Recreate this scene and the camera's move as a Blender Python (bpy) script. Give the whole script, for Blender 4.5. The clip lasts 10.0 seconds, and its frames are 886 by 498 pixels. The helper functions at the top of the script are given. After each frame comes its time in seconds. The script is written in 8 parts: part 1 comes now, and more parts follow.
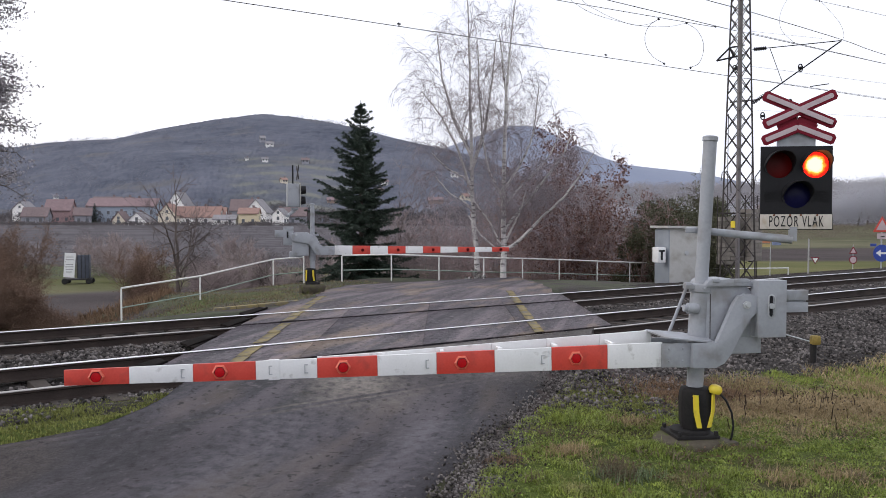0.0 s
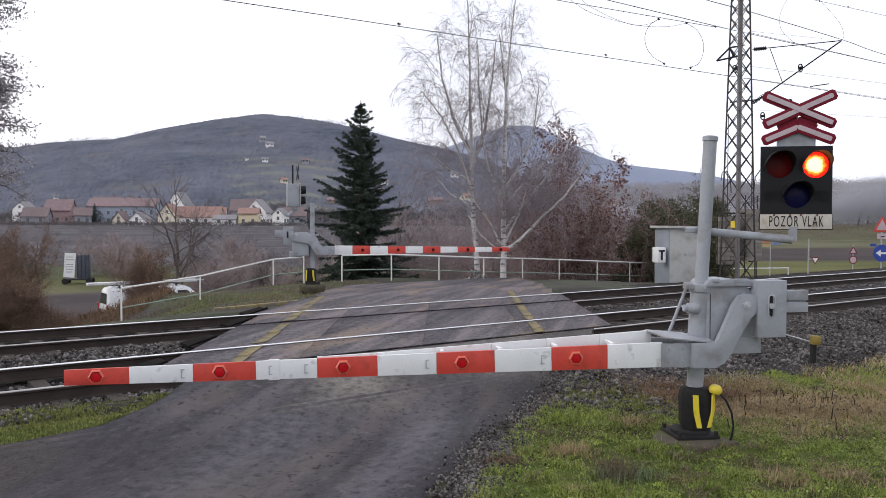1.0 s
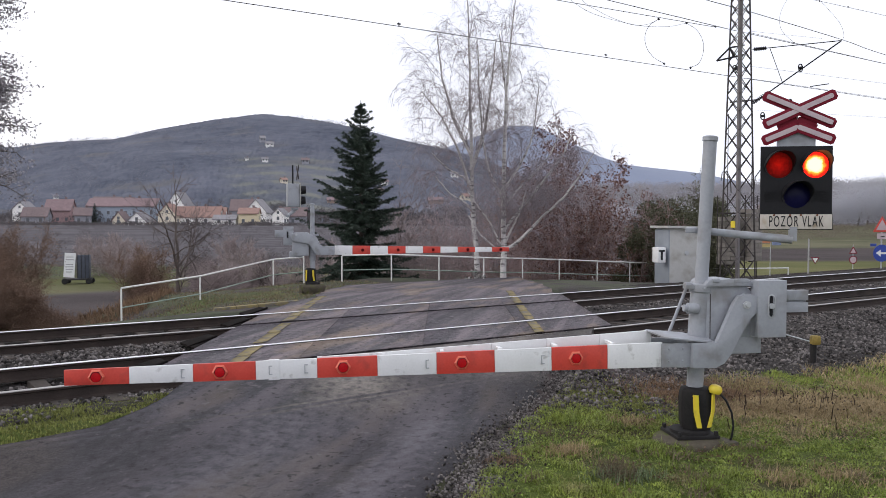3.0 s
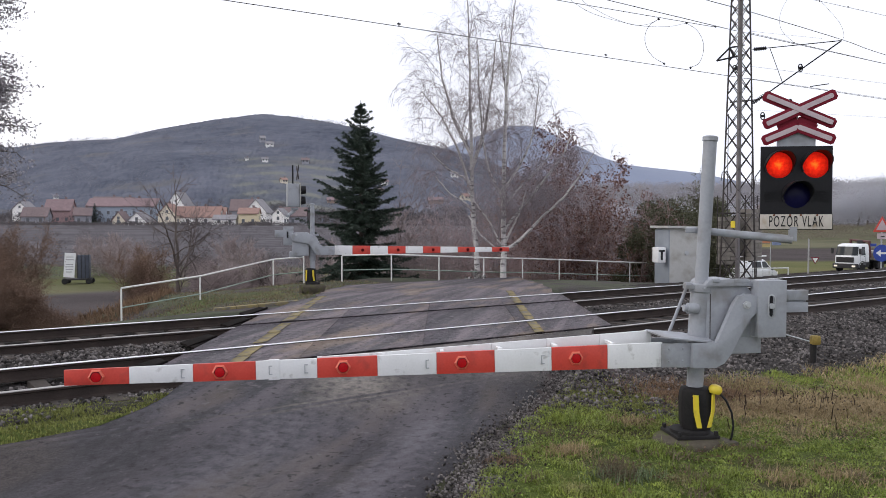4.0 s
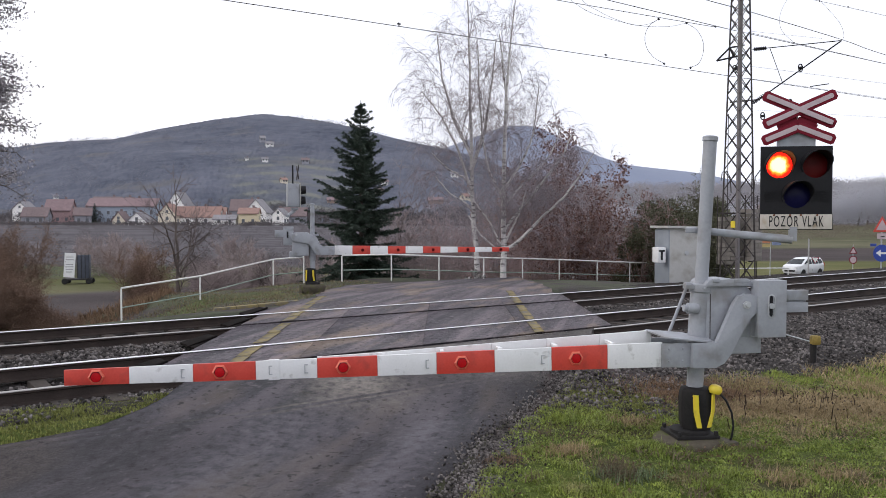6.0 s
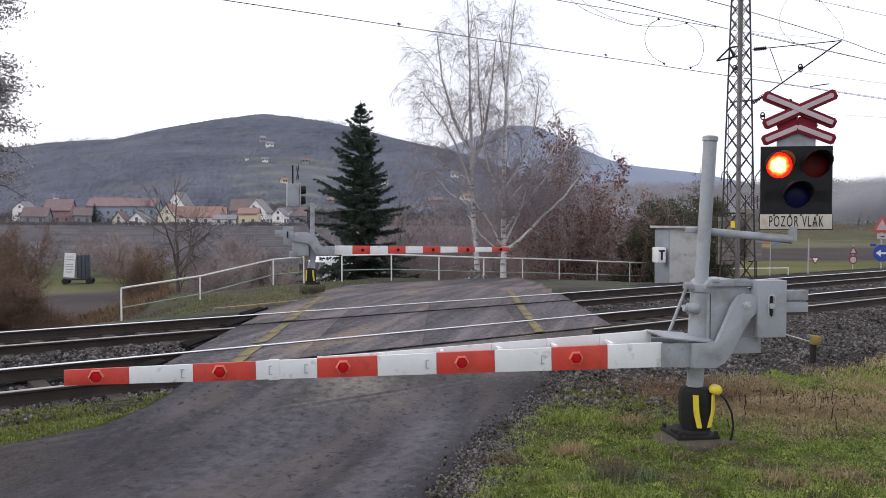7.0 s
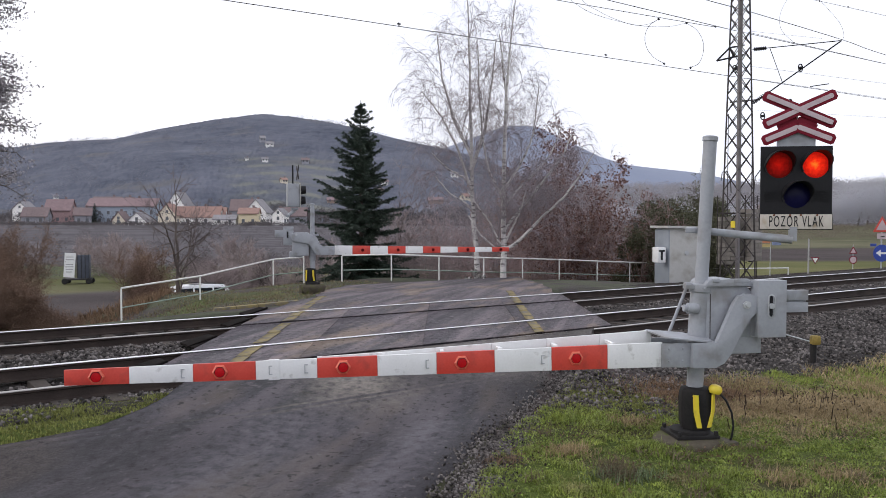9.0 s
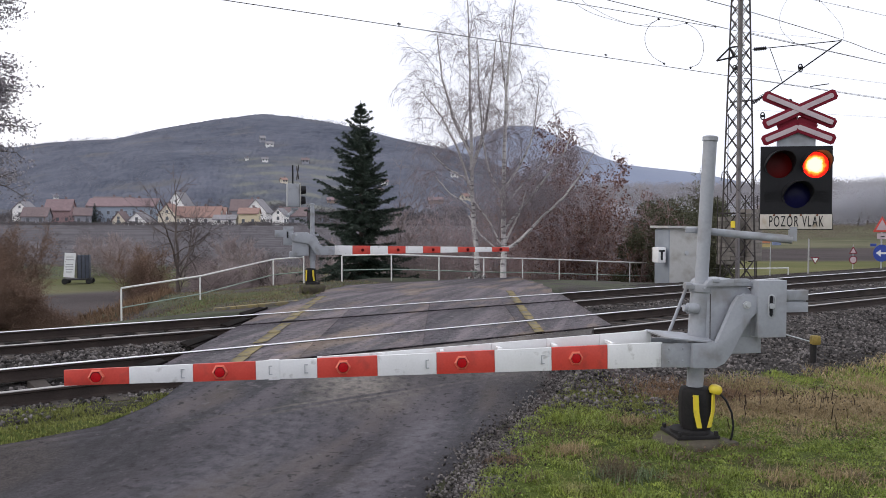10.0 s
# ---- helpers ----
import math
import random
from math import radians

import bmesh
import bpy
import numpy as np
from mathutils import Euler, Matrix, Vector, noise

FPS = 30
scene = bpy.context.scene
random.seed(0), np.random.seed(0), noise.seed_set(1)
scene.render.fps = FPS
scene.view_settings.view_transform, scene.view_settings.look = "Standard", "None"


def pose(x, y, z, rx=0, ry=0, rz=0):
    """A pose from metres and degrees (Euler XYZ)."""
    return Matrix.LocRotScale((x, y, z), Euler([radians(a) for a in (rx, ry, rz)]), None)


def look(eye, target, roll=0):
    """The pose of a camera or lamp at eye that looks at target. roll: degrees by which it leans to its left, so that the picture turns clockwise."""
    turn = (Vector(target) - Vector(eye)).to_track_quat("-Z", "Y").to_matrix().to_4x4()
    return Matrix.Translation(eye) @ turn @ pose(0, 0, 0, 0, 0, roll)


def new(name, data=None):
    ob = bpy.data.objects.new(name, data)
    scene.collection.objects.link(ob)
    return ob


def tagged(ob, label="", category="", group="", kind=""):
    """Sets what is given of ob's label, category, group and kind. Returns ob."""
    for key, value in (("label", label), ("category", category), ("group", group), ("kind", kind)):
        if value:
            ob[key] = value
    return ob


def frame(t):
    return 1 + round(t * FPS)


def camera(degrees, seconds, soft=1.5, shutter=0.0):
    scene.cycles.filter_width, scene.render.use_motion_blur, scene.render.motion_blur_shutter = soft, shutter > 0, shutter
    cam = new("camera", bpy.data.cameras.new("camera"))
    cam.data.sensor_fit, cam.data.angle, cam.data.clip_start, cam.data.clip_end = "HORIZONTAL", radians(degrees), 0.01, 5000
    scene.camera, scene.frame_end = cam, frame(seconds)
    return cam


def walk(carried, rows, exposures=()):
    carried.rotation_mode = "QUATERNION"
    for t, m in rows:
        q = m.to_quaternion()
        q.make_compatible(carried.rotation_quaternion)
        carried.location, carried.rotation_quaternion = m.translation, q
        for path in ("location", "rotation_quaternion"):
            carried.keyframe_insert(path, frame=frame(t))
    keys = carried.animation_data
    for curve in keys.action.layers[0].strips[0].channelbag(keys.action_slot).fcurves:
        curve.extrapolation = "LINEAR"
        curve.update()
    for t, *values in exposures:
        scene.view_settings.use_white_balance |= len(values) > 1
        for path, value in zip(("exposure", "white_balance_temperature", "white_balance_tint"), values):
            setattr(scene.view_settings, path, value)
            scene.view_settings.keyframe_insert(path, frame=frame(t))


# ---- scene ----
# ---- camera ----
cam = camera(57.0, 10.0, soft=0.8)
EYE = (0.0, 0.0, 1.91)
VIEW = look(EYE, (0.0, 14.44, 1.42))
walk(cam, [(0.0, VIEW), (10.0, VIEW)])

# ---- world, sun, exposure ----
scene.view_settings.exposure = -0.05
world = bpy.data.worlds.new("overcast_sky")
scene.world = world
world.use_nodes = True
wn = world.node_tree
wn.nodes.clear()
sky = wn.nodes.new("ShaderNodeTexSky")
sky.sky_type = "NISHITA"
sky.sun_disc = False
sky.sun_elevation = radians(24)
sky.sun_rotation = radians(-60)
sky.air_density, sky.dust_density, sky.ozone_density = 1.0, 6.0, 1.0
veil = wn.nodes.new("ShaderNodeMix")
veil.data_type = "RGBA"
veil.inputs[0].default_value = 0.86
veil.inputs[7].default_value = (9.3, 9.5, 10.5, 1)
back = wn.nodes.new("ShaderNodeBackground")
back.inputs[1].default_value = 0.13
wout = wn.nodes.new("ShaderNodeOutputWorld")
wn.links.new(sky.outputs[0], veil.inputs[6])
wn.links.new(veil.outputs[2], back.inputs[0])
wn.links.new(back.outputs[0], wout.inputs[0])
sun = new("sun", bpy.data.lights.new("sun", "SUN"))
sun.data.energy, sun.data.angle, sun.data.color = 0.7, radians(25), (1.0, 0.95, 0.88)
sun.matrix_basis = look((-30, -8, 16), (0, 0, 0))

# ---- plan: u runs along the rails, v across them, away from the camera ----
TH = radians(54.7)
UX, UY = math.sin(TH), math.cos(TH)
NX, NY = -UY, UX
RAILS = (10.37, 11.87, 14.37, 15.87)
CANT = (-0.022, 0.0, -0.036, 0.0)


def uv_xy(u, v):
    return UX * u + NX * v, UY * u + NY * v


def xy_uv(x, y):
    return UX * x + UY * y, NX * x + NY * y


def smooth(a, b, t):
    t = np.clip((t - a) / (b - a), 0, 1)
    return t * t * (3 - 2 * t)


def near_z(v):
    return -0.30 + 0.295 * smooth(7.0, 10.0, v)


def far_z(x, v):
    return -0.005 - 0.42 * smooth(17.0, 27.0, v)


def wavy(x, y):
    return (np.sin(x * 1.3 + y * 0.7) + np.sin(x * 0.43 - y * 0.9 + 1.0) + 0.6 * np.sin(x * 2.9 + 2.0) * np.sin(y * 2.3)) / 2.6


def tussock(x, y):
    """Lumpy turf: bumps a hand high and a forearm wide."""
    return 0.5 * np.sin(x * 7.3 + 1.7 * np.sin(y * 5.1)) * np.sin(y * 8.1 + 1.5 * np.sin(x * 4.3 + 1)) + 0.5 * np.sin(x * 13.7 + 2.0 * np.sin(y * 9.1 + 2)) * np.sin(y * 14.9 + 1.2 * np.sin(x * 11.3))


def ground_z(x, y):
    x, y = np.asarray(x, float), np.asarray(y, float)
    u, v = xy_uv(x, y)
    ramp = 1 - smooth(2.2, 3.6, x)
    near = near_z(v) * ramp - 0.33 * (1 - ramp) - 0.02 - 0.12 * smooth(3.0, 7, x) + 0.03 * wavy(x, y) * smooth(1.5, 4.0, x) + 0.028 * tussock(x, y) * smooth(0.3, 1.2, x) * smooth(3.0, 5.0, y)
    road = (x > np.interp(v, (8.25, 8.42, 8.55, 9.27, 9.9, 10.4), (-13, -4.3, -3.5, -3.12, -2.98, -3.2))) & (x < np.interp(v, (-8, 3.9, 5.34, 6.6, 7.67, 9.67, 10.4), (-2.2, -0.45, 0.07, 0.57, 1.42, 2.41, 2.75)) - 0.3)
    near = near + np.where(road, -0.06, 0.02 * smooth(8.6, 9.0, v))
    top = -0.42 - 0.05 * (1 - ramp)
    left = 1 - smooth(4.0, 9.0, u)
    shelf = -0.32 + 0.24 * np.exp(-(x / 7.0) ** 4) - 0.36 * smooth(17.5, 27.0, v) - 1.15 * left * smooth(18.2, 22.0, v)
    edge = 29.0 - 10.5 * smooth(17, 25, u) - 7.5 * (1 - smooth(-2, 6, u))
    plain = -2.85 - 0.2 * smooth(10, 60, u) - 0.2 * (1 - smooth(12, 24, u))
    d = np.hypot(x, y)
    plain = plain + 3.6 * smooth(120, 290, d) + 30 * smooth(300, 900, d)
    far = shelf + (plain - shelf) * smooth(0.0, 5.5, v - edge) + 0.03 * wavy(x, y) * smooth(18, 20, v)
    z = np.where(v < 8.8, near, np.where(v < 17.4, top, far))
    t = smooth(8.6, 10.0, v)
    z = np.where(v < 10.0, near * (1 - t) + top * t, z)
    return z


# ---- materials ----
def mat(name, a, b=None, rough=0.7, metal=0.0, s1=3.0, s2=40.0, bump=0.2, dist=0.01, mix2=0.35, rnd=0.0, island=0.0, spec=0.5, coords="Object", stretch=(1, 1, 1), dirt=None, dirt_scale=1.5, dirt_lo=0.5, dirt_hi=0.7, thin=0.0):
    b = b or tuple(min(1, c * 1.25) for c in a)
    m = bpy.data.materials.new(name)
    m.use_nodes = True
    t = m.node_tree
    n, l = t.nodes, t.links
    p = n["Principled BSDF"]
    p.inputs["Roughness"].default_value = rough
    p.inputs["Metallic"].default_value = metal
    p.inputs["Specular IOR Level"].default_value = spec if rough < 0.7 else min(spec, 0.2)
    tc = n.new("ShaderNodeTexCoord")
    mp = n.new("ShaderNodeMapping")
    mp.inputs["Scale"].default_value = stretch
    l.new(tc.outputs[coords], mp.inputs[0])
    n1 = n.new("ShaderNodeTexNoise")
    n1.inputs["Scale"].default_value, n1.inputs["Detail"].default_value = s1, 5
    n2 = n.new("ShaderNodeTexNoise")
    n2.inputs["Scale"].default_value, n2.inputs["Detail"].default_value = s2, 4
    l.new(mp.outputs[0], n1.inputs[0])
    l.new(mp.outputs[0], n2.inputs[0])
    mx = n.new("ShaderNodeMix")
    mx.inputs[0].default_value = mix2
    l.new(n1.outputs[0], mx.inputs[2])
    l.new(n2.outputs[0], mx.inputs[3])
    rp = n.new("ShaderNodeMapRange")
    rp.inputs[1].default_value, rp.inputs[2].default_value = 0.33, 0.67
    l.new(mx.outputs[0], rp.inputs[0])
    col = n.new("ShaderNodeMix")
    col.data_type = "RGBA"
    col.inputs[6].default_value, col.inputs[7].default_value = (*a, 1), (*b, 1)
    l.new(rp.outputs[0], col.inputs[0])
    out = col.outputs[2]
    if dirt:
        n3 = n.new("ShaderNodeTexNoise")
        n3.inputs["Scale"].default_value, n3.inputs["Detail"].default_value = dirt_scale, 7
        l.new(mp.outputs[0], n3.inputs[0])
        r3 = n.new("ShaderNodeMapRange")
        r3.inputs[1].default_value, r3.inputs[2].default_value = dirt_lo, dirt_hi
        l.new(n3.outputs[0], r3.inputs[0])
        c3 = n.new("ShaderNodeMix")
        c3.data_type = "RGBA"
        c3.inputs[7].default_value = (*dirt, 1)
        l.new(r3.outputs[0], c3.inputs[0])
        l.new(out, c3.inputs[6])
        out = c3.outputs[2]
    if rnd or island:
        src = n.new("ShaderNodeObjectInfo").outputs["Random"] if rnd else n.new("ShaderNodeNewGeometry").outputs["Random Per Island"]
        k = rnd or island
        r4 = n.new("ShaderNodeMapRange")
        r4.inputs[3].default_value, r4.inputs[4].default_value = 1 - k, 1 + k
        l.new(src, r4.inputs[0])
        hv = n.new("ShaderNodeHueSaturation")
        l.new(r4.outputs[0], hv.inputs["Value"])
        l.new(out, hv.inputs["Color"])
        out = hv.outputs[0]
    l.new(out, p.inputs["Base Color"])
    if bump:
        bp = n.new("ShaderNodeBump")
        bp.inputs["Strength"].default_value, bp.inputs["Distance"].default_value = bump, dist
        l.new(n2.outputs[0], bp.inputs["Height"])
        l.new(bp.outputs[0], p.inputs["Normal"])
    if thin:
        tr = n.new("ShaderNodeBsdfTranslucent")
        l.new(out, tr.inputs[0])
        ms = n.new("ShaderNodeMixShader")
        ms.inputs[0].default_value = thin
        l.new(p.outputs[0], ms.inputs[1])
        l.new(tr.outputs[0], ms.inputs[2])
        l.new(ms.outputs[0], n["Material Output"].inputs[0])
    return m


def glow(name, colour, strength):
    m = bpy.data.materials.new(name)
    m.use_nodes = True
    p = m.node_tree.nodes["Principled BSDF"]
    p.inputs["Base Color"].default_value = (0.02, 0.005, 0.005, 1)
    p.inputs["Roughness"].default_value, p.inputs["Specular IOR Level"].default_value = 0.9, 0.0
    p.inputs["Emission Color"].default_value = (*colour, 1)
    p.inputs["Emission Strength"].default_value = strength
    return m


def road_material(name, k=1.0, brown=0.5, warm=1.0):
    """Worn asphalt: stone speckle, streaks along the wheel tracks, brown dirt, darker patches and painted relief."""
    m = bpy.data.materials.new(name)
    m.use_nodes = True
    t = m.node_tree
    n, l = t.nodes, t.links
    p = n["Principled BSDF"]
    tc = n.new("ShaderNodeTexCoord")

    turned = n.new("ShaderNodeMapping")
    turned.inputs["Rotation"].default_value = (0, 0, 0.235)
    l.new(tc.outputs["Object"], turned.inputs[0])

    def noise_at(scale, stretch, detail=6, rough=0.6):
        mp = n.new("ShaderNodeMapping")
        mp.inputs["Scale"].default_value = stretch
        l.new(turned.outputs[0], mp.inputs[0])
        k = n.new("ShaderNodeTexNoise")
        k.inputs["Scale"].default_value, k.inputs["Detail"].default_value, k.inputs["Roughness"].default_value = scale, detail, rough
        l.new(mp.outputs[0], k.inputs[0])
        return k.outputs[0]

    def span(src, lo, hi, a=0.0, b=1.0):
        r = n.new("ShaderNodeMapRange")
        for i, v in enumerate((lo, hi, a, b)):
            r.inputs[i + 1].default_value = v
        l.new(src, r.inputs[0])
        return r.outputs[0]

    def blend(fac, a, b, mode="MIX"):
        x = n.new("ShaderNodeMix")
        x.data_type, x.blend_type = "RGBA", mode
        l.new(fac, x.inputs[0])
        for k, c in ((6, a), (7, b)):
            if isinstance(c, tuple):
                x.inputs[k].default_value = (*c, 1)
            else:
                l.new(c, x.inputs[k])
        return x.outputs[2]

    speck = noise_at(55, (1, 1, 1), 5, 0.75)
    coarse = noise_at(9, (1, 0.8, 1), 6, 0.7)
    relief_tone = noise_at(12, (1, 0.8, 1), 5, 0.62)
    streak = noise_at(3.0, (1, 0.05, 1), 5)
    patch = noise_at(0.6, (1, 0.6, 1), 6)
    dirt = noise_at(0.9, (1, 0.3, 1), 7)
    q = lambda *c: (c[0] * k * warm, c[1] * k, c[2] * k / warm)
    c = blend(span(speck, 0.36, 0.64), q(0.030, 0.0275, 0.033), q(0.070, 0.065, 0.075))
    # coarse lumps: shade and pale highlights of the relief put into the colour
    c = blend(span(coarse, 0.46, 0.62, 0, 0.55), c, q(0.026, 0.024, 0.028))
    c = blend(span(coarse, 0.44, 0.3, 0, 0.5), c, q(0.088, 0.081, 0.089))
    c = blend(span(streak, 0.51, 0.62, 0, 0.6), c, q(0.095, 0.083, 0.093))
    c = blend(span(streak, 0.48, 0.38, 0, 0.7), c, q(0.022, 0.0235, 0.026))
    c = blend(span(patch, 0.47, 0.62, 0, 0.5), c, q(0.033, 0.030, 0.035))
    c = blend(span(dirt, 0.52, 0.64, 0, brown), c, q(0.098, 0.079, 0.065))
    # small pits darkened and crests lightened by colour, beyond what the bump gives
    c = blend(span(relief_tone, 0.58, 0.635, 0, 0.8), c, q(0.010, 0.009, 0.010))
    c = blend(span(relief_tone, 0.40, 0.34, 0, 0.55), c, q(0.115, 0.106, 0.112))
    at = n.new("ShaderNodeVertexColor")
    at.layer_name = "wear_tone"
    sep = n.new("ShaderNodeSeparateColor")
    l.new(at.outputs[0], sep.inputs[0])

    def worn(channel, src, lo, hi, top):
        x = n.new("ShaderNodeMath")
        x.operation = "MULTIPLY"
        l.new(sep.outputs[channel], x.inputs[0])
        l.new(span(src, lo, hi, 0.15, top), x.inputs[1])
        return x.outputs[0]

    c = blend(worn(0, coarse, 0.62, 0.40, 0.8), c, q(0.105, 0.098, 0.112))
    c = blend(worn(1, coarse, 0.65, 0.38, 0.95), c, q(0.20, 0.178, 0.155))
    # third channel only darkens the asphalt
    c = blend(worn(2, speck, 0.35, 0.6, 0.9), c, q(0.02, 0.018, 0.019))
    l.new(c, p.inputs["Base Color"])
    l.new(span(patch, 0.40, 0.62, 0.78, 0.92), p.inputs["Roughness"])
    p.inputs["Specular IOR Level"].default_value = 0.25
    b1 = n.new("ShaderNodeBump")
    b1.inputs["Strength"].default_value, b1.inputs["Distance"].default_value = 0.8, 0.035
    l.new(coarse, b1.inputs["Height"])
    b2 = n.new("ShaderNodeBump")
    b2.inputs["Strength"].default_value, b2.inputs["Distance"].default_value = 0.8, 0.008
    l.new(speck, b2.inputs["Height"])
    l.new(b1.outputs[0], b2.inputs["Normal"])
    l.new(b2.outputs[0], p.inputs["Normal"])
    return m


M_ROAD = road_material("worn_asphalt", 1.25)
M_CROSSING = road_material("pale_worn_asphalt", 2.35, 0.85, 1.05)
M_SOOT = mat("oily_black_steel", (0.008, 0.007, 0.007), (0.020, 0.017, 0.016), 0.95, spec=0.03, s1=5, s2=40, bump=0.2)
M_MAINROAD = mat("main_road_asphalt", (0.027, 0.022, 0.020), (0.045, 0.037, 0.033), 0.95, spec=0.02, s1=0.5, s2=8, bump=0.3)
M_YELLOW_LINE = mat("worn_yellow_paint", (0.26, 0.205, 0.085), (0.19, 0.16, 0.095), 0.8, s1=6, s2=60, dirt=(0.13, 0.12, 0.11), dirt_scale=5, dirt_lo=0.5, dirt_hi=0.62)
M_GROUND = mat("soil_and_grass", (0.042, 0.058, 0.015), (0.105, 0.135, 0.032), 0.95, s1=0.8, s2=30, bump=0.8, dist=0.03, spec=0.08, dirt=(0.062, 0.05, 0.034), dirt_scale=0.6, dirt_lo=0.5, dirt_hi=0.62)
M_BALLAST = mat("ballast_bed", (0.02, 0.017, 0.016), (0.055, 0.048, 0.045), 0.9, s1=2.0, s2=22, bump=1.0, dist=0.05, mix2=0.6)
M_STONE = mat("ballast_stone", (0.028, 0.024, 0.023), (0.175, 0.158, 0.152), 0.85, s1=2, s2=30, bump=0.3, island=0.85)
M_RAIL = mat("rusty_rail", (0.026, 0.020, 0.018), (0.055, 0.040, 0.034), 0.75, s1=3, s2=60, bump=0.3, dist=0.003)
M_RAILTOP = mat("polished_rail_head", (0.90, 0.90, 0.91), (0.96, 0.96, 0.97), 0.38, 1.0, s1=4, s2=80, bump=0.05)
M_RAILDULL = mat("dull_rail_head", (0.36, 0.34, 0.33), (0.50, 0.48, 0.47), 0.5, 0.7, s1=4, s2=80, bump=0.05)
M_RUSTY_STEEL = mat("rusty_steel", (0.13, 0.05, 0.03), (0.20, 0.08, 0.045), 0.9, s1=20, s2=80, bump=0.1)
M_SLEEPER = mat("dark_sleeper", (0.045, 0.037, 0.032), (0.085, 0.072, 0.064), 0.9, s1=3, s2=40, rnd=0.15)
M_GREY = mat("grey_enamel", (0.295, 0.308, 0.34), (0.365, 0.38, 0.412), 0.5, s1=3, s2=35, bump=0.08, dist=0.004, dirt=(0.21, 0.205, 0.20), dirt_scale=4, dirt_lo=0.52, dirt_hi=0.75)
M_GALV = mat("galvanised_steel", (0.40, 0.42, 0.44), (0.52, 0.53, 0.545), 0.45, 0.35, s1=6, s2=50, bump=0.08, dist=0.003)
M_WHITE = mat("white_barrier_paint", (0.74, 0.74, 0.74), (0.84, 0.84, 0.84), 0.45, s1=4, s2=50, bump=0.06, dist=0.003, dirt=(0.36, 0.35, 0.33), dirt_scale=8, dirt_lo=0.60, dirt_hi=0.78)
M_RED = mat("red_barrier_paint", (0.56, 0.045, 0.03), (0.66, 0.075, 0.05), 0.45, s1=4, s2=50, bump=0.06, dist=0.003, dirt=(0.33, 0.045, 0.035), dirt_scale=6, dirt_lo=0.53, dirt_hi=0.8)
M_DARKRED = mat("dark_red_enamel", (0.15, 0.005, 0.018), (0.20, 0.010, 0.026), 0.6, spec=0.2, s1=4, s2=40, bump=0.05)
M_SIGNWHITE = mat("dirty_white_reflective", (0.46, 0.36, 0.39), (0.56, 0.46, 0.48), 0.5, s1=5, s2=50, bump=0.03)
M_BLACK = mat("black_enamel", (0.010, 0.010, 0.012), (0.018, 0.017, 0.02), 0.6, spec=0.25, s1=5, s2=40, bump=0.06)
M_RUBBER = mat("dull_black_plastic", (0.013, 0.0125, 0.013), (0.026, 0.024, 0.024), 0.75, s1=4, s2=40, bump=0.1)
M_YELLOW = mat("yellow_plastic", (0.72, 0.55, 0.03), (0.80, 0.64, 0.06), 0.45, s1=4, s2=40, bump=0.05, dirt=(0.5, 0.38, 0.05), dirt_scale=8, dirt_lo=0.58, dirt_hi=0.8)
M_CONCRETE = mat("mossy_concrete", (0.12, 0.105, 0.085), (0.20, 0.18, 0.145), 0.9, s1=3, s2=30, bump=0.5, dist=0.01, dirt=(0.09, 0.11, 0.035), dirt_scale=3)
M_FOUNDATION = mat("old_mossy_concrete", (0.065, 0.056, 0.042), (0.125, 0.108, 0.082), 0.95, s1=5, s2=35, bump=0.6, dist=0.012, dirt=(0.075, 0.085, 0.025), dirt_scale=5, dirt_lo=0.48, dirt_hi=0.62)
M_CABINET = mat("painted_concrete_cabinet", (0.44, 0.435, 0.42), (0.52, 0.515, 0.50), 0.7, s1=2, s2=30, bump=0.1, dirt=(0.34, 0.32, 0.29), dirt_scale=2)
M_CABINET_SIDE = mat("blue_grey_panel", (0.23, 0.255, 0.29), (0.29, 0.315, 0.35), 0.6, s1=2, s2=30, bump=0.05)
M_RAILING = mat("white_railing_paint", (0.70, 0.69, 0.66), (0.80, 0.79, 0.76), 0.5, s1=5, s2=40, bump=0.05, dirt=(0.45, 0.42, 0.36), dirt_scale=6, dirt_lo=0.58, dirt_hi=0.75)
M_RAILING_GREEN = mat("pale_green_railing_paint", (0.22, 0.29, 0.24), (0.29, 0.36, 0.31), 0.55, s1=5, s2=40, bump=0.05)
M_MAST = mat("weathered_mast_steel", (0.035, 0.030, 0.030), (0.075, 0.064, 0.062), 0.8, 0.0, s1=3, s2=40, bump=0.15, rnd=0.15)
M_MAST_PALE = mat("weathered_pale_steel", (0.13, 0.12, 0.12), (0.22, 0.20, 0.20), 0.7, 0.1, s1=3, s2=40, bump=0.15)
M_WIRE = mat("dark_copper_wire", (0.06, 0.055, 0.06), (0.10, 0.095, 0.10), 0.5, 0.4, bump=0)
M_REFLECTOR = mat("orange_red_bezel", (0.66, 0.13, 0.08), (0.74, 0.17, 0.10), 0.4, bump=0)
M_REFLEX = mat("red_reflex_glass", (0.40, 0.004, 0.010), (0.54, 0.007, 0.012), 0.3, spec=0.2, s1=20, s2=140, bump=0.3, dist=0.003)
M_LENS_RED = mat("dark_red_lens", (0.085, 0.003, 0.004), (0.12, 0.005, 0.006), 0.4, spec=0.15, s1=8, s2=120, bump=0.4, dist=0.004)
M_LENS_BLUE = mat("dark_blue_lens", (0.005, 0.005, 0.032), (0.009, 0.008, 0.055), 0.3, spec=0.15, s1=8, s2=120, bump=0.4, dist=0.004)


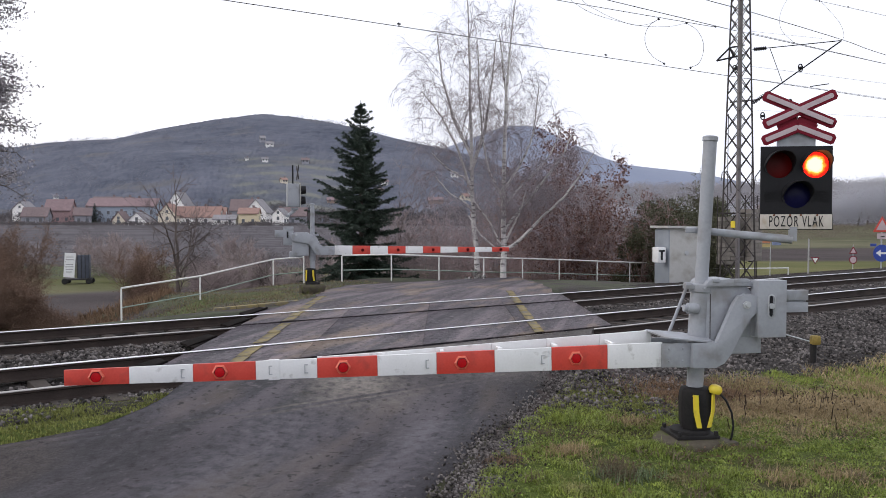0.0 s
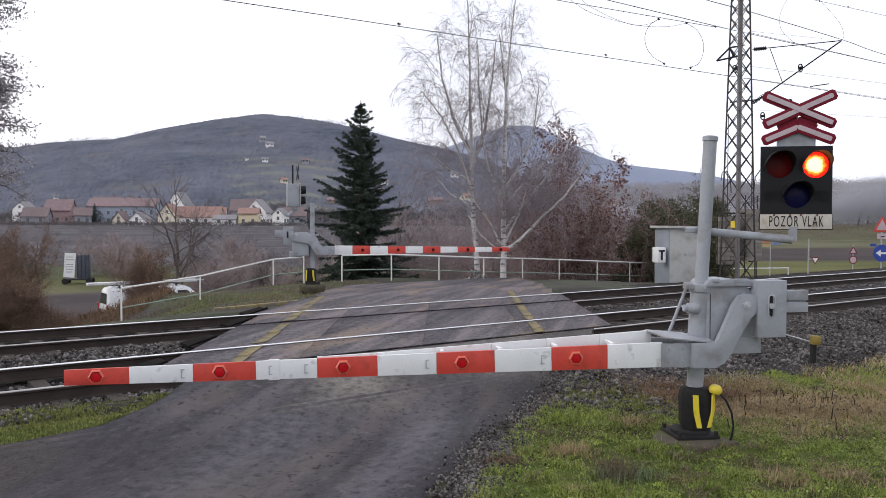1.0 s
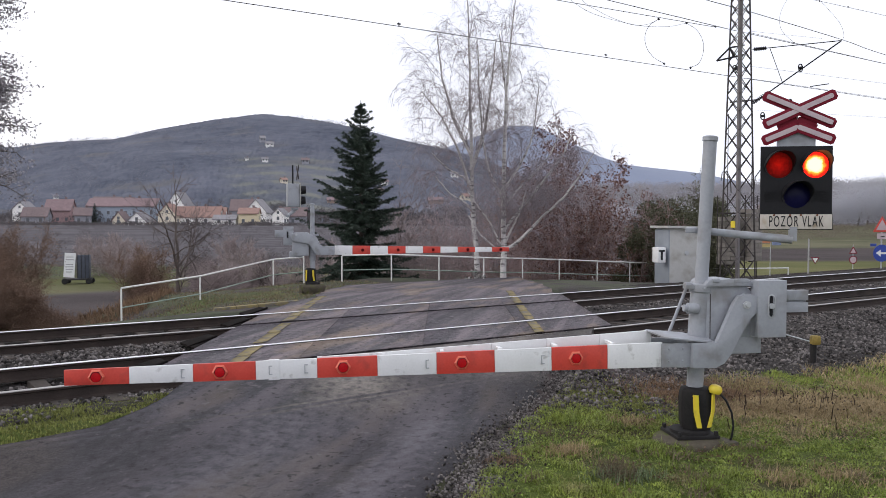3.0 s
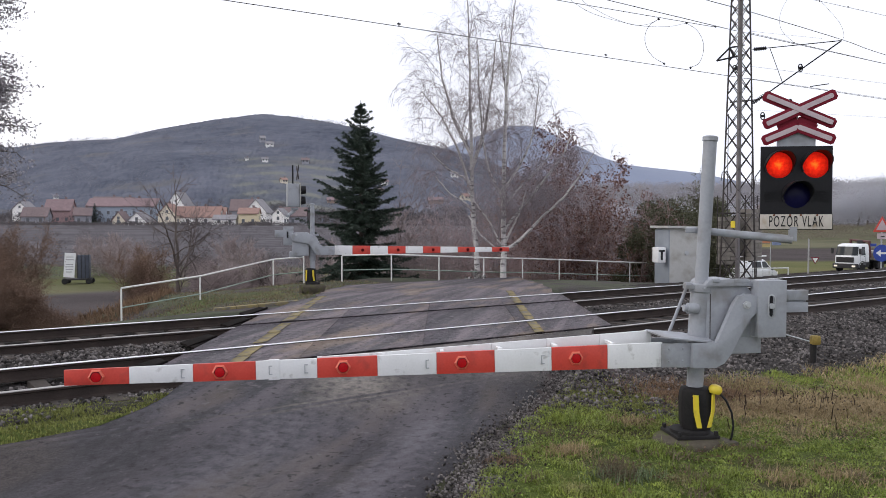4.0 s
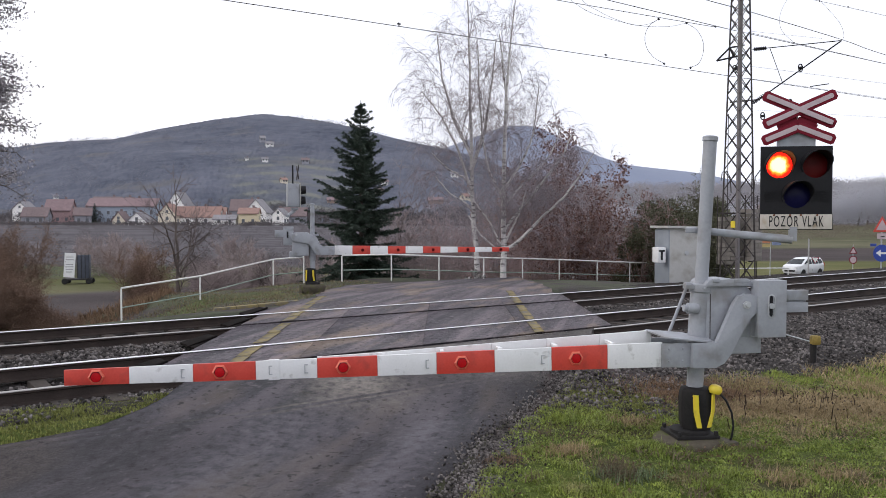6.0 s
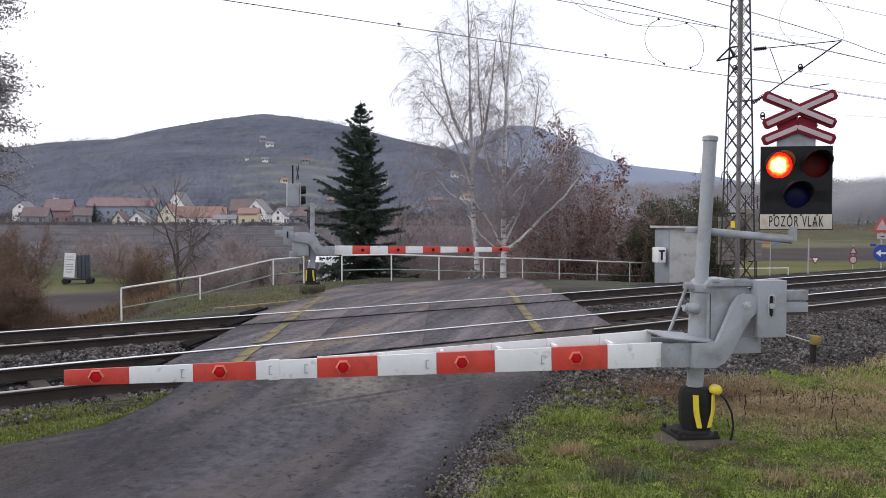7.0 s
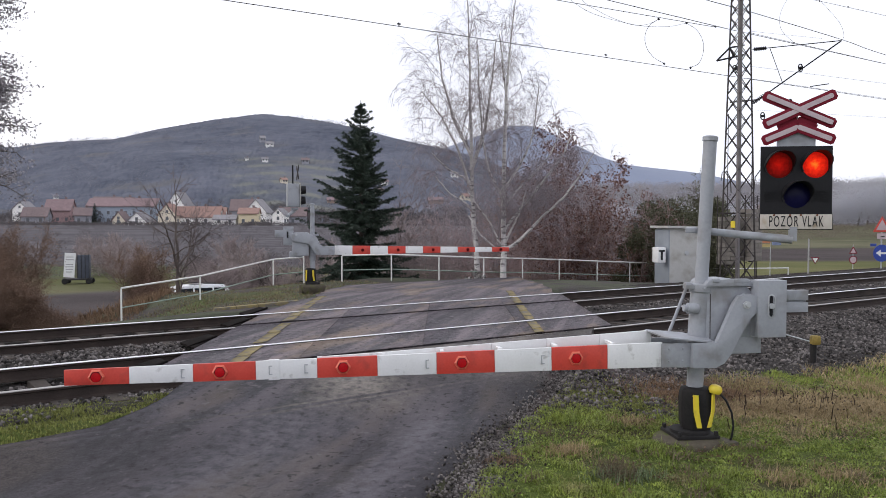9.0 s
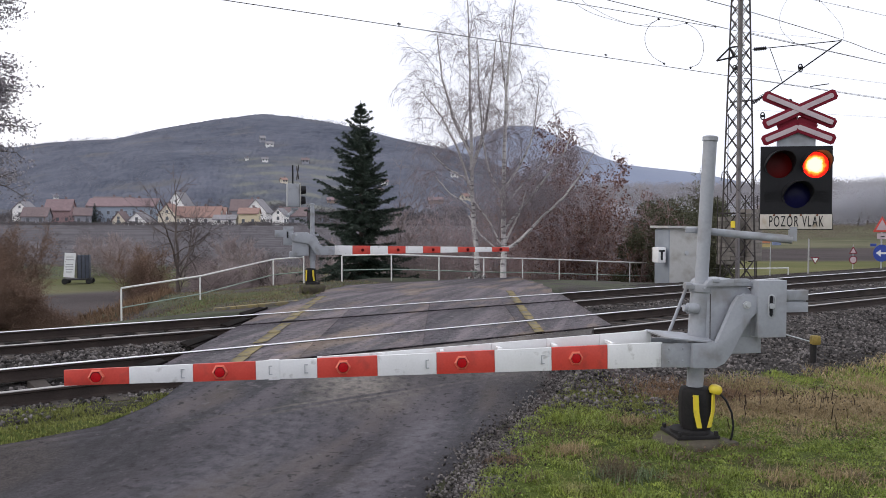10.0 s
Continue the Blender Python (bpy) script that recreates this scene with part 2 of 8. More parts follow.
def add_fields(m):
    """Blend in the bare fields beyond the bank and the green field on the right, by place on the plan."""
    t = m.node_tree
    n, l = t.nodes, t.links
    p = n["Principled BSDF"]
    old = p.inputs["Base Color"].links[0].from_socket
    at = n.new("ShaderNodeVertexColor")
    at.layer_name = "fields"
    sep = n.new("ShaderNodeSeparateColor")
    l.new(at.outputs[0], sep.inputs[0])
    nz = n.new("ShaderNodeTexNoise")
    nz.inputs["Scale"].default_value, nz.inputs["Detail"].default_value = 0.2, 8
    tc = n.new("ShaderNodeTexCoord")
    mp = n.new("ShaderNodeMapping")
    mp.inputs["Scale"].default_value = (0.5, 0.9, 1)
    l.new(tc.outputs["Object"], mp.inputs[0])
    l.new(mp.outputs[0], nz.inputs[0])
    nr = n.new("ShaderNodeMapRange")
    nr.inputs[1].default_value, nr.inputs[2].default_value = 0.36, 0.64
    l.new(nz.outputs[0], nr.inputs[0])
    for k, (a, b) in enumerate((((0.076, 0.070, 0.078), (0.128, 0.118, 0.127)), ((0.10, 0.105, 0.04), (0.145, 0.14, 0.06)), ((0.055, 0.045, 0.045), (0.075, 0.062, 0.06)))):
        c = n.new("ShaderNodeMix")
        c.data_type = "RGBA"
        c.inputs[6].default_value, c.inputs[7].default_value = (*a, 1), (*b, 1)
        l.new(nr.outputs[0], c.inputs[0])
        x = n.new("ShaderNodeMix")
        x.data_type = "RGBA"
        l.new(sep.outputs[k], x.inputs[0])
        l.new(old, x.inputs[6])
        l.new(c.outputs[2], x.inputs[7])
        old = x.outputs[2]
    l.new(old, p.inputs["Base Color"])


add_fields(M_GROUND)


# ---- mesh building ----
class Geo:
    """Vertices and faces of one mesh in the making."""

    def __init__(self):
        self.v, self.f, self.mi = [], [], []
        self.slot = 0

    def add(self, verts, faces):
        k = len(self.v)
        self.v += [tuple(p) for p in verts]
        self.f += [tuple(i + k for i in f) for f in faces]
        self.mi += [self.slot] * len(faces)
        return self

    def box(self, c, s, m=None):
        hx, hy, hz = s[0] / 2, s[1] / 2, s[2] / 2
        vs = [Vector((x, y, z)) for z in (-hz, hz) for y in (-hy, hy) for x in (-hx, hx)]
        if m is not None:
            vs = [m @ p for p in vs]
        return self.add([p + Vector(c) for p in vs], [(0, 2, 3, 1), (4, 5, 7, 6), (0, 1, 5, 4), (2, 6, 7, 3), (0, 4, 6, 2), (1, 3, 7, 5)])

    def extrude(self, pts, d):
        n = len(pts)
        a = [Vector(p) for p in pts]
        d = Vector(d)
        return self.add(a + [p + d for p in a], [tuple(range(n))[::-1], tuple(range(n, 2 * n))] + [(i, (i + 1) % n, (i + 1) % n + n, i + n) for i in range(n)])

    def tube(self, pts, radii, n=8, cap=True):
        pts = [Vector(p) for p in pts]
        if not hasattr(radii, "__len__"):
            radii = [radii] * len(pts)
        vs, fs, ref = [], [], None
        for i, p in enumerate(pts):
            d = (pts[min(i + 1, len(pts) - 1)] - pts[max(i - 1, 0)]).normalized()
            if ref is None:
                ref = d.orthogonal().normalized()
            ref = (ref - d * ref.dot(d)).normalized()
            w = d.cross(ref)
            for k in range(n):
                a = 2 * math.pi * k / n
                vs.append(p + (ref * math.cos(a) + w * math.sin(a)) * radii[i])
        for i in range(len(pts) - 1):
            for k in range(n):
                fs.append((i * n + k, i * n + (k + 1) % n, (i + 1) * n + (k + 1) % n, (i + 1) * n + k))
        if cap:
            fs += [tuple(range(n))[::-1], tuple(range((len(pts) - 1) * n, len(pts) * n))]
        return self.add(vs, fs)

    def cyl(self, a, b, r, r2=None, n=16):
        return self.tube([a, b], [r, r if r2 is None else r2], n)

    def lathe(self, prof, n=20, m=None):
        """prof: rows of radius, height about z."""
        vs = [Vector((r * math.cos(2 * math.pi * k / n), r * math.sin(2 * math.pi * k / n), z)) for r, z in prof for k in range(n)]
        if m is not None:
            vs = [m @ p for p in vs]
        fs = [(i * n + k, i * n + (k + 1) % n, (i + 1) * n + (k + 1) % n, (i + 1) * n + k) for i in range(len(prof) - 1) for k in range(n)]
        fs += [tuple(range(n))[::-1], tuple(range((len(prof) - 1) * n, len(prof) * n))]
        return self.add(vs, fs)

    def mesh(self, name, mats, bevel=0.0, smooth_angle=None):
        me = bpy.data.meshes.new(name)
        me.from_pydata(self.v, [], self.f)
        for m in mats if isinstance(mats, (list, tuple)) else [mats]:
            me.materials.append(m)
        me.polygons.foreach_set("material_index", self.mi)
        bm = bmesh.new()
        bm.from_mesh(me)
        bmesh.ops.recalc_face_normals(bm, faces=bm.faces)
        if bevel:
            es = [e for e in bm.edges if len(e.link_faces) == 2 and e.calc_face_angle() > 0.7]
            bmesh.ops.bevel(bm, geom=es, offset=bevel, segments=2, affect="EDGES", profile=0.6, clamp_overlap=True)
        bm.to_mesh(me)
        bm.free()
        if smooth_angle:
            me.shade_smooth()
            me.set_sharp_from_angle(angle=radians(smooth_angle))
        return me


def raw_mesh(name, verts, faces, m, smooth_it=False):
    me = bpy.data.meshes.new(name)
    verts, faces = np.asarray(verts, np.float32), np.asarray(faces, np.int32)
    k = faces.shape[1]
    me.vertices.add(len(verts))
    me.vertices.foreach_set("co", verts.ravel())
    me.loops.add(faces.size)
    me.loops.foreach_set("vertex_index", faces.ravel())
    me.polygons.add(len(faces))
    me.polygons.foreach_set("loop_start", np.arange(0, faces.size, k, dtype=np.int32))
    me.update(calc_edges=True)
    me.materials.append(m)
    if smooth_it:
        me.shade_smooth()
    return me


def part(name, g, m, parent, label="", bevel=0.0, sm=40, at=None):
    ob = new(name, g.mesh(name, m, bevel, sm) if isinstance(g, Geo) else g)
    ob.parent = parent
    if at is not None:
        ob.matrix_basis = at
    if label:
        ob["label"] = label
    return ob


def thing(name, m, label, category, group="", kind=""):
    ob = new(name)
    ob.matrix_basis = m
    return tagged(ob, label, category, group, kind)


def single(name, g, m, label, category, group="", kind="", at=None, bevel=0.0, sm=40):
    ob = new(name, g.mesh(name, m, bevel, sm) if isinstance(g, Geo) else g)
    if at is not None:
        ob.matrix_basis = at
    return tagged(ob, label, category, group, kind)


# ---- ground ----
def graded(lo, hi, near, n):
    t = np.linspace(-1, 1, n)
    s = np.sinh(t * 8.2) / np.sinh(8.2)
    return np.where(s < 0, near + s * (near - lo), near + s * (hi - near))


def build_ground():
    xs = graded(-2600, 2600, 0, 420)
    ys = graded(-1200, 3600, 12, 460)
    X, Y = np.meshgrid(xs, ys)
    Z = ground_z(X, Y)
    V = np.stack([X, Y, Z], -1).reshape(-1, 3)
    n = len(xs)
    I = (np.arange(len(ys) - 1)[:, None] * n + np.arange(n - 1)[None]).ravel()
    F = np.stack([I, I + 1, I + n + 1, I + n], 1)
    me = raw_mesh("ground", V, F, M_GROUND, True)
    x, y = V[:, 0], V[:, 1]
    u, v = xy_uv(x, y)
    brown = (0.6 * smooth(16.0, 16.6, v) + 0.4 * smooth(29.0, 35.0, v)) * (1 - 0.8 * np.exp(-((x + 6.5) / 2.4) ** 2 - ((y - 25) / 4.5) ** 2))
    brown = brown * (1 - 0.75 * smooth(0.45, 0.75, 0.5 + 0.5 * np.sin(y * 0.11 + 0.02 * x)) * smooth(48, 60, v) * (1 - smooth(80, 130, y)))
    green = smooth(18, 22, v) * smooth(14, 24, x) * (1 - 0.35 * smooth(125, 140, y)) * (1 - smooth(240, 270, y)) * smooth(0.25, 0.3, x / np.maximum(y, 1))
    dark = smooth(99, 104, y) * (1 - smooth(136, 142, y)) * smooth(10, 40, x)
    verge = (1 - smooth(-6, 4, x)) * smooth(43.5, 44.5, v)
    dark = np.maximum(dark, 0.9 * verge * (1 - smooth(58, 62, v)))
    green = np.maximum(green, 0.8 * verge * smooth(58, 62, v) * (1 - smooth(72, 80, v)))
    grit = np.exp(-((x - np.interp(v, (-8, 3.9, 5.34, 6.6, 7.67, 9.67, 10.4), (-2.2, -0.45, 0.07, 0.57, 1.42, 2.41, 2.75)) - 0.1) / 0.35) ** 2) * (v < 10)
    spill = smooth(-0.5, 0.4, v - spill_edge(u)) * (v < 10) * (x > 0.5)
    straw = np.exp(-((x - 4.6) / 2.2) ** 2 - ((y - 10.8) / 1.3) ** 2) * 0.8
    brown = np.where(v < 10, np.clip(straw, 0, 1), brown)
    dark = np.where(v < 10, np.clip(grit + spill, 0, 1), dark)
    col = np.stack([brown, green, dark, np.ones_like(x)], 1).astype(np.float32)
    at = me.color_attributes.new("fields", "FLOAT_COLOR", "POINT")
    at.data.foreach_set("color", col.ravel())
    tagged(new("ground", me), "rough winter grass and bare soil falling away behind the tracks", "ground", kind="structure")


def strip(v0, v1, left, right, zf, nv, nx):
    """A sheet between two lines across the rails; left and right give x for each v."""
    vs = np.linspace(v0, v1, nv)
    P = []
    for v in vs:
        for t in np.linspace(0, 1, nx):
            x = left(v) * (1 - t) + right(v) * t
            y = (v - NX * x) / NY
            P.append((x, y, float(zf(x, v))))
    I = (np.arange(nv - 1)[:, None] * nx + np.arange(nx - 1)[None]).ravel()
    return np.array(P), np.stack([I, I + 1, I + nx + 1, I + nx], 1)


def solid_strip(*a, depth=0.12):
    P, F = strip(*a)
    nv, nx = a[5], a[6]
    k = len(P)
    ring = list(range(nx)) + [i * nx + nx - 1 for i in range(1, nv)] + [(nv - 1) * nx + j for j in range(nx - 2, -1, -1)] + [i * nx for i in range(nv - 2, 0, -1)]
    low = P[ring] - np.array([0, 0, depth])
    G = [(ring[i], ring[(i + 1) % len(ring)], k + (i + 1) % len(ring), k + i) for i in range(len(ring))]
    return np.vstack([P, low]), np.vstack([F, np.array(G)])


def road_left(v):
    edge = np.interp(v, (8.25, 8.42, 8.55, 9.27, 9.9, 10.4), (-13, -4.3, -3.5, -3.12, -2.98, -3.2))
    return edge + 0.06 * math.sin(v * 2.3) + 0.04 * math.sin(v * 5.1)


def road_right(v):
    edge = np.interp(v, (-8, 3.9, 5.34, 6.6, 7.67, 9.67, 10.4), (-2.2, -0.45, 0.07, 0.57, 1.42, 2.41, 2.75))
    return edge + 0.05 * math.sin(v * 2.1) + 0.035 * math.sin(v * 5.3 + 1)


def build_road():
    road = thing("road", pose(0, 0, 0), "worn grey asphalt road with wheel tracks over the level crossing", "road", kind="structure")
    part("approach", raw_mesh("approach", *solid_strip(-8.0, 10.31, road_left, road_right, lambda x, v: near_z(v) + 0.012 * wavy(x * 0.6, v * 0.6) - 0.05 * float(smooth(-0.35, 0.05, np.array(x - road_right(v)))) * (v < 9.5), 150, 130), M_ROAD), None, road)
    me = road.children[0].data
    P = np.array([p.co[:] for p in me.vertices])
    s = P[:, 0] - 0.25 * (P[:, 1] - 8.78)
    pale = np.exp(-((s + 0.12) / 0.26) ** 2) + 0.8 * np.exp(-((s + 1.65) / 0.5) ** 2) + 0.4 * np.exp(-((s + 2.7) / 0.3) ** 2)
    pale = pale * (1 - smooth(8.6, 9.4, P[:, 1]))
    dust = np.exp(-((P[:, 0] + 1.05) / 0.6) ** 2 - ((P[:, 1] - 10.0) / 0.75) ** 2) + 0.6 * smooth(10.3, 11.2, P[:, 1])
    # darker: a rut line, the left corner, the right edge and one patch
    darkened = 0.75 * np.exp(-((s + 0.48) / 0.09) ** 2) * (1 - smooth(8.4, 9.2, P[:, 1])) + (1 - smooth(-3.2, -1.3, s)) * (1 - smooth(7.8, 9.0, P[:, 1])) + smooth(0.15, 0.5, s) * 0.8 + 0.6 * np.exp(-((P[:, 0] - 0.3) / 0.7) ** 2 - ((P[:, 1] - 10.6) / 0.7) ** 2)
    col = np.stack([np.clip(pale, 0, 1), np.clip(dust, 0, 1), np.clip(darkened, 0, 1), np.ones_like(s)], 1).astype(np.float32)
    me.color_attributes.new("wear_tone", "FLOAT_COLOR", "POINT").data.foreach_set("color", col.ravel())
    cuts = ((10.475, 11.765), (11.935, 14.305), (14.475, 15.765))
    for a, b in cuts:
        for i in range(4):
            lo, hi = -3.75 + i * 1.72, -3.75 + (i + 1) * 1.72 - 0.005
            part("panel", raw_mesh("panel", *solid_strip(a, b, lambda v: lo, lambda v: hi, lambda x, v: -0.006 + 0.002 * math.sin(i * 5 + v), 5, 4, depth=0.16), M_CROSSING), None, road)
    fl = lambda v: np.interp(v, (15.9, 18.0, 19.3, 24, 26.5), (-3.9, -3.6, -3.35, -3.9, -3.5)) + 0.05 * math.sin(v * 3)
    fr = lambda v: np.interp(v, (15.9, 17.2, 19, 22, 26.5), (3.0, 3.05, 3.1, 3.1, 3.2)) + 0.05 * math.sin(v * 3)
    part("far_side", raw_mesh("far_side", *solid_strip(15.935, 26.3, fl, fr, far_z, 60, 30), M_CROSSING), None, road)
    for x0, x1, v0, v1 in ((-2.80, -3.20, 10.02, 19.3), (1.66, 1.84, 10.1, 17.3)):
        n = 9
        for i in range(n):
            a, b = v0 + (v1 - v0) * i / n, v0 + (v1 - v0) * (i + 1) / n
            a, b = a + 0.005, b - 0.005
            if any(a < r + 0.1 and b > r - 0.07 for r in RAILS):
                r = [r for r in RAILS if a < r + 0.1 and b > r - 0.07][0]
                if r - 0.08 - a > b - r - 0.1:
                    b = r - 0.08
                else:
                    a = r + 0.11
            xa = x0 + (x1 - x0) * (a - v0) / (v1 - v0)
            zf = lambda x, v: (near_z(v) + 0.012 * wavy(x * 0.6, v * 0.6) if v < 10.3 else far_z(x, v) if v > 15.9 else 0.0) + 0.006
            part("yellow_line", raw_mesh("yellow_line", *solid_strip(a, b, lambda v: xa - 0.09, lambda v: xa + 0.09, zf, 4, 3, depth=0.005), M_YELLOW_LINE), None, road, "worn yellow edge marking")


# ---- tracks ----
def build_tracks():
    prof = [(-0.075, -0.172), (0.075, -0.172), (0.075, -0.160), (0.018, -0.140), (0.010, -0.125), (0.010, -0.045), (0.036, -0.032), (0.036, -0.002), (-0.036, -0.002), (-0.036, -0.032), (-0.010, -0.045), (-0.010, -0.125), (-0.018, -0.140), (-0.075, -0.160)]
    u0, u1 = -60.0, 420.0
    for k, name in enumerate(("near_track", "far_track")):
        t = thing("railway_track", pose(0, 0, 0), "straight railway track of rusty rails with shining heads on ballast", "railway track", "tracks", "structure")
        for v, dz in zip(RAILS[2 * k:2 * k + 2], CANT[2 * k:2 * k + 2]):
            g = Geo()
            x, y = uv_xy(u0, 0)
            pts = [(x + NX * (v + p), y + NY * (v + p), z + dz) for p, z in prof]
            g.extrude(pts, (UX * (u1 - u0), UY * (u1 - u0), 0))
            rail = part("rail", g, M_RAIL, t)
            g = Geo()
            pts = [(x + NX * (v + p), y + NY * (v + p), z + dz) for p, z in ((-0.037, -0.010), (0.037, -0.010), (0.037, -0.003), (0.031, 0.0015), (-0.031, 0.0015), (-0.037, -0.003))]
            g.extrude(pts, (UX * (u1 - u0), UY * (u1 - u0), 0))
            part("running_surface", g, M_RAILDULL if dz else M_RAILTOP, rail, "dull grey rail head" if dz else "polished rail head")
        g = Geo()
        g.extrude([(-0.13, -1.25, -0.16), (0.13, -1.25, -0.16), (0.10, -1.25, 0), (-0.10, -1.25, 0)], (0, 2.5, 0))
        me = g.mesh("sleeper", M_SLEEPER, 0.01)
        c = (RAILS[2 * k] + RAILS[2 * k + 1]) / 2
        for i in range(140):
            u = -9 + i * 0.6
            x, y = uv_xy(u, c)
            if -4.2 < x < 3.4:
                continue
            part("sleeper", me, None, t, at=pose(x, y, -0.175, 0, 0, 90 - 54.7 + random.uniform(-0.5, 0.5)))


def stones(name, spots, sizes, m, label, category, seed=3):
    """Broken stones, one low-poly lump a spot."""
    rng = np.random.default_rng(seed)
    bm = bmesh.new()
    bmesh.ops.create_icosphere(bm, subdivisions=1, radius=1.0)
    base = np.array([v.co[:] for v in bm.verts])
    faces = np.array([[v.index for v in f.verts] for f in bm.faces])
    bm.free()
    drop = np.arange(12)
    n = len(spots)
    q = rng.normal(size=(n, 4))
    q /= np.linalg.norm(q, axis=1)[:, None]
    w, x, y, z = q.T
    R = np.stack([1 - 2 * (y * y + z * z), 2 * (x * y - z * w), 2 * (x * z + y * w), 2 * (x * y + z * w), 1 - 2 * (x * x + z * z), 2 * (y * z - x * w), 2 * (x * z - y * w), 2 * (y * z + x * w), 1 - 2 * (x * x + y * y)], 1).reshape(n, 3, 3)
    P = base[None] * rng.uniform(0.65, 1.25, (n, len(base), 1)) * rng.uniform(0.6, 1.2, (n, 1, 3))
    P = np.einsum("nij,nkj->nki", R, P) * sizes[:, None, None] + spots[:, None]
    F = (faces[None] + np.arange(n)[:, None, None] * len(base)).reshape(-1, 3)
    return tagged(new(name, raw_mesh(name, P.reshape(-1, 3), F, m)), label, category, kind="stuff")


def spill_edge(u):
    return np.interp(u, (5.9, 6.5, 7.1, 7.6, 8.6, 10.7, 13, 16, 22), (9.0, 7.5, 6.4, 5.95, 6.3, 6.95, 7.0, 6.95, 6.95)) + 0.2 * np.sin(u * 4.1)


def ballast_z(v):
    return np.interp(v, (7.6, 8.1, 9.2, 9.6, 10.2, 10.5, 11.7, 12.0, 12.7, 13.1, 13.6, 14.2, 14.5, 15.7, 16.0, 16.7, 17.3, 18.3), (-0.75, -0.55, -0.24, -0.19, -0.2, -0.26, -0.26, -0.2, -0.19, -0.26, -0.19, -0.2, -0.27, -0.27, -0.2, -0.19, -0.26, -0.6))


def shoulder_z(x, v):
    """Ballast spilling down the open side of the bank beside the road."""
    spill = np.interp(v, (5.6, 6.5, 6.9, 7.3, 8.0, 9.2, 9.6), (-0.75, -0.64, -0.50, -0.39, -0.33, -0.23, -0.19))
    k = smooth(1.2, 2.2, x)
    return ballast_z(v) * (1 - k) + np.maximum(spill, ballast_z(v)) * k


def build_ballast():
    us = np.concatenate([np.linspace(-60, -8, 30)[:-1], np.linspace(-8, 45, 300), np.linspace(45, 420, 60)[1:]])
    vs = np.linspace(5.6, 18.3, 84)
    Ug, Vg = np.meshgrid(us, vs)
    rng = np.random.default_rng(5)
    X, Y = UX * Ug + NX * Vg, UY * Ug + NY * Vg
    Z = shoulder_z(X, Vg) + rng.normal(0, 0.012, Ug.shape)
    n = len(us)
    I = (np.arange(len(vs) - 1)[:, None] * n + np.arange(n - 1)[None]).ravel()
    tagged(new("track_bed", raw_mesh("track_bed", np.stack([X, Y, Z], -1).reshape(-1, 3), np.stack([I, I + 1, I + n + 1, I + n], 1), M_BALLAST, True)), "dark grey stone ballast bed under both tracks", "track bed", kind="structure")
    sp, sz = [], []

    def scatter(num, u_lo, u_hi, v_lo, v_hi, s_lo, s_hi):
        u, v = rng.uniform(u_lo, u_hi, num), rng.uniform(v_lo, v_hi, num)
        x, y = UX * u + NX * v, UY * u + NY * v
        ok = (x < road_l(v)) | (x > road_r(v))
        z = np.where(v < 9.3, np.maximum(shoulder_z(x, v), ground_z(x, y)), ballast_z(v)) + rng.uniform(-0.02, 0.025, num)
        lim = spill_edge(u)
        ok &= (v > 10) | (v > lim + rng.exponential(0.16, num) - 0.1)
        ok &= ~((x < 0) & (v > 7.8) & (v < 10.0) & (rng.random(num) < np.interp(x, (-6.2, -4.2), (0.35, 0.95))))
        ok &= np.hypot(x - 2.5, y - 8.2) > 0.36
        sp.append(np.stack([x, y, z], 1)[ok])
        sz.append(rng.uniform(s_lo, s_hi, num)[ok])

    road_l = lambda v: np.where(v < 10.4, -3.0, -3.8)
    road_r = lambda v: np.interp(v, (7.6, 9.67, 10.4, 11, 18), (1.42, 2.45, 2.85, 3.15, 3.3))
    scatter(36000, -3, 22, 5.6, 10.2, 0.014, 0.034)
    scatter(3600, -4, 4.5, 10.5, 11.75, 0.018, 0.034)
    scatter(6000, -4, 7, 12.0, 14.3, 0.018, 0.034)
    scatter(2500, -4, 8, 14.5, 15.7, 0.028, 0.045)
    scatter(3000, -4, 4.5, 9.3, 10.3, 0.016, 0.034)
    scatter(4500, 0, 26, 10.5, 11.75, 0.025, 0.042)
    scatter(5500, 0, 30, 12.0, 14.3, 0.025, 0.042)
    scatter(2500, 0, 34, 14.5, 15.7, 0.028, 0.045)
    scatter(2500, 0, 36, 16.0, 18.1, 0.028, 0.045)
    scatter(6000, 22, 50, 6.6, 10.2, 0.03, 0.05)
    n = 9000
    v = rng.uniform(2.5, 9.4, n)
    edge = np.interp(v, (-8, 3.9, 5.34, 6.6, 7.67, 9.67, 10.4), (-2.2, -0.45, 0.07, 0.57, 1.42, 2.41, 2.75))
    x = edge + 0.10 + rng.normal(0, 0.20, n)
    y = (v - NX * x) / NY
    zr = near_z(v) + 0.0
    stones("roadside_grit", np.stack([x, y, np.where(x < edge - 0.05, zr + 0.004, np.maximum(ground_z(x, y), zr - 0.05) + 0.004)], 1), rng.uniform(0.005, 0.02, n), M_STONE, "dark grit and small stones along the road edge", "grit", 8)
    stones("ballast_stones", np.concatenate(sp), np.concatenate(sz), M_STONE, "loose grey broken stones of the track ballast", "ballast")


build_ground()
build_road()
build_tracks()
build_ballast()


# ---- crossing barrier ----
def hex_ring(r, y, cx, cz, n=6, turn=0.0):
    return [(cx + r * math.cos(2 * math.pi * k / n + turn), y, cz + r * math.sin(2 * math.pi * k / n + turn)) for k in range(n)]


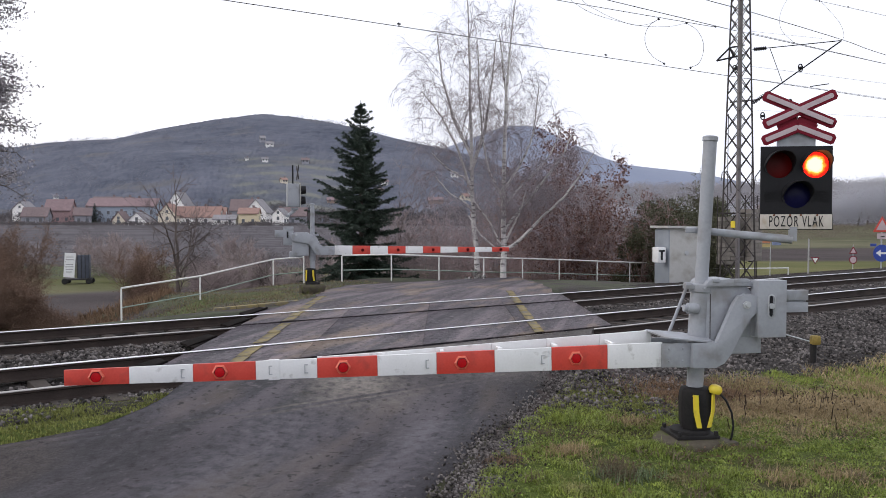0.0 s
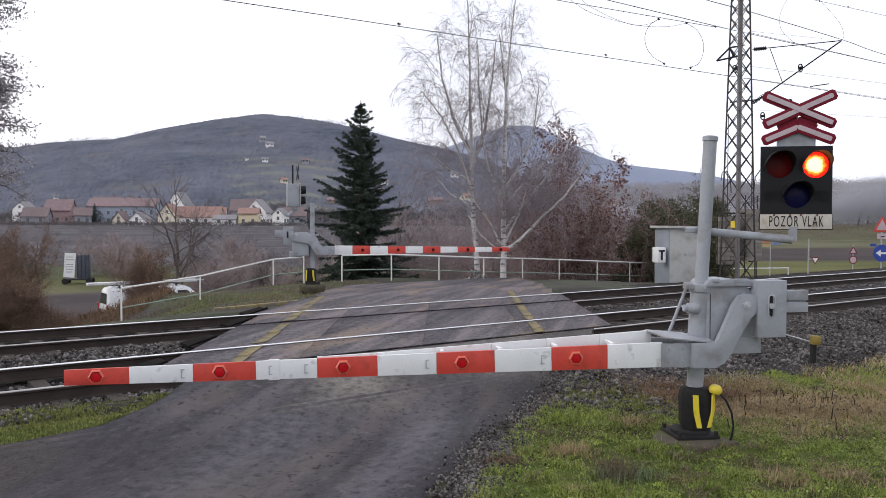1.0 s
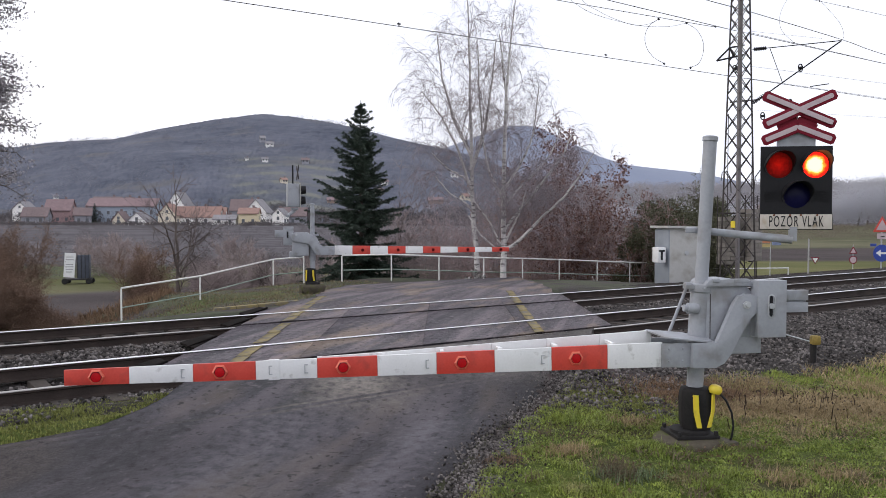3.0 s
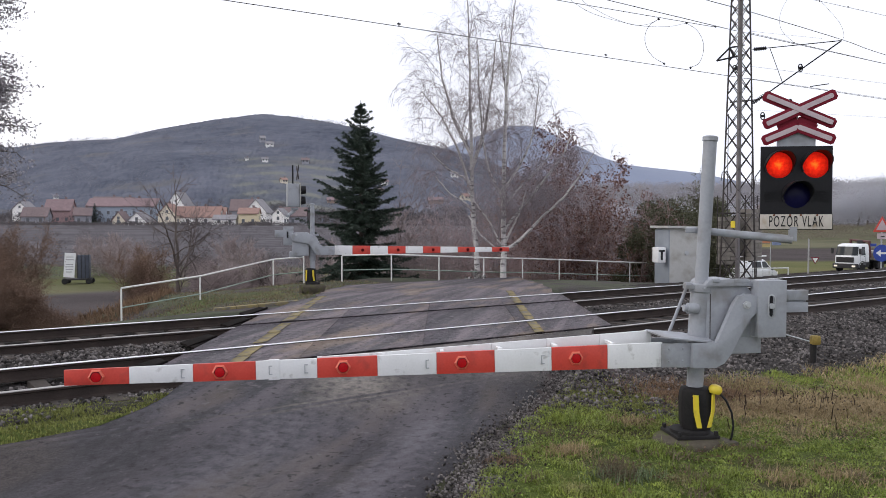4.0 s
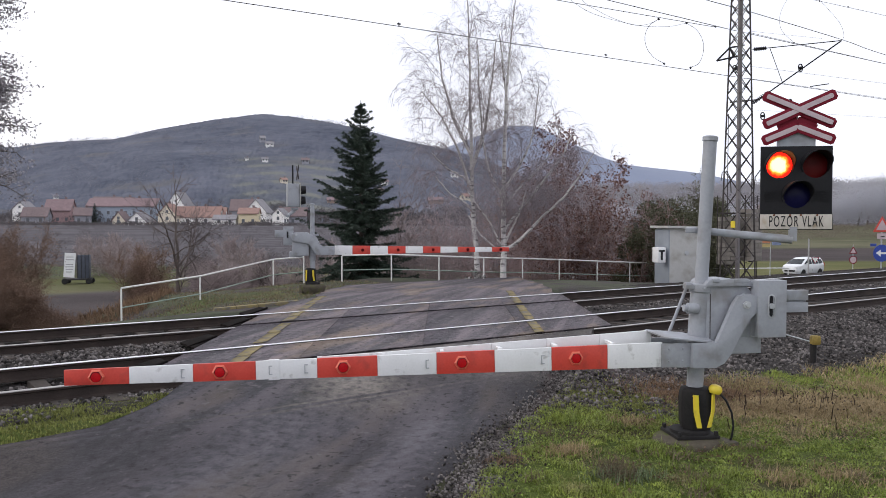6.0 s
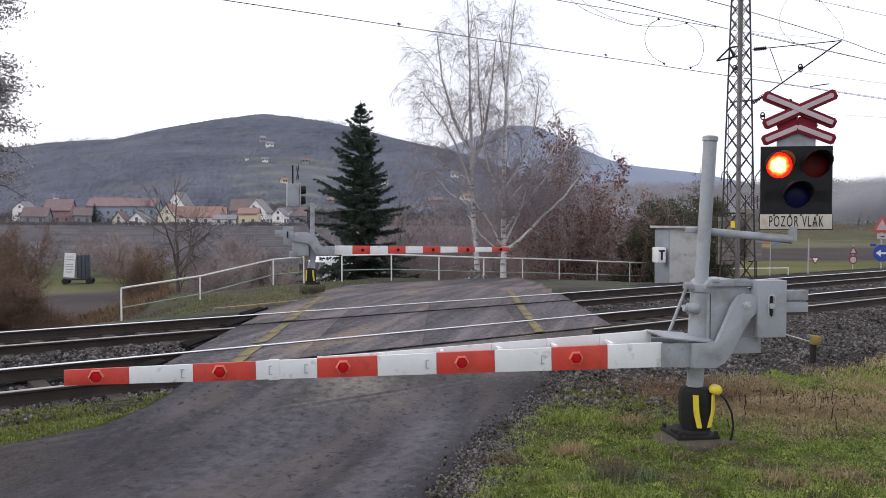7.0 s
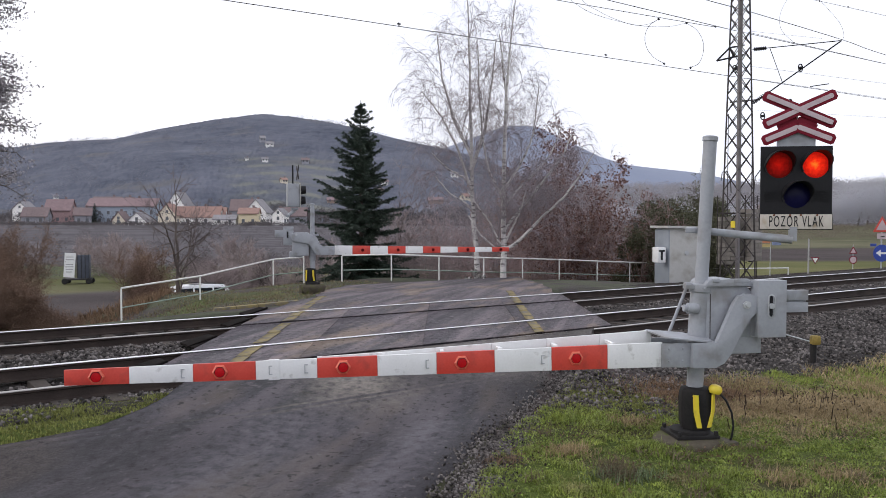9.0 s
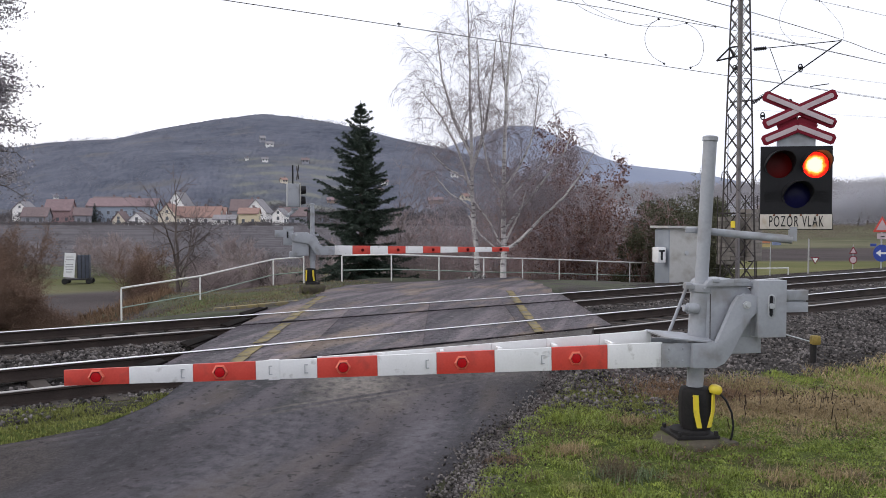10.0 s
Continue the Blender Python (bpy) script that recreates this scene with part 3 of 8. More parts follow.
def add_boom(b, z0, droop, length, n, root, h0, h1, y_front, far=False):
    """Striped boom towards -x: a front board and a rear board that closes on it, in painted lengths."""
    boom = new("boom")
    boom.parent = b
    boom.matrix_basis = pose(root, y_front, z0, 0, droop, 0)
    step = length / n
    for i in range(n):
        a, e = i * step, (i + 1) * step - 0.002
        ha, he = h0 + (h1 - h0) * a / length, h0 + (h1 - h0) * e / length
        red = i % 2 == 1
        g = Geo()
        g.extrude([(-a, 0, -ha / 2), (-e, 0, -he / 2), (-e, 0, he / 2), (-a, 0, ha / 2)], (0, 0.06 if far else 0.032, 0))
        board = part("red_board" if red else "white_board", g, M_RED if red else M_WHITE, boom, bevel=0.004)
        gap = lambda s: 0.045 + 0.24 * max(0.0, 1 - s / (length * 0.56))
        lift = lambda s: 0.008 + 0.075 * max(0.0, 1 - s / (length * 0.56))
        if a < length * 0.58 and not far:
            g = Geo()
            ya, ye = gap(a), gap(e)
            g.extrude([(-a, ya, -0.02), (-e, ye, -0.02), (-e, ye, he / 2 + lift(e)), (-a, ya, ha / 2 + lift(a))], (0, 0.028, 0))
            part("rear_board", g, M_WHITE, boom, bevel=0.004)
            g = Geo()
            g.box((-e + 0.06, (0.03 + ye) / 2, he / 2 + 0.004), (0.035, ye - 0.03, 0.022))
            part("spacer", g, M_WHITE, boom)
        if red:
            c = a + step * (0.57 if i < n - 1 else 0.5)
            g = Geo()
            ro, ri = hex_ring(0.070, -0.018, -c, 0, 6), hex_ring(0.057, -0.027, -c, 0, 6)
            rb, rc = hex_ring(0.074, 0.0, -c, 0, 6), hex_ring(0.055, -0.012, -c, 0, 6)
            g.add(rb + ro + ri + rc, [(6 * k + i, 6 * k + (i + 1) % 6, 6 * k + 6 + (i + 1) % 6, 6 * k + 6 + i) for k in range(3) for i in range(6)] + [tuple(range(18, 24))])
            ref = part("reflector", g, M_REFLECTOR, boom, "orange-red six-sided bezel", sm=20)
            g = Geo()
            g.extrude(hex_ring(0.0495, -0.014, -c, 0, 18), (0, 0.003, 0))
            part("lens_seat", g, M_DARKRED, ref, "dark red seat")
            g = Geo()
            g.extrude(hex_ring(0.0445, -0.024, -c, 0, 18), (0, 0.009, 0))
            part("reflector_lens", g, M_REFLEX, ref, "deep red glass lens", bevel=0.003)
            if far:
                g = Geo()
                g.extrude(hex_ring(0.05, 0.06, -c, 0, 12), (0, 0.025, 0))
                part("reflector", g, M_LENS_RED, boom, "dark red reflector", bevel=0.004)
        elif 0 < i < n - 1:
            for c in (a + step * 0.2, a + step * 0.78) if i == 6 else (a + step * 0.18,):
                g = Geo()
                g.box((-c, -0.006, 0), (0.008, 0.012, 0.085))
                g.box((-c + 0.014, -0.006, 0.038), (0.03, 0.012, 0.008))
                g.box((-c + 0.014, -0.006, -0.038), (0.03, 0.012, 0.008))
                part("clip", g, M_GALV, boom)
    if not far:
        h = h0 + (h1 - h0) * 3.76 / length
        g = Geo()
        g.box((-3.76, 0.014, 0), (0.10, 0.044, h + 0.012))
        part("sleeve", g, M_WHITE, boom, "painted joint sleeve", bevel=0.003)
    return boom


def build_barrier(m, lean, z_boom, pole_top, label, far=False):
    """Base at the origin; the boom goes to -x, the road user's side is -y."""
    b = thing("crossing_barrier", m, label, "barrier", "crossing barriers")
    g = Geo()
    g.lathe([(0.30, -0.30), (0.37, -0.12), (0.36, -0.05), (0.31, -0.015), (0.10, -0.012)], 11, pose(-0.03, -0.03, 0, 0, 0, 10))
    g.box((0.22, -0.16, -0.17), (0.34, 0.26, 0.26), pose(0, 0, 0, 0, 0, 20).to_3x3())
    part("foundation", g, M_FOUNDATION, b, "mossy concrete foundation block", bevel=0.03)
    g = Geo()
    g.box((0.0, 0, 0.005), (0.44, 0.44, 0.03))
    g.lathe([(0.20, -0.04), (0.20, 0.05), (0.16, 0.055)], 12)
    for sx in (-0.19, 0.19):
        for sy in (-0.19, 0.19):
            g.cyl((sx, sy, 0.01), (sx, sy, 0.06), 0.022, n=6)
    part("base_plate", g, M_RUBBER, b, bevel=0.004)
    g = Geo()
    prof = [(0.14, 0.03), (0.168, 0.12), (0.172, 0.30), (0.168, 0.42), (0.15, 0.465), (0.10, 0.48)]
    g.lathe(prof, 8, pose(0.06, 0, 0, 0, 0, 12))
    shield = part("base_shield", g, M_RUBBER, b, "black plastic guard", bevel=0.008, sm=25)
    for a0 in (-115, -48, 115, 48):
        a, t = radians(a0), radians(9)
        s = 1 if math.cos(a) < 0 else -1
        g = Geo()
        pts = []
        for ang, z in ((a - t, 0.42), (a + t, 0.42), (a + t + 0.05 * s, 0.25), (a + t + 0.26 * s, 0.09), (a - t + 0.26 * s, 0.09), (a - t + 0.05 * s, 0.25)):
            k = 0.178 if z > 0.2 else 0.160
            pts.append((0.06 + k * math.cos(ang), k * math.sin(ang), z))
        g.extrude(pts, (0.014 * math.cos(a), 0.014 * math.sin(a), 0))
        part("stripe", g, M_YELLOW, shield, "yellow reflective stripe")
    tilt = pose(0.0 if far else 0.022, 0, 0, 0, lean, 0)
    col = new("column")
    col.parent = b
    col.matrix_basis = tilt
    g = Geo()
    g.cyl((0, 0, 0.05), (0, 0, 0.80), 0.082, n=20)
    part("lower_pole", g, M_GREY, col)
    g = Geo()
    g.lathe([(0.098, 0.72), (0.102, 0.74), (0.102, 1.43), (0.118, 1.44), (0.118, 1.51), (0.10, 1.52)], 24)
    g.cyl((-0.16, -0.06, 1.27), (-0.05, -0.06, 1.27), 0.055, n=14)
    g.cyl((-0.20, -0.06, 1.27), (-0.15, -0.06, 1.27), 0.035, n=10)
    for k in range(6):
        a = k * math.pi / 3 + 0.4
        g.cyl((0.105 * math.cos(a), 0.105 * math.sin(a), 1.475), (0.135 * math.cos(a), 0.135 * math.sin(a), 1.475), 0.014, n=6)
    g.box((-0.14, -0.03, 1.485), (0.10, 0.08, 0.045))
    g.cyl((-0.19, -0.03, 1.50), (-0.12, -0.03, 1.50), 0.032, n=10)
    part("pivot_tube", g, M_GREY, col, bevel=0.004)
    g = Geo()
    g.lathe([(0.066, 1.49), (0.066, pole_top - 0.05), (0.076, pole_top - 0.05), (0.076, pole_top - 0.01), (0.06, pole_top), (0.02, pole_top + 0.006)], 24)
    part("upper_pole", g, M_GREY, col, "plain grey steel pole with a cap")
    # drive housing behind the arm
    g = Geo()
    body = [(0.11, 0.86), (0.56, 0.86), (0.60, 0.95), (0.60, 1.43), (0.52, 1.53), (0.30, 1.555), (0.16, 1.53), (0.11, 1.45)]
    g.extrude([(x, -0.10, z) for x, z in body], (0, 0.32, 0))
    part("drive_housing", g, M_GREY, b, bevel=0.022, sm=30)
    # dark strip stands in for the shaded gap beside the column
    for x in (0.155,):
        g = Geo()
        g.box((x, -0.101, 1.16), (0.006, 0.01, 0.52))
        part("housing_seam", g, M_MAST, b)
    g = Geo()
    g.extrude([(x, -0.135, z) for x, z in ((0.10, 1.525), (0.13, 1.56), (0.36, 1.57), (0.60, 1.54), (0.63, 1.51), (0.63, 1.495), (0.10, 1.495))], (0, 0.38, 0))
    g.box((0.47, -0.11, 1.55), (0.16, 0.06, 0.04))
    g.box((0.20, -0.12, 1.555), (0.07, 0.05, 0.035))
    part("lid", g, M_GREY, b, bevel=0.006)
    g = Geo()
    g.box((0.50, 0.02, 0.90), (0.40, 0.26, 0.17))
    part("lower_housing", g, M_GREY, b, bevel=0.015)
    # fork: two cranked arms from the boom up to the pivot, with the counterweight
    zb = z_boom
    arm = [(-0.08, zb - 0.13), (0.16, zb - 0.13), (0.25, zb - 0.09), (0.32, zb + 0.0), (0.44, zb + 0.22), (0.53, zb + 0.36), (0.60, zb + 0.42), (0.66, zb + 0.42), (0.66, zb + 0.53), (0.56, zb + 0.585), (0.47, zb + 0.60), (0.40, zb + 0.575), (0.35, zb + 0.51), (0.17, zb + 0.12), (-0.08, zb + 0.12)]
    if far:
        arm = [(-0.67, zb - 0.13), (-0.25, zb - 0.13), (-0.10, zb - 0.10), (0.02, zb + 0.10), (0.14, zb + 0.22), (0.5, zb + 0.28), (0.62, zb + 0.32), (0.62, zb + 0.52), (0.05, zb + 0.50), (-0.12, zb + 0.40), (-0.22, zb + 0.2), (-0.3, zb + 0.12), (-0.67, zb + 0.12)]
    for y, name in ((-0.215, "front_arm"), (0.22, "rear_arm")):
        g = Geo()
        g.extrude([(x, y - 0.012 if y < 0 else y, z) for x, z in arm], (0, 0.067, 0))
        o = part(name, g, M_GREY, b, bevel=0.004, sm=25)
        g = Geo()
        yy = y - 0.012 if y < 0 else y + 0.067
        s = -1 if y < 0 else 1
        g.cyl((0.475, yy + s * 0.018, zb + 0.49), (0.475, yy - s * 0.005, zb + 0.49), 0.042, n=6)
        g.cyl((0.475, yy + s * 0.03, zb + 0.49), (0.475, yy, zb + 0.49), 0.022, n=12)
        part("pivot_bolt", g, M_GALV, o)
    g = Geo()
    sx = -0.30 if far else 0.0
    g.box((-0.225 + sx, -0.165, zb - 0.005), (0.30, 0.02, 0.235))
    g.box((-0.225 + sx, 0.19, zb + 0.02), (0.30, 0.02, 0.2))
    g.box((-0.12, 0.01, zb - 0.12), (0.2, 0.34, 0.02))
    for z in (-0.06, 0.06):
        for x in (-0.3, -0.16):
            g.cyl((x, -0.185, zb + z), (x, -0.17, zb + z), 0.013, n=6)
    part("boom_socket", g, M_GREY, b, bevel=0.004)
    g = Geo()
    g.extrude([(-0.42, 0.16, zb + 0.20), (-0.34, -0.20, zb + 0.165), (0.15, -0.22, zb + 0.115), (0.14, -0.06, zb + 0.14), (-0.05, 0.10, zb + 0.17)], (0, 0, 0.014))
    part("wing_plate", g, M_GREY, b)
    g = Geo()
    g.cyl((-0.17, 0.15, zb + 0.17), (0.02, 0.17, zb + 0.62), 0.018, n=8)
    part("strut", g, M_GREY, b)
    g = Geo()
    x0, x1, z0, z1 = 0.585, 0.885, zb + 0.165, zb + 0.73
    g.box(((x0 + x1) / 2, -0.17, (z0 + z1) / 2), (x1 - x0, 0.16, z1 - z0))
    cw = part("counterweight", g, M_GREY, b, bevel=0.006, sm=30)
    if far:
        # no opening is cut: a black block gives the slot's dark inside
        g = Geo()
        g.box((x0 + 0.17, -0.088, (z0 + z1) / 2 + 0.03), (0.05, 0.012, 0.2))
        part("slot", g, M_BLACK, cw)
    cx, cz = x0 + 0.135, (z0 + z1) / 2 + 0.03
    g = Geo()
    ring = [(cx + 0.042 * math.cos(t), cz + 0.075 * (1 if math.sin(t) > 0 else -1) + 0.042 * math.sin(t)) for t in [math.pi * k / 10 + 0.001 for k in range(20)]]
    ring_in = [(cx + 0.030 * math.cos(t), cz + 0.075 * (1 if math.sin(t) > 0 else -1) + 0.030 * math.sin(t)) for t in [math.pi * k / 10 + 0.001 for k in range(20)]]
    g.add([(x, -0.258, z) for x, z in ring] + [(x, -0.262, z) for x, z in ring_in], [(k, (k + 1) % 20, 20 + (k + 1) % 20, 20 + k) for k in range(20)])
    part("slot_rim", g, M_GALV, cw)
    # black inlay in place of a recess, its shade put into the colour
    g = Geo()
    g.extrude([(cx + (x - cx) * 0.55, -0.254, z) for x, z in ring_in], (0, 0.02, 0))
    part("slot", g, M_BLACK, cw)
    g = Geo()
    g.cyl((cx, -0.275, cz), (cx, -0.25, cz), 0.03, n=6)
    part("slot_bolt", g, M_GALV, cw)
    g = Geo()
    zc = zb + 0.515
    g.extrude([(0.88, y, z) for y, z in ((-0.20, zc - 0.11), (-0.12, zc - 0.11), (-0.12, zc + 0.11), (-0.20, zc + 0.11), (-0.20, zc + 0.009), (-0.16, zc + 0.009), (-0.16, zc - 0.009), (-0.20, zc - 0.009))], (0.265, 0, 0))
    part("weight_bar", g, M_GREY, b, bevel=0.004)
    add_boom(b, zb, -0.0 if far else -0.9, 5.5 if far else 5.61, 10, -0.67 if far else -0.36, 0.29 if far else 0.245, 0.13 if far else 0.14, -0.15, far)
    if not far:
        g = Geo()
        g.lathe([(0.02, -0.04), (0.05, -0.035), (0.066, -0.01), (0.066, 0.015), (0.05, 0.045), (0.02, 0.055)], 14, pose(0.205, -0.13, 0.46, 0, 10, 0))
        part("cable_knob", g, M_YELLOW, b, "yellow plastic cable gland")
        g = Geo()
        pts = [(0.24, -0.15, 0.43), (0.30, -0.17, 0.36), (0.355, -0.18, 0.24), (0.375, -0.18, 0.10), (0.36, -0.17, -0.02), (0.33, -0.16, -0.08)]
        g.tube(pts, 0.011, 8)
        part("cable", g, M_BLACK, b, "black cable loop")
    return b


NEAR_AT = pose(2.50, 8.20, -0.235, 0, 0, 7.6)
FAR_AT = pose(-4.0, 25.0, 0.0, 0, 0, 187.6)
build_barrier(NEAR_AT, 3.15, 0.83, 3.005, "grey steel level crossing barrier with lowered red and white boom")
build_barrier(FAR_AT, 0.0, 1.02, 2.45, "grey crossing barrier beyond the tracks, red and white boom lowered", far=True)


# ---- crossing signal ----
def chevron_board(g, a, b, y, w, t):
    a, b = Vector((a[0], 0, a[1])), Vector((b[0], 0, b[1]))
    d = (b - a).normalized()
    s = Vector((-d.z, 0, d.x)) * w / 2
    k = w * 0.22
    pts = [a - s * 0.6 - d * 0, a + s * 0.6, a + s + d * k, b + s - d * k, b + s * 0.6, b - s * 0.6, b - s - d * k, a - s + d * k]
    g.extrude([(p.x, y, p.z) for p in pts], (0, t, 0))


SIGNAL_AT = pose(3.465, 8.02, 1.84, 0, 0, -9)


def build_signal():
    """Origin at the foot of the housing; the face looks to -y."""
    s = thing("crossing_signal", SIGNAL_AT, "black level crossing light with double red and white crossbuck", "railway signal")
    k = 1 / 180.0
    zz = lambda py: (404 - py) * k
    xx = lambda px: (px - 1409) * k
    g = Geo()
    # arm from the barrier column
    a, b = Vector((xx(1248), 0.20, zz(408))), Vector((xx(1405), 0.02, zz(424)))
    g.tube([a, b], [0.036, 0.042], 14)
    g.box((xx(1405), 0.02, zz(414)), (0.07, 0.06, 0.14))
    part("bracket_arm", g, M_GREY, s, "grey tubular bracket arm")
    g = Geo()
    g.lathe([(0.085, -0.03), (0.09, -0.025), (0.09, 0.025), (0.085, 0.03)], 20, pose(xx(1243), 0.22, zz(408), 0, 3, 0))
    g.box((xx(1232), 0.12, zz(408)), (0.09, 0.04, 0.05))
    part("clamp", g, M_GREY, s, bevel=0.004)
    x0, x1, z0, z1 = xx(1349), xx(1469), zz(378), zz(259)
    # front plate with three openings
    lamps = ((xx(1380), zz(292)), (xx(1441), zz(292)), (xx(1410), zz(345)))
    R = 0.128
    bm = bmesh.new()
    outer = [bm.verts.new((x, 0, z)) for x, z in ((x0, z0), (x1, z0), (x1, z1), (x0, z1))]
    edges = [bm.edges.new((outer[i], outer[(i + 1) % 4])) for i in range(4)]
    for cx, cz in lamps:
        ring = [bm.verts.new((cx + R * math.cos(2 * math.pi * i / 28), 0, cz + R * math.sin(2 * math.pi * i / 28))) for i in range(28)]
        edges += [bm.edges.new((ring[i], ring[(i + 1) % 28])) for i in range(28)]
    bmesh.ops.triangle_fill(bm, use_beauty=True, use_dissolve=False, edges=edges)
    geo = bmesh.ops.extrude_face_region(bm, geom=bm.faces[:])
    bmesh.ops.translate(bm, vec=(0, 0.02, 0), verts=[e for e in geo["geom"] if isinstance(e, bmesh.types.BMVert)])
    bmesh.ops.recalc_face_normals(bm, faces=bm.faces)
    me = bpy.data.meshes.new("front_plate")
    bm.to_mesh(me)
    bm.free()
    me.materials.append(M_BLACK)
    part("front_plate", me, None, s)
    g = Geo()
    t = 0.012
    w, h, d = x1 - x0, z1 - z0, 0.14
    cxm, czm = (x0 + x1) / 2, (z0 + z1) / 2
    xl, xr = x0 + 0.033, x1 - 0.02
    g.box((xl + t / 2, d / 2 + 0.022, czm), (t, d, h))
    g.box((xr - t / 2, d / 2 + 0.022, czm), (t, d, h))
    g.box(((xl + xr) / 2, d / 2 + 0.022, z1 - t / 2), (xr - xl - 2 * t, d, t))
    g.box(((xl + xr) / 2, d / 2 + 0.022, z0 + t / 2), (xr - xl - 2 * t, d, t))
    g.box(((xl + xr) / 2, d + 0.03, czm), (xr - xl, t, h))
    part("housing", g, M_BLACK, s)
    for side in (-1, 1):
        for i in range(5):
            g = Geo()
            g.box((cxm + side * 0.235, -0.004, zz(338) - i * 0.022), (0.12, 0.012, 0.009))
            part("cooling_rib", g, M_BLACK, s)
    shutters = []
    for i, (cx, cz) in enumerate(lamps):
        # hood: a half tube, longer on top
        g = Geo()
        n = 22
        vs, fs = [], []
        for j in range(n + 1):
            a = radians(-28 + (236 * j / n))
            ln = 0.03 + 0.17 * max(0.0, math.sin(a)) ** 0.6
            for r in (R + 0.002, R + 0.012):
                vs.append((cx + r * math.cos(a), 0.005, cz + r * math.sin(a)))
                vs.append((cx + r * math.cos(a), -ln, cz + r * math.sin(a)))
        for j in range(n):
            p, q = 4 * j, 4 * (j + 1)
            fs += [(p, q, q + 1, p + 1), (p + 2, p + 3, q + 3, q + 2), (p + 1, q + 1, q + 3, p + 3), (p, p + 2, q + 2, q)]
        g.add(vs, fs)
        part("hood", g, M_BLACK, s, "black lamp hood")
        g = Geo()
        n = 28
        r1 = R + 0.006
        prof = [(r1, 0.068), (r1 * 0.8, 0.062), (r1 * 0.45, 0.057), (0.0004, 0.055)] if i < 2 else [(R + 0.04, 0.0212), (R - 0.001, 0.012), (R * 0.8, -0.004), (R * 0.45, -0.016), (0.0004, -0.02)]
        vs = [(cx + r * math.cos(2 * math.pi * q / n), y, cz + r * math.sin(2 * math.pi * q / n)) for r, y in prof for q in range(n)]
        g.add(vs, [(p * n + q, p * n + (q + 1) % n, (p + 1) * n + (q + 1) % n, (p + 1) * n + q) for p in range(len(prof) - 1) for q in range(n)])
        part("lens", g, (M_LENS_RED, M_LENS_RED, M_LENS_BLUE)[i], s, ("dark red lens", "dark red lens", "dark blue lens")[i], sm=60)
        if i < 2:
            pair = []
            for y, m, nm, lb in ((0.023, M_LIT, "lamp_disc", "glowing yellow-white lamp disc"), (0.027, M_MID, "warm_disc", "orange-red lamp disc"), (0.031, M_DIM, "afterglow_disc", "faintly red afterglow disc")):
                g = Geo()
                n = 32
                r = R + 0.009
                ring = [(r * math.cos(2 * math.pi * q / n), 0, r * math.sin(2 * math.pi * q / n)) for q in range(n)]
                g.extrude(ring, (0, 0.003, 0))
                pair.append(part(nm, g, m, s, lb, at=pose(cx, y, cz)))
            shutters.append((pair, Vector(((1 if i == 0 else -1) * 0.022, 0, -0.285))))
    # name plate with lettering
    g = Geo()
    g.box((cxm, 0.0, (zz(405) + zz(379)) / 2), (w + 0.005, 0.016, zz(379) - zz(405)))
    plate = part("name_plate", g, M_PLATE, s, "white plate with black capitals", bevel=0.003)
    g = Geo()
    g.box((cxm, 0.006, (zz(405) + zz(379)) / 2), (w + 0.018, 0.012, zz(379) - zz(405) + 0.013))
    part("plate_rim", g, M_BLACK, plate)
    fc = bpy.data.curves.new("lettering", "FONT")
    fc.body, fc.size, fc.align_x, fc.align_y, fc.extrude = "POZOR VLAK", 0.135, "CENTER", "CENTER", 0.001
    fc.space_character, fc.space_word = 1.25, 0.9
    fo = bpy.data.objects.new("lettering", fc)
    scene.collection.objects.link(fo)
    bpy.context.view_layer.update()
    me = bpy.data.meshes.new_from_object(fo.evaluated_get(bpy.context.evaluated_depsgraph_get()))
    bpy.data.objects.remove(fo)
    wide = max(v.co.x for v in me.vertices) - min(v.co.x for v in me.vertices)
    f = 0.505 / wide
    for v in me.vertices:
        v.co = (v.co.x * f, v.co.y * 1.12, v.co.z)
    me.materials.clear()
    me.materials.append(M_BLACK)
    part("lettering", me, None, plate, "black capitals POZOR VLAK", at=pose(cxm, -0.0105, (zz(405) + zz(379)) / 2 - 0.002, 90, 0, 0))
    for bx in (1372, 1399, 1417, 1444):
        g = Geo()
        g.cyl((xx(bx), -0.016, zz(380.5)), (xx(bx), 0, zz(380.5)), 0.010, n=6)
        part("plate_bolt", g, M_RUSTY_STEEL, plate, "rusty bolt")
    # crossbuck boards, red edge below a white face
    g = Geo()
    g.box((xx(1409), 0.03, zz(246)), (0.36, 0.012, 0.16))
    part("backing_plate", g, M_GREY, s, "grey mounting plate")
    boards = (((1352, 168), (1473, 222), 0.0), ((1352, 222), (1473, 168), -0.018), ((1378, 228), (1410, 213), 0.012), ((1442, 228), (1410, 213), 0.013), ((1351, 250), (1411, 225), -0.006), ((1472, 250), (1410, 225), -0.012))
    for (ax, ay), (bx, by), y in boards:
        g = Geo()
        chevron_board(g, (xx(ax), zz(ay)), (xx(bx), zz(by)), y, 0.104, 0.014)
        o = part("crossbuck_board", g, M_DARKRED, s, "dark red edged board", bevel=0.002)
        g = Geo()
        d = (Vector((bx, by)) - Vector((ax, ay))).normalized() * 6
        one = by in (213, 225)
        chevron_board(g, (xx(ax + d.x), zz(ay + d.y)), (xx(bx - (0 if one else d.x)), zz(by - (0 if one else d.y))), -0.026 if y == 0.0 else y - 0.004, 0.046, 0.006)
        part("white_field", g, M_DARKRED if by == 213 else M_SIGNWHITE, o, "pale reflective field")
    g = Geo()
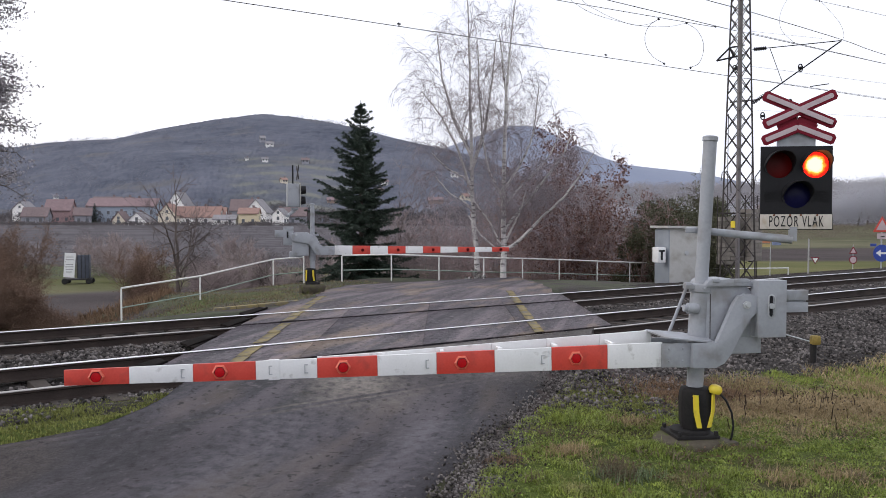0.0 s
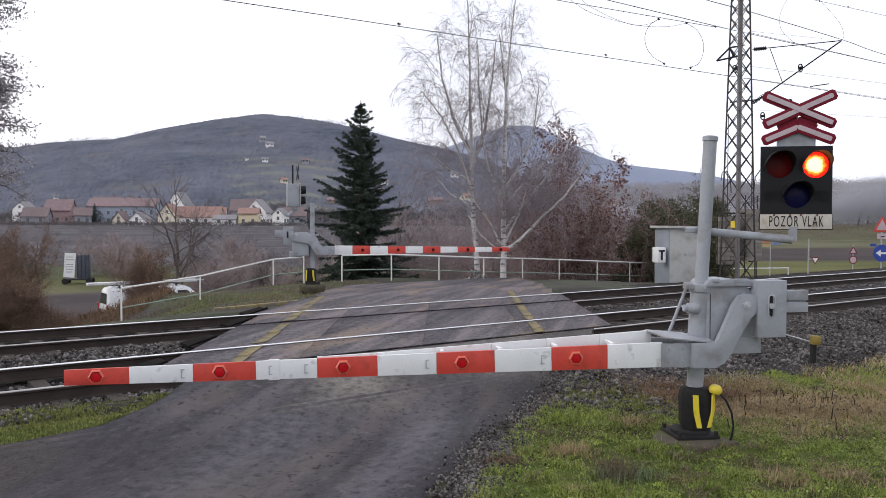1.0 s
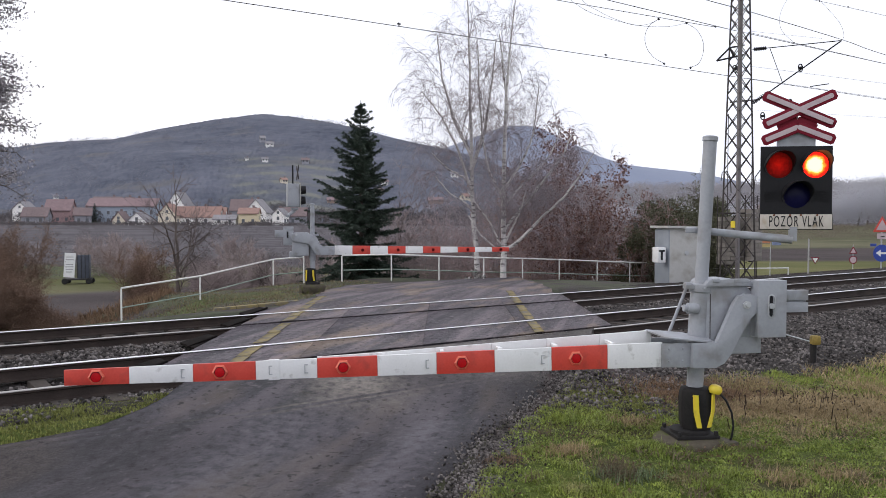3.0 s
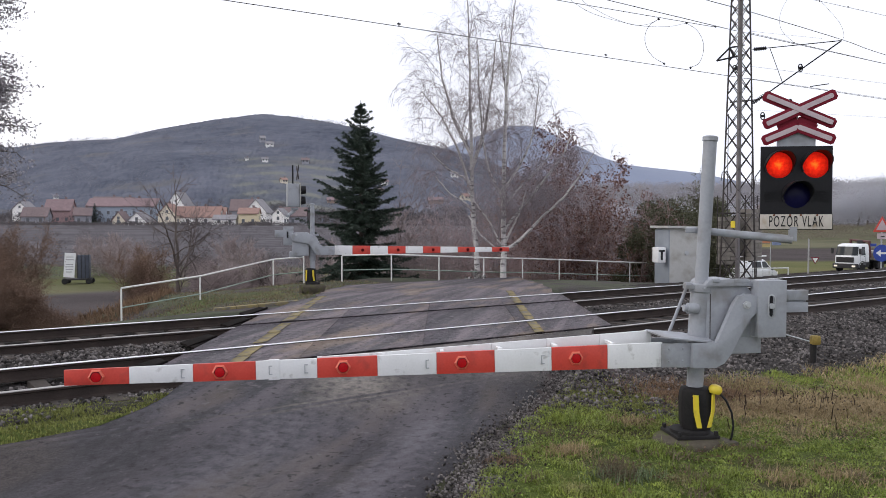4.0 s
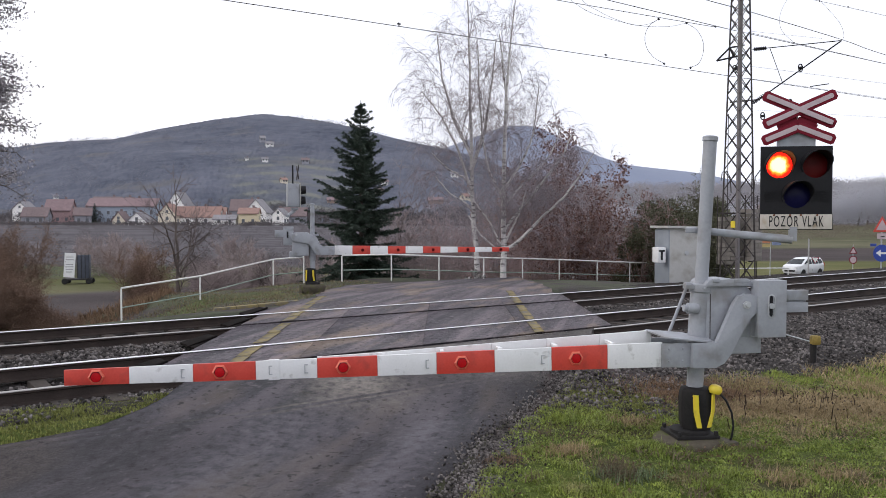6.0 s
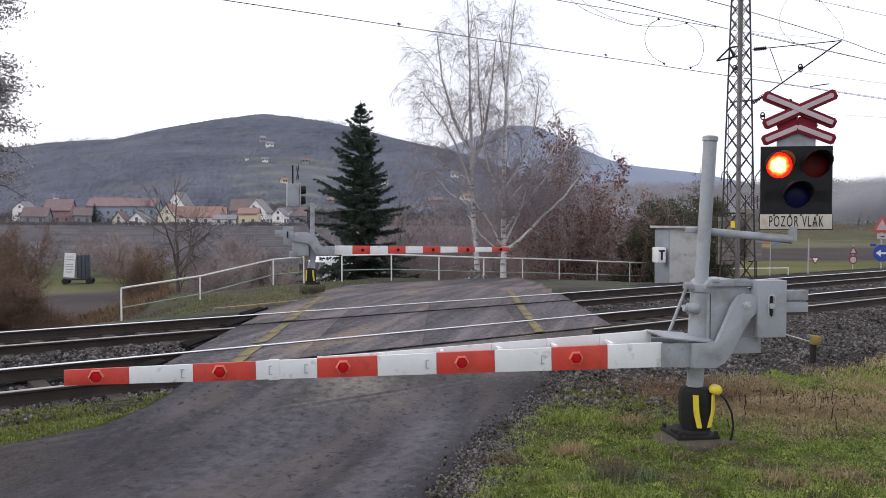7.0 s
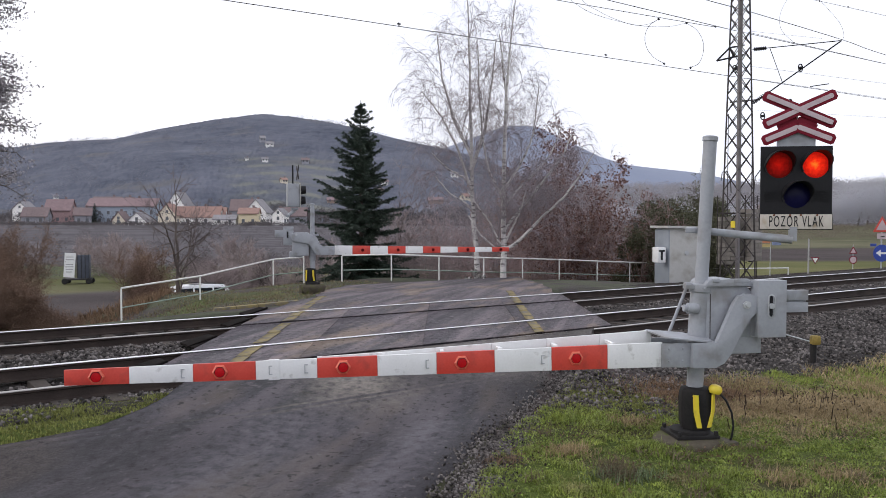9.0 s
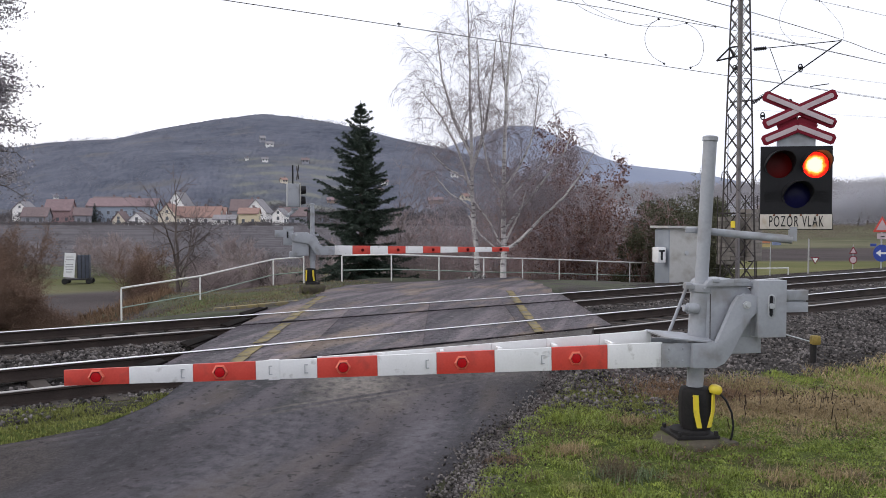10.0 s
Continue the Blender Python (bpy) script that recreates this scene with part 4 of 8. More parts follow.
    g.cyl((xx(1410), 0.07, zz(258) - 0.02), (xx(1410), 0.07, zz(200)), 0.02, n=10)
    part("rear_post", g, M_GREY, s)
    return s, shutters


M_LIT = glow("lit_lens", (1.0, 0.42, 0.08), 6.0)


def hot_centre(m):
    """White-hot middle, red rim: the lamp's image in its lens."""
    t = m.node_tree
    n, l = t.nodes, t.links
    tc = n.new("ShaderNodeTexCoord")
    ln = n.new("ShaderNodeVectorMath")
    ln.operation = "LENGTH"
    l.new(tc.outputs["Object"], ln.inputs[0])
    nz = n.new("ShaderNodeTexNoise")
    nz.inputs["Scale"].default_value = 22
    l.new(tc.outputs["Object"], nz.inputs[0])
    ad = n.new("ShaderNodeMath")
    ad.operation = "MULTIPLY_ADD"
    ad.inputs[1].default_value = 0.05
    l.new(nz.outputs[0], ad.inputs[0])
    l.new(ln.outputs["Value"], ad.inputs[2])
    r = n.new("ShaderNodeValToRGB")
    e = r.color_ramp.elements
    e[0].position, e[0].color = 0.085, (1.0, 0.84, 0.36, 1)
    e[1].position, e[1].color = 0.13, (0.8, 0.012, 0.006, 1)
    k = e.new(0.108)
    k.color = (1.0, 0.22, 0.02, 1)
    l.new(ad.outputs[0], r.inputs[0])
    l.new(r.outputs[0], n["Principled BSDF"].inputs["Emission Color"])
    n["Principled BSDF"].inputs["Emission Strength"].default_value = 2.5


hot_centre(M_LIT)
M_MID = glow("warm_lens", (1.0, 0.06, 0.01), 1.0)
M_DIM = glow("fading_lens", (1.0, 0.018, 0.007), 0.30)


def ember(m, inner, middle, outer, strength):
    """Uneven glow through the ribbed lens, fading towards the rim."""
    t = m.node_tree
    n, l = t.nodes, t.links
    tc = n.new("ShaderNodeTexCoord")
    ln = n.new("ShaderNodeVectorMath")
    ln.operation = "LENGTH"
    l.new(tc.outputs["Object"], ln.inputs[0])
    nz = n.new("ShaderNodeTexNoise")
    nz.inputs["Scale"].default_value = 30
    l.new(tc.outputs["Object"], nz.inputs[0])
    ad = n.new("ShaderNodeMath")
    ad.operation = "MULTIPLY_ADD"
    ad.inputs[1].default_value = 0.09
    l.new(nz.outputs[0], ad.inputs[0])
    l.new(ln.outputs["Value"], ad.inputs[2])
    r = n.new("ShaderNodeValToRGB")
    e = r.color_ramp.elements
    e[0].position, e[0].color = 0.05, (*inner, 1)
    e[1].position, e[1].color = 0.16, (*outer, 1)
    k = e.new(0.092)
    k.color = (*middle, 1)
    l.new(ad.outputs[0], r.inputs[0])
    l.new(r.outputs[0], n["Principled BSDF"].inputs["Emission Color"])
    n["Principled BSDF"].inputs["Emission Strength"].default_value = strength


ember(M_MID, (1.0, 0.20, 0.02), (1.0, 0.028, 0.008), (0.42, 0.008, 0.004), 1.0)
ember(M_DIM, (0.75, 0.012, 0.006), (0.45, 0.008, 0.005), (0.12, 0.004, 0.003), 0.6)
M_PLATE = mat("name_plate_white", (0.52, 0.47, 0.42), (0.62, 0.57, 0.51), 0.5, s1=4, s2=50, bump=0.03, dirt=(0.42, 0.33, 0.24), dirt_scale=9, dirt_lo=0.58, dirt_hi=0.75)
SIGNAL, SHUTTERS = build_signal()


# ---- railing, cabinet, mast, wires ----
def build_railing(pts, label, h=1.0):
    r = thing("railing", pose(*pts[0]), label, "railing", "railings", "structure")
    o = Vector(pts[0])
    P = [Vector(p) - o for p in pts]
    for i, p in enumerate(P):
        g = Geo()
        g.cyl(p + Vector((0, 0, -0.9)), p + Vector((0, 0, h - 0.02)), 0.027, n=10)
        part("post", g, M_RAILING, r)
        if i + 1 < len(P):
            q = P[i + 1]
            d = (q - p).normalized()
            g = Geo()
            g.tube([p + Vector((0, 0, h)), q + Vector((0, 0, h)) + d * 0.01], 0.030, 10)
            part("handrail", g, M_RAILING, r)
            g = Geo()
            g.tube([p + Vector((0, 0, h * 0.42)), q + Vector((0, 0, h * 0.42))], 0.020, 8)
            part("middle_rail", g, M_RAILING_GREEN, r, "pale green middle rail")
    return r


build_railing([(-9.49, 24.0, -1.06), (-7.85, 26.3, -0.86), (-6.46, 31.0, -0.54), (-5.4, 31.6, -0.47)], "white tubular railing stepping down the bank beside the crossing")
build_railing([(-3.97, 32.0, -0.43), (-2.04, 32.2, -0.40), (-0.16, 32.4, -0.47), (1.65, 33.0, -0.56), (3.28, 33.6, -0.62), (4.88, 34.2, -0.70), (6.62, 35.0, -0.80), (8.25, 36.0, -0.9), (9.75, 36.7, -0.98)], "white tubular railing closing the far side of the crossing")


def build_cabinet():
    m = pose(8.1, 28.5, -0.30, 0, 0, 11)
    c = thing("relay_cabinet", m, "pale grey concrete relay cabinet with flat roof beside the track", "cabinet")
    g = Geo()
    g.box((0.13, 0, 0.98), (1.18, 1.1, 1.96))
    part("body", g, M_CABINET, c, bevel=0.012)
    # thin sheet that makes the left side darker and bluer than the body
    g = Geo()
    g.box((-0.475, 0, 0.98), (0.03, 1.08, 1.9))
    part("side_panel", g, M_CABINET_SIDE, c, "blue-grey side panel", bevel=0.005)
    g = Geo()
    g.extrude([(-0.62, -0.68, 1.97), (0.82, -0.68, 1.95), (0.82, -0.68, 2.03), (-0.62, -0.68, 2.06)], (0, 1.36, 0))
    part("roof", g, M_CABINET, c, "overhanging roof slab", bevel=0.01)
    g = Geo()
    g.cyl((0.15, -0.56, 1.12), (0.15, -0.6, 1.12), 0.07, n=12)
    g.box((0.15, -0.6, 1.15), (0.03, 0.03, 0.1))
    part("lock", g, M_GALV, c)
    g = Geo()
    g.box((-0.76, -0.35, 1.06), (0.30, 0.42, 0.52))
    box_ = part("phone_box", g, M_WHITE, c, "white telephone box", bevel=0.02)
    fc = Geo()
    fc.box((-0.76, -0.565, 1.20), (0.22, 0.010, 0.06))
    fc.box((-0.76, -0.565, 1.03), (0.075, 0.010, 0.29))
    part("letter_t", fc, M_BLACK, box_, "black capital T")
    g = Geo()
    g.box((0.1, 0, -0.15), (1.5, 1.3, 0.3))
    part("plinth", g, M_CONCRETE, c, bevel=0.02)


build_cabinet()


def lattice_mast(at, w0, w1, h):
    m = thing("catenary_mast", at, "tall steel lattice mast carrying the overhead line", "mast")
    wd = lambda z: (w0 + (w1 - w0) * z / h) / 2
    lv = [0.0]
    while lv[-1] + 2.0 * wd(lv[-1]) < h:
        lv.append(lv[-1] + 2.0 * wd(lv[-1]))
    n = len(lv) - 1
    for sx in (-1, 1):
        for sy in (-1, 1):
            # angle irons: two flat flanges meeting at the corner
            g = Geo()
            # the front leg is wider and paler than the other three
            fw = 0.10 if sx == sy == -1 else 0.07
            for ax in (0, 1):
                ring0, ring1 = [], []
                for z, ring in ((0, ring0), (h, ring1)):
                    c = Vector((sx * wd(z), sy * wd(z), z))
                    e = Vector((-sx * fw, 0, 0)) if ax == 0 else Vector((0, -sy * fw, 0))
                    o = Vector((0, sy * 0.012, 0)) if ax == 0 else Vector((sx * 0.012, 0, 0))
                    ring += [c, c + e, c + e + o, c + o]
                g.add(ring0 + ring1, [(0, 1, 2, 3), (4, 5, 6, 7), (0, 1, 5, 4), (1, 2, 6, 5), (2, 3, 7, 6), (3, 0, 4, 7)])
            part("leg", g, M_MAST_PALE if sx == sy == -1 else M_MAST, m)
    for i in range(n):
        z0, z1 = lv[i], lv[i + 1]
        a, b = wd(z0), wd(z1)
        for k in range(4):
            c0 = [(-a, -a), (a, -a), (a, a), (-a, a)]
            c1 = [(-b, -b), (b, -b), (b, b), (-b, b)]
            p, q = c0[k], c0[(k + 1) % 4]
            r, s = c1[k], c1[(k + 1) % 4]
            g = Geo()
            g.tube([(*p, z0), (*s, z1)], 0.017, 4)
            part("brace", g, M_MAST, m)
            g = Geo()
            g.tube([(*q, z0), (*r, z1)], 0.017, 4)
            part("brace", g, M_MAST, m)
    g = Geo()
    g.box((0, 0, -0.2), (1.3, 1.3, 0.5))
    part("footing", g, M_CONCRETE, m, bevel=0.03)
    g = Geo()
    g.box((-0.46, -0.22, 2.15), (0.02, 0.20, 0.24))
    part("warning_plate", g, M_YELLOW, m, "yellow warning plate")
    return m


lattice_mast(pose(10.83, 29.97, -0.35, 0, 0, 25), 0.90, 0.34, 13.5)


# ---- plants ----
class Twigs:
    """Thin tapered sticks, gathered and built as three-sided prisms."""

    def __init__(self):
        self.a, self.b, self.r = [], [], []

    def line(self, pts, r0, r1):
        n = len(pts) - 1
        for i in range(n):
            self.a.append(pts[i])
            self.b.append(pts[i + 1])
            self.r.append((r0 + (r1 - r0) * i / n, r0 + (r1 - r0) * (i + 1) / n))

    def mesh(self, name, m, n=3):
        A, B, R = np.array(self.a, float), np.array(self.b, float), np.array(self.r)
        d = B - A
        d /= np.maximum(np.linalg.norm(d, axis=1), 1e-6)[:, None]
        ref = np.where(np.abs(d[:, 2:3]) > 0.9, np.array([[1.0, 0, 0]]), np.array([[0, 0, 1.0]]))
        s = np.cross(d, ref)
        s /= np.linalg.norm(s, axis=1)[:, None]
        w = np.cross(d, s)
        V = np.zeros((len(A), 2 * n, 3))
        for k in range(n):
            c = math.cos(2 * math.pi * k / n) * s + math.sin(2 * math.pi * k / n) * w
            V[:, k] = A + c * R[:, :1]
            V[:, n + k] = B + c * R[:, 1:]
        F = np.array([[k, (k + 1) % n, n + (k + 1) % n, n + k] for k in range(n)])
        F = (F[None] + (np.arange(len(A)) * 2 * n)[:, None, None]).reshape(-1, 4)
        return raw_mesh(name, V.reshape(-1, 3), F, m, True)


def shoot(rng, p, d, length, n, droop=0.0, wob=0.12):
    """A wavering line of n steps from p along d; droop bends it down (or up when negative)."""
    p, d = np.array(p, float), np.array(d, float)
    pts, dirs = [p], [d]
    st = length / n
    for _ in range(n):
        d = d + rng.normal(0, wob, 3) + np.array([0, 0, -droop])
        d = d / np.linalg.norm(d)
        p = p + d * st
        pts.append(p)
        dirs.append(d)
    return pts, dirs


def side_dir(rng, d, angle):
    r = rng.normal(size=3)
    s = np.cross(d, r)
    s /= np.linalg.norm(s)
    return d * math.cos(angle) + s * math.sin(angle)


def flakes(name, pts, size, m, rng, long=1.4):
    """Small leaves: a bent pair of triangles at each point."""
    n = len(pts)
    a = rng.normal(size=(n, 3))
    a /= np.linalg.norm(a, axis=1)[:, None]
    b = np.cross(a, rng.normal(size=(n, 3)))
    b /= np.linalg.norm(b, axis=1)[:, None]
    c = np.cross(a, b)
    s = (size * rng.uniform(0.6, 1.3, n))[:, None]
    P = np.asarray(pts)
    V = np.stack([P, P + a * s * 0.5 * long + b * s * 0.4 + c * s * 0.12, P + a * s * long, P + a * s * 0.5 * long - b * s * 0.4 + c * s * 0.12], 1)
    F = np.arange(n * 4).reshape(n, 4)
    return raw_mesh(name, V.reshape(-1, 3), F, m)


M_BIRCH = mat("birch_bark", (0.50, 0.47, 0.46), (0.68, 0.65, 0.63), 0.8, s1=1.5, s2=14, bump=0.3, stretch=(1, 1, 3), dirt=(0.12, 0.10, 0.10), dirt_scale=3.5, dirt_lo=0.52, dirt_hi=0.68)
M_BIRCH_TWIG = mat("birch_twigs", (0.265, 0.23, 0.25), (0.375, 0.33, 0.35), 0.8, bump=0, s1=0.8)
M_BARK = mat("grey_brown_bark", (0.075, 0.06, 0.052), (0.13, 0.108, 0.095), 0.9, s1=3, s2=25, bump=0.5, dist=0.01)
M_BRUSHLEAF = mat("withered_brush_leaves", (0.185, 0.12, 0.085), (0.275, 0.185, 0.135), 0.9, bump=0, island=0.35, s1=1.0, thin=0.35)
M_TWIG = mat("brown_twigs", (0.265, 0.215, 0.21), (0.385, 0.32, 0.31), 0.9, bump=0, s1=0.8)
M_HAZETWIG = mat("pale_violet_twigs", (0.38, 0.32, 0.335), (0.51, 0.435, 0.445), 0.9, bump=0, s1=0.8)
M_TWIG_RED = mat("red_brown_twigs", (0.345, 0.25, 0.245), (0.475, 0.36, 0.35), 0.9, bump=0, s1=0.8)
M_DARKTWIG = mat("dark_grey_twigs", (0.115, 0.095, 0.095), (0.185, 0.155, 0.15), 0.9, bump=0, s1=0.8)
M_RUST = mat("rust_twigs", (0.155, 0.10, 0.075), (0.24, 0.165, 0.125), 0.9, bump=0, s1=0.8)
M_DEADLEAF = mat("dead_leaves", (0.15, 0.085, 0.075), (0.255, 0.145, 0.118), 0.8, bump=0, island=0.4, s1=1.0, thin=0.35)
M_RUSTLEAF = mat("rust_brown_leaves", (0.235, 0.13, 0.095), (0.34, 0.20, 0.14), 0.8, bump=0, island=0.4, s1=1.0, thin=0.35)
M_NEEDLE = mat("spruce_needles", (0.024, 0.042, 0.030), (0.056, 0.082, 0.058), 0.6, bump=0, s1=2, island=0.4)
M_EVERGREEN = mat("dark_evergreen_leaves", (0.066, 0.07, 0.038), (0.135, 0.132, 0.072), 0.6, bump=0, s1=2, island=0.4, thin=0.25)
M_OLDLEAF = mat("grey_olive_leaves", (0.25, 0.235, 0.255), (0.36, 0.335, 0.35), 0.8, bump=0, s1=2, island=0.4, thin=0.3)


def build_birch(at, trunk, limbs, r0, seed, label):
    """trunk: points of the stem; limbs: (height share, points) of heavy side stems."""
    rng = np.random.default_rng(seed)
    t = thing("birch_tree", at, label, "tree", "birches")
    thick, fine = Twigs(), Twigs()
    stems = [(trunk, r0, 0.02)] + [(pts, r * 2.1, 0.022) for pts, r in limbs]
    g = Geo()
    for pts, ra, rb in stems:
        P = np.array(pts, float)
        s = np.linspace(0, len(P) - 1, 22)
        Q = np.stack([np.interp(s, np.arange(len(P)), P[:, k]) for k in range(3)], 1) + rng.normal(0, 0.012, (22, 3))
        rad = ra + (rb - ra) * (np.linspace(0, 1, 22) ** 1.1)
        g.tube([tuple(q) for q in Q], list(rad), 9)
        L = np.linalg.norm(Q[-1] - Q[0])
        nb = int((4.2 if ra > 0.1 else 2.7) * L)
        for i in range(nb):
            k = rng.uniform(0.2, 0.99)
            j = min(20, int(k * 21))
            d = Q[j + 1] - Q[j]
            d /= np.linalg.norm(d)
            if Q[j][2] < 1.9:
                continue
            bd = side_dir(rng, d, rng.uniform(0.5, 0.95))
            ln = (1.0 + 2.7 * (1 - k)) * rng.uniform(0.6, 1.2)
            bp, bdirs = shoot(rng, Q[j], bd, ln, 7, 0.03, 0.09)
            thick.line(bp, 0.006 + 0.010 * ln / 3, 0.004)
            for q in range(int(3 + ln * 4)):
                e = rng.integers(1, 8)
                cd = side_dir(rng, bdirs[e], rng.uniform(0.4, 0.9))
                cp, cdirs = shoot(rng, bp[e], cd, rng.uniform(0.3, 0.75), 4, 0.12, 0.12)
                fine.line(cp, 0.0054, 0.0042)
                for _ in range(4):
                    h = rng.integers(1, 5)
                    fp, _d = shoot(rng, cp[h], cdirs[h] + rng.normal(0, 0.35, 3), rng.uniform(0.3, 0.8), 4, 0.42, 0.1)
                    fine.line(fp, 0.0040, 0.0026)
    part("trunk", g, M_BIRCH, t, "white birch bark with dark patches", sm=80)
    tagged(part("bough_mass", thick.mesh("bough_mass", M_BIRCH_TWIG, 4), None, t), kind="stuff")
    part("crown", fine.mesh("crown", M_BIRCH_TWIG), None, t, "bare hanging grey-violet twigs")
    return t


# twin birches behind the railing
build_birch(pose(1.45, 34.0, -1.4), [(0.05, 0, 0), (-0.05, 0, 1.8), (-0.22, 0.1, 4.0), (-0.30, 0.1, 7.5), (-0.36, 0, 10.0), (-0.45, 0, 12.8)],
            [([(-0.24, 0.1, 4.85), (-0.6, 0, 5.15), (-1.2, -0.1, 5.45), (-1.9, -0.2, 6.1)], 0.026), ([(-0.12, 0, 3.6), (-0.5, -0.1, 4.05), (-1.2, -0.2, 4.5), (-1.8, -0.2, 5.2)], 0.020), ([(-0.20, 0.1, 4.4), (-0.8, -0.2, 6.2), (-1.5, -0.4, 7.6), (-2.3, -0.6, 8.6)], 0.03), ([(-0.28, 0, 5.4), (0.3, 0.4, 7.2), (0.6, 0.7, 9.0), (0.8, 0.8, 11.0)], 0.04), ([(-0.28, 0, 6.0), (-1.0, 0.5, 7.6), (-1.5, 0.8, 9.4), (-1.7, 0.9, 11.2)], 0.035)], 0.13, 4, "tall bare birch with white stem and drooping twigs behind the railing")
build_birch(pose(2.45, 33.6, -1.35), [(0.0, 0, 0), (0.06, 0, 1.9), (0.04, 0, 4.0), (0.08, 0, 6.6), (0.18, 0, 9.0), (0.50, 0.1, 12.4)],
            [([(0.06, 0, 2.05), (0.62, -0.1, 2.42), (1.15, -0.15, 2.95), (1.75, -0.2, 3.6), (2.5, -0.3, 4.25), (3.18, -0.3, 5.2), (3.7, -0.3, 6.1)], 0.038),
             ([(0.05, 0, 2.3), (0.28, -0.1, 2.75), (0.52, -0.15, 3.3), (0.75, -0.2, 3.8), (0.95, -0.2, 4.5)], 0.027),
             ([(0.06, 0, 2.9), (0.42, 0.15, 3.35), (0.9, 0.25, 3.94), (1.4, 0.3, 4.53), (2.0, 0.4, 5.29), (2.55, 0.5, 6.0), (2.9, 0.5, 6.9)], 0.036),
             ([(0.05, 0, 3.9), (0.32, 0.15, 4.2), (0.76, 0.25, 4.7), (1.4, 0.35, 5.3), (2.0, 0.4, 6.0), (2.5, 0.5, 7.2)], 0.026),
             ([(0.05, 0, 4.6), (0.3, 0.1, 4.9), (0.66, 0.15, 5.46), (1.03, 0.2, 6.2), (1.33, 0.2, 7.0), (1.5, 0.2, 8.8)], 0.032),
             ([(0.05, 0, 4.2), (-0.2, 0.1, 4.6), (-0.5, 0.2, 5.2), (-0.75, 0.3, 6.2), (-0.95, 0.4, 8.6), (-1.0, 0.4, 10.6)], 0.030),
             ([(0.03, 0, 2.2), (-0.2, -0.1, 2.5), (-0.5, -0.15, 3.2), (-0.95, -0.2, 3.75), (-1.5, -0.2, 4.6)], 0.022),
             ([(0.02, 0, 1.95), (-0.4, -0.2, 2.25), (-0.95, -0.3, 2.75), (-1.4, -0.3, 3.5)], 0.018),
             ([(0.05, 0, 5.8), (0.2, 0.3, 8.0), (-0.1, 0.4, 11.0)], 0.035)], 0.145, 9, "bare forked birch with several rising white limbs")


def build_spruce(at, h, w, seed, label, name="spruce_tree", density=1.0):
    rng = np.random.default_rng(seed)
    t = thing(name, at, label, "tree")
    g = Geo()
    g.tube([(0, 0, 0), (0.02, 0, h * 0.5), (0, 0, h)], [0.13, 0.07, 0.01], 8)
    part("trunk", g, M_BARK, t)
    tw = Twigs()
    tips, dirs = [], []
    z = 0.3
    while z < h - 0.15:
        k = z / h
        reach = w * ((1 - k) ** 0.82) * (1 - 0.55 * float(smooth(0.82, 1.0, k))) * rng.uniform(0.78, 1.14) + 0.05
        nb = int(rng.integers(6, 10))
        a0 = rng.uniform(0, 6.28)
        for i in range(nb):
            a = a0 + 6.283 * i / nb + rng.normal(0, 0.22)
            L = reach * rng.uniform(0.5, 1.15)
            up = 0.75 * k ** 1.5 + 0.02 + rng.normal(0, 0.1)
            d = np.array([math.cos(a), math.sin(a), up])
            n = max(3, int(L / 0.15))
            bp, bd = [np.array([0, 0, z + rng.normal(0, 0.08)])], [d / np.linalg.norm(d)]
            for j in range(n):
                f = (j + 1) / n
                q = bd[-1] + np.array([0, 0, (-0.10 if f < 0.65 else 0.13) * (1.1 - k) * 3.2 / n * L / max(0.6, w) * 2]) + rng.normal(0, 0.05, 3)
                q /= np.linalg.norm(q)
                bd.append(q)
                bp.append(bp[-1] + q * L / n)
            tw.line(bp, 0.018 * (1 - k) + 0.006, 0.004)
            for j in range(1, n + 1):
                f = j / n
                for s in (-1, 1):
                    if rng.random() < 0.12:
                        continue
                    sd = bd[j] * 0.8 + s * np.cross(bd[j], (0, 0, 1)) * rng.uniform(0.5, 1.0) + np.array([0, 0, -0.1 - 0.5 * rng.random() * (1 - 0.5 * k)])
                    sd /= np.linalg.norm(sd)
                    sl = (0.14 + 0.42 * (1 - f) * min(1, L / 1.6)) * rng.uniform(0.6, 1.3)
                    m = max(2, int(sl / 0.05))
                    for q in range(m):
                        tips.append(bp[j] + sd * sl * q / m)
                        dirs.append(sd)
                tips.append(bp[j])
                dirs.append(bd[j])
        z += (0.20 + 0.10 * k) * rng.uniform(0.8, 1.25)
    part("bough_mass", tw.mesh("bough_mass", M_BARK), None, t)
    P, D = np.array(tips), np.array(dirs)
    rep = int(9 * density)
    P, D = np.repeat(P, rep, 0), np.repeat(D, rep, 0)
    n = len(P)
    N_ = rng.normal(size=(n, 3))
    a = D + 0.75 * N_ / np.linalg.norm(N_, axis=1)[:, None]
    a /= np.linalg.norm(a, axis=1)[:, None]
    b = np.cross(a, rng.normal(size=(n, 3)))
    b /= np.linalg.norm(b, axis=1)[:, None]
    ln = rng.uniform(0.07, 0.15, n)[:, None]
    P = P + rng.normal(0, 0.012, (n, 3))
    V = np.stack([P + b * 0.014, P - b * 0.014, P + a * ln], 1)
    part("foliage", raw_mesh("foliage", V.reshape(-1, 3), np.arange(3 * n).reshape(n, 3), M_NEEDLE), None, t, "dark blue-green needles")
    return t


build_spruce(pose(-3.65, 36.2, -2.2), 9.45, 3.2, 6, "dark green spruce with drooping branches behind the railing")


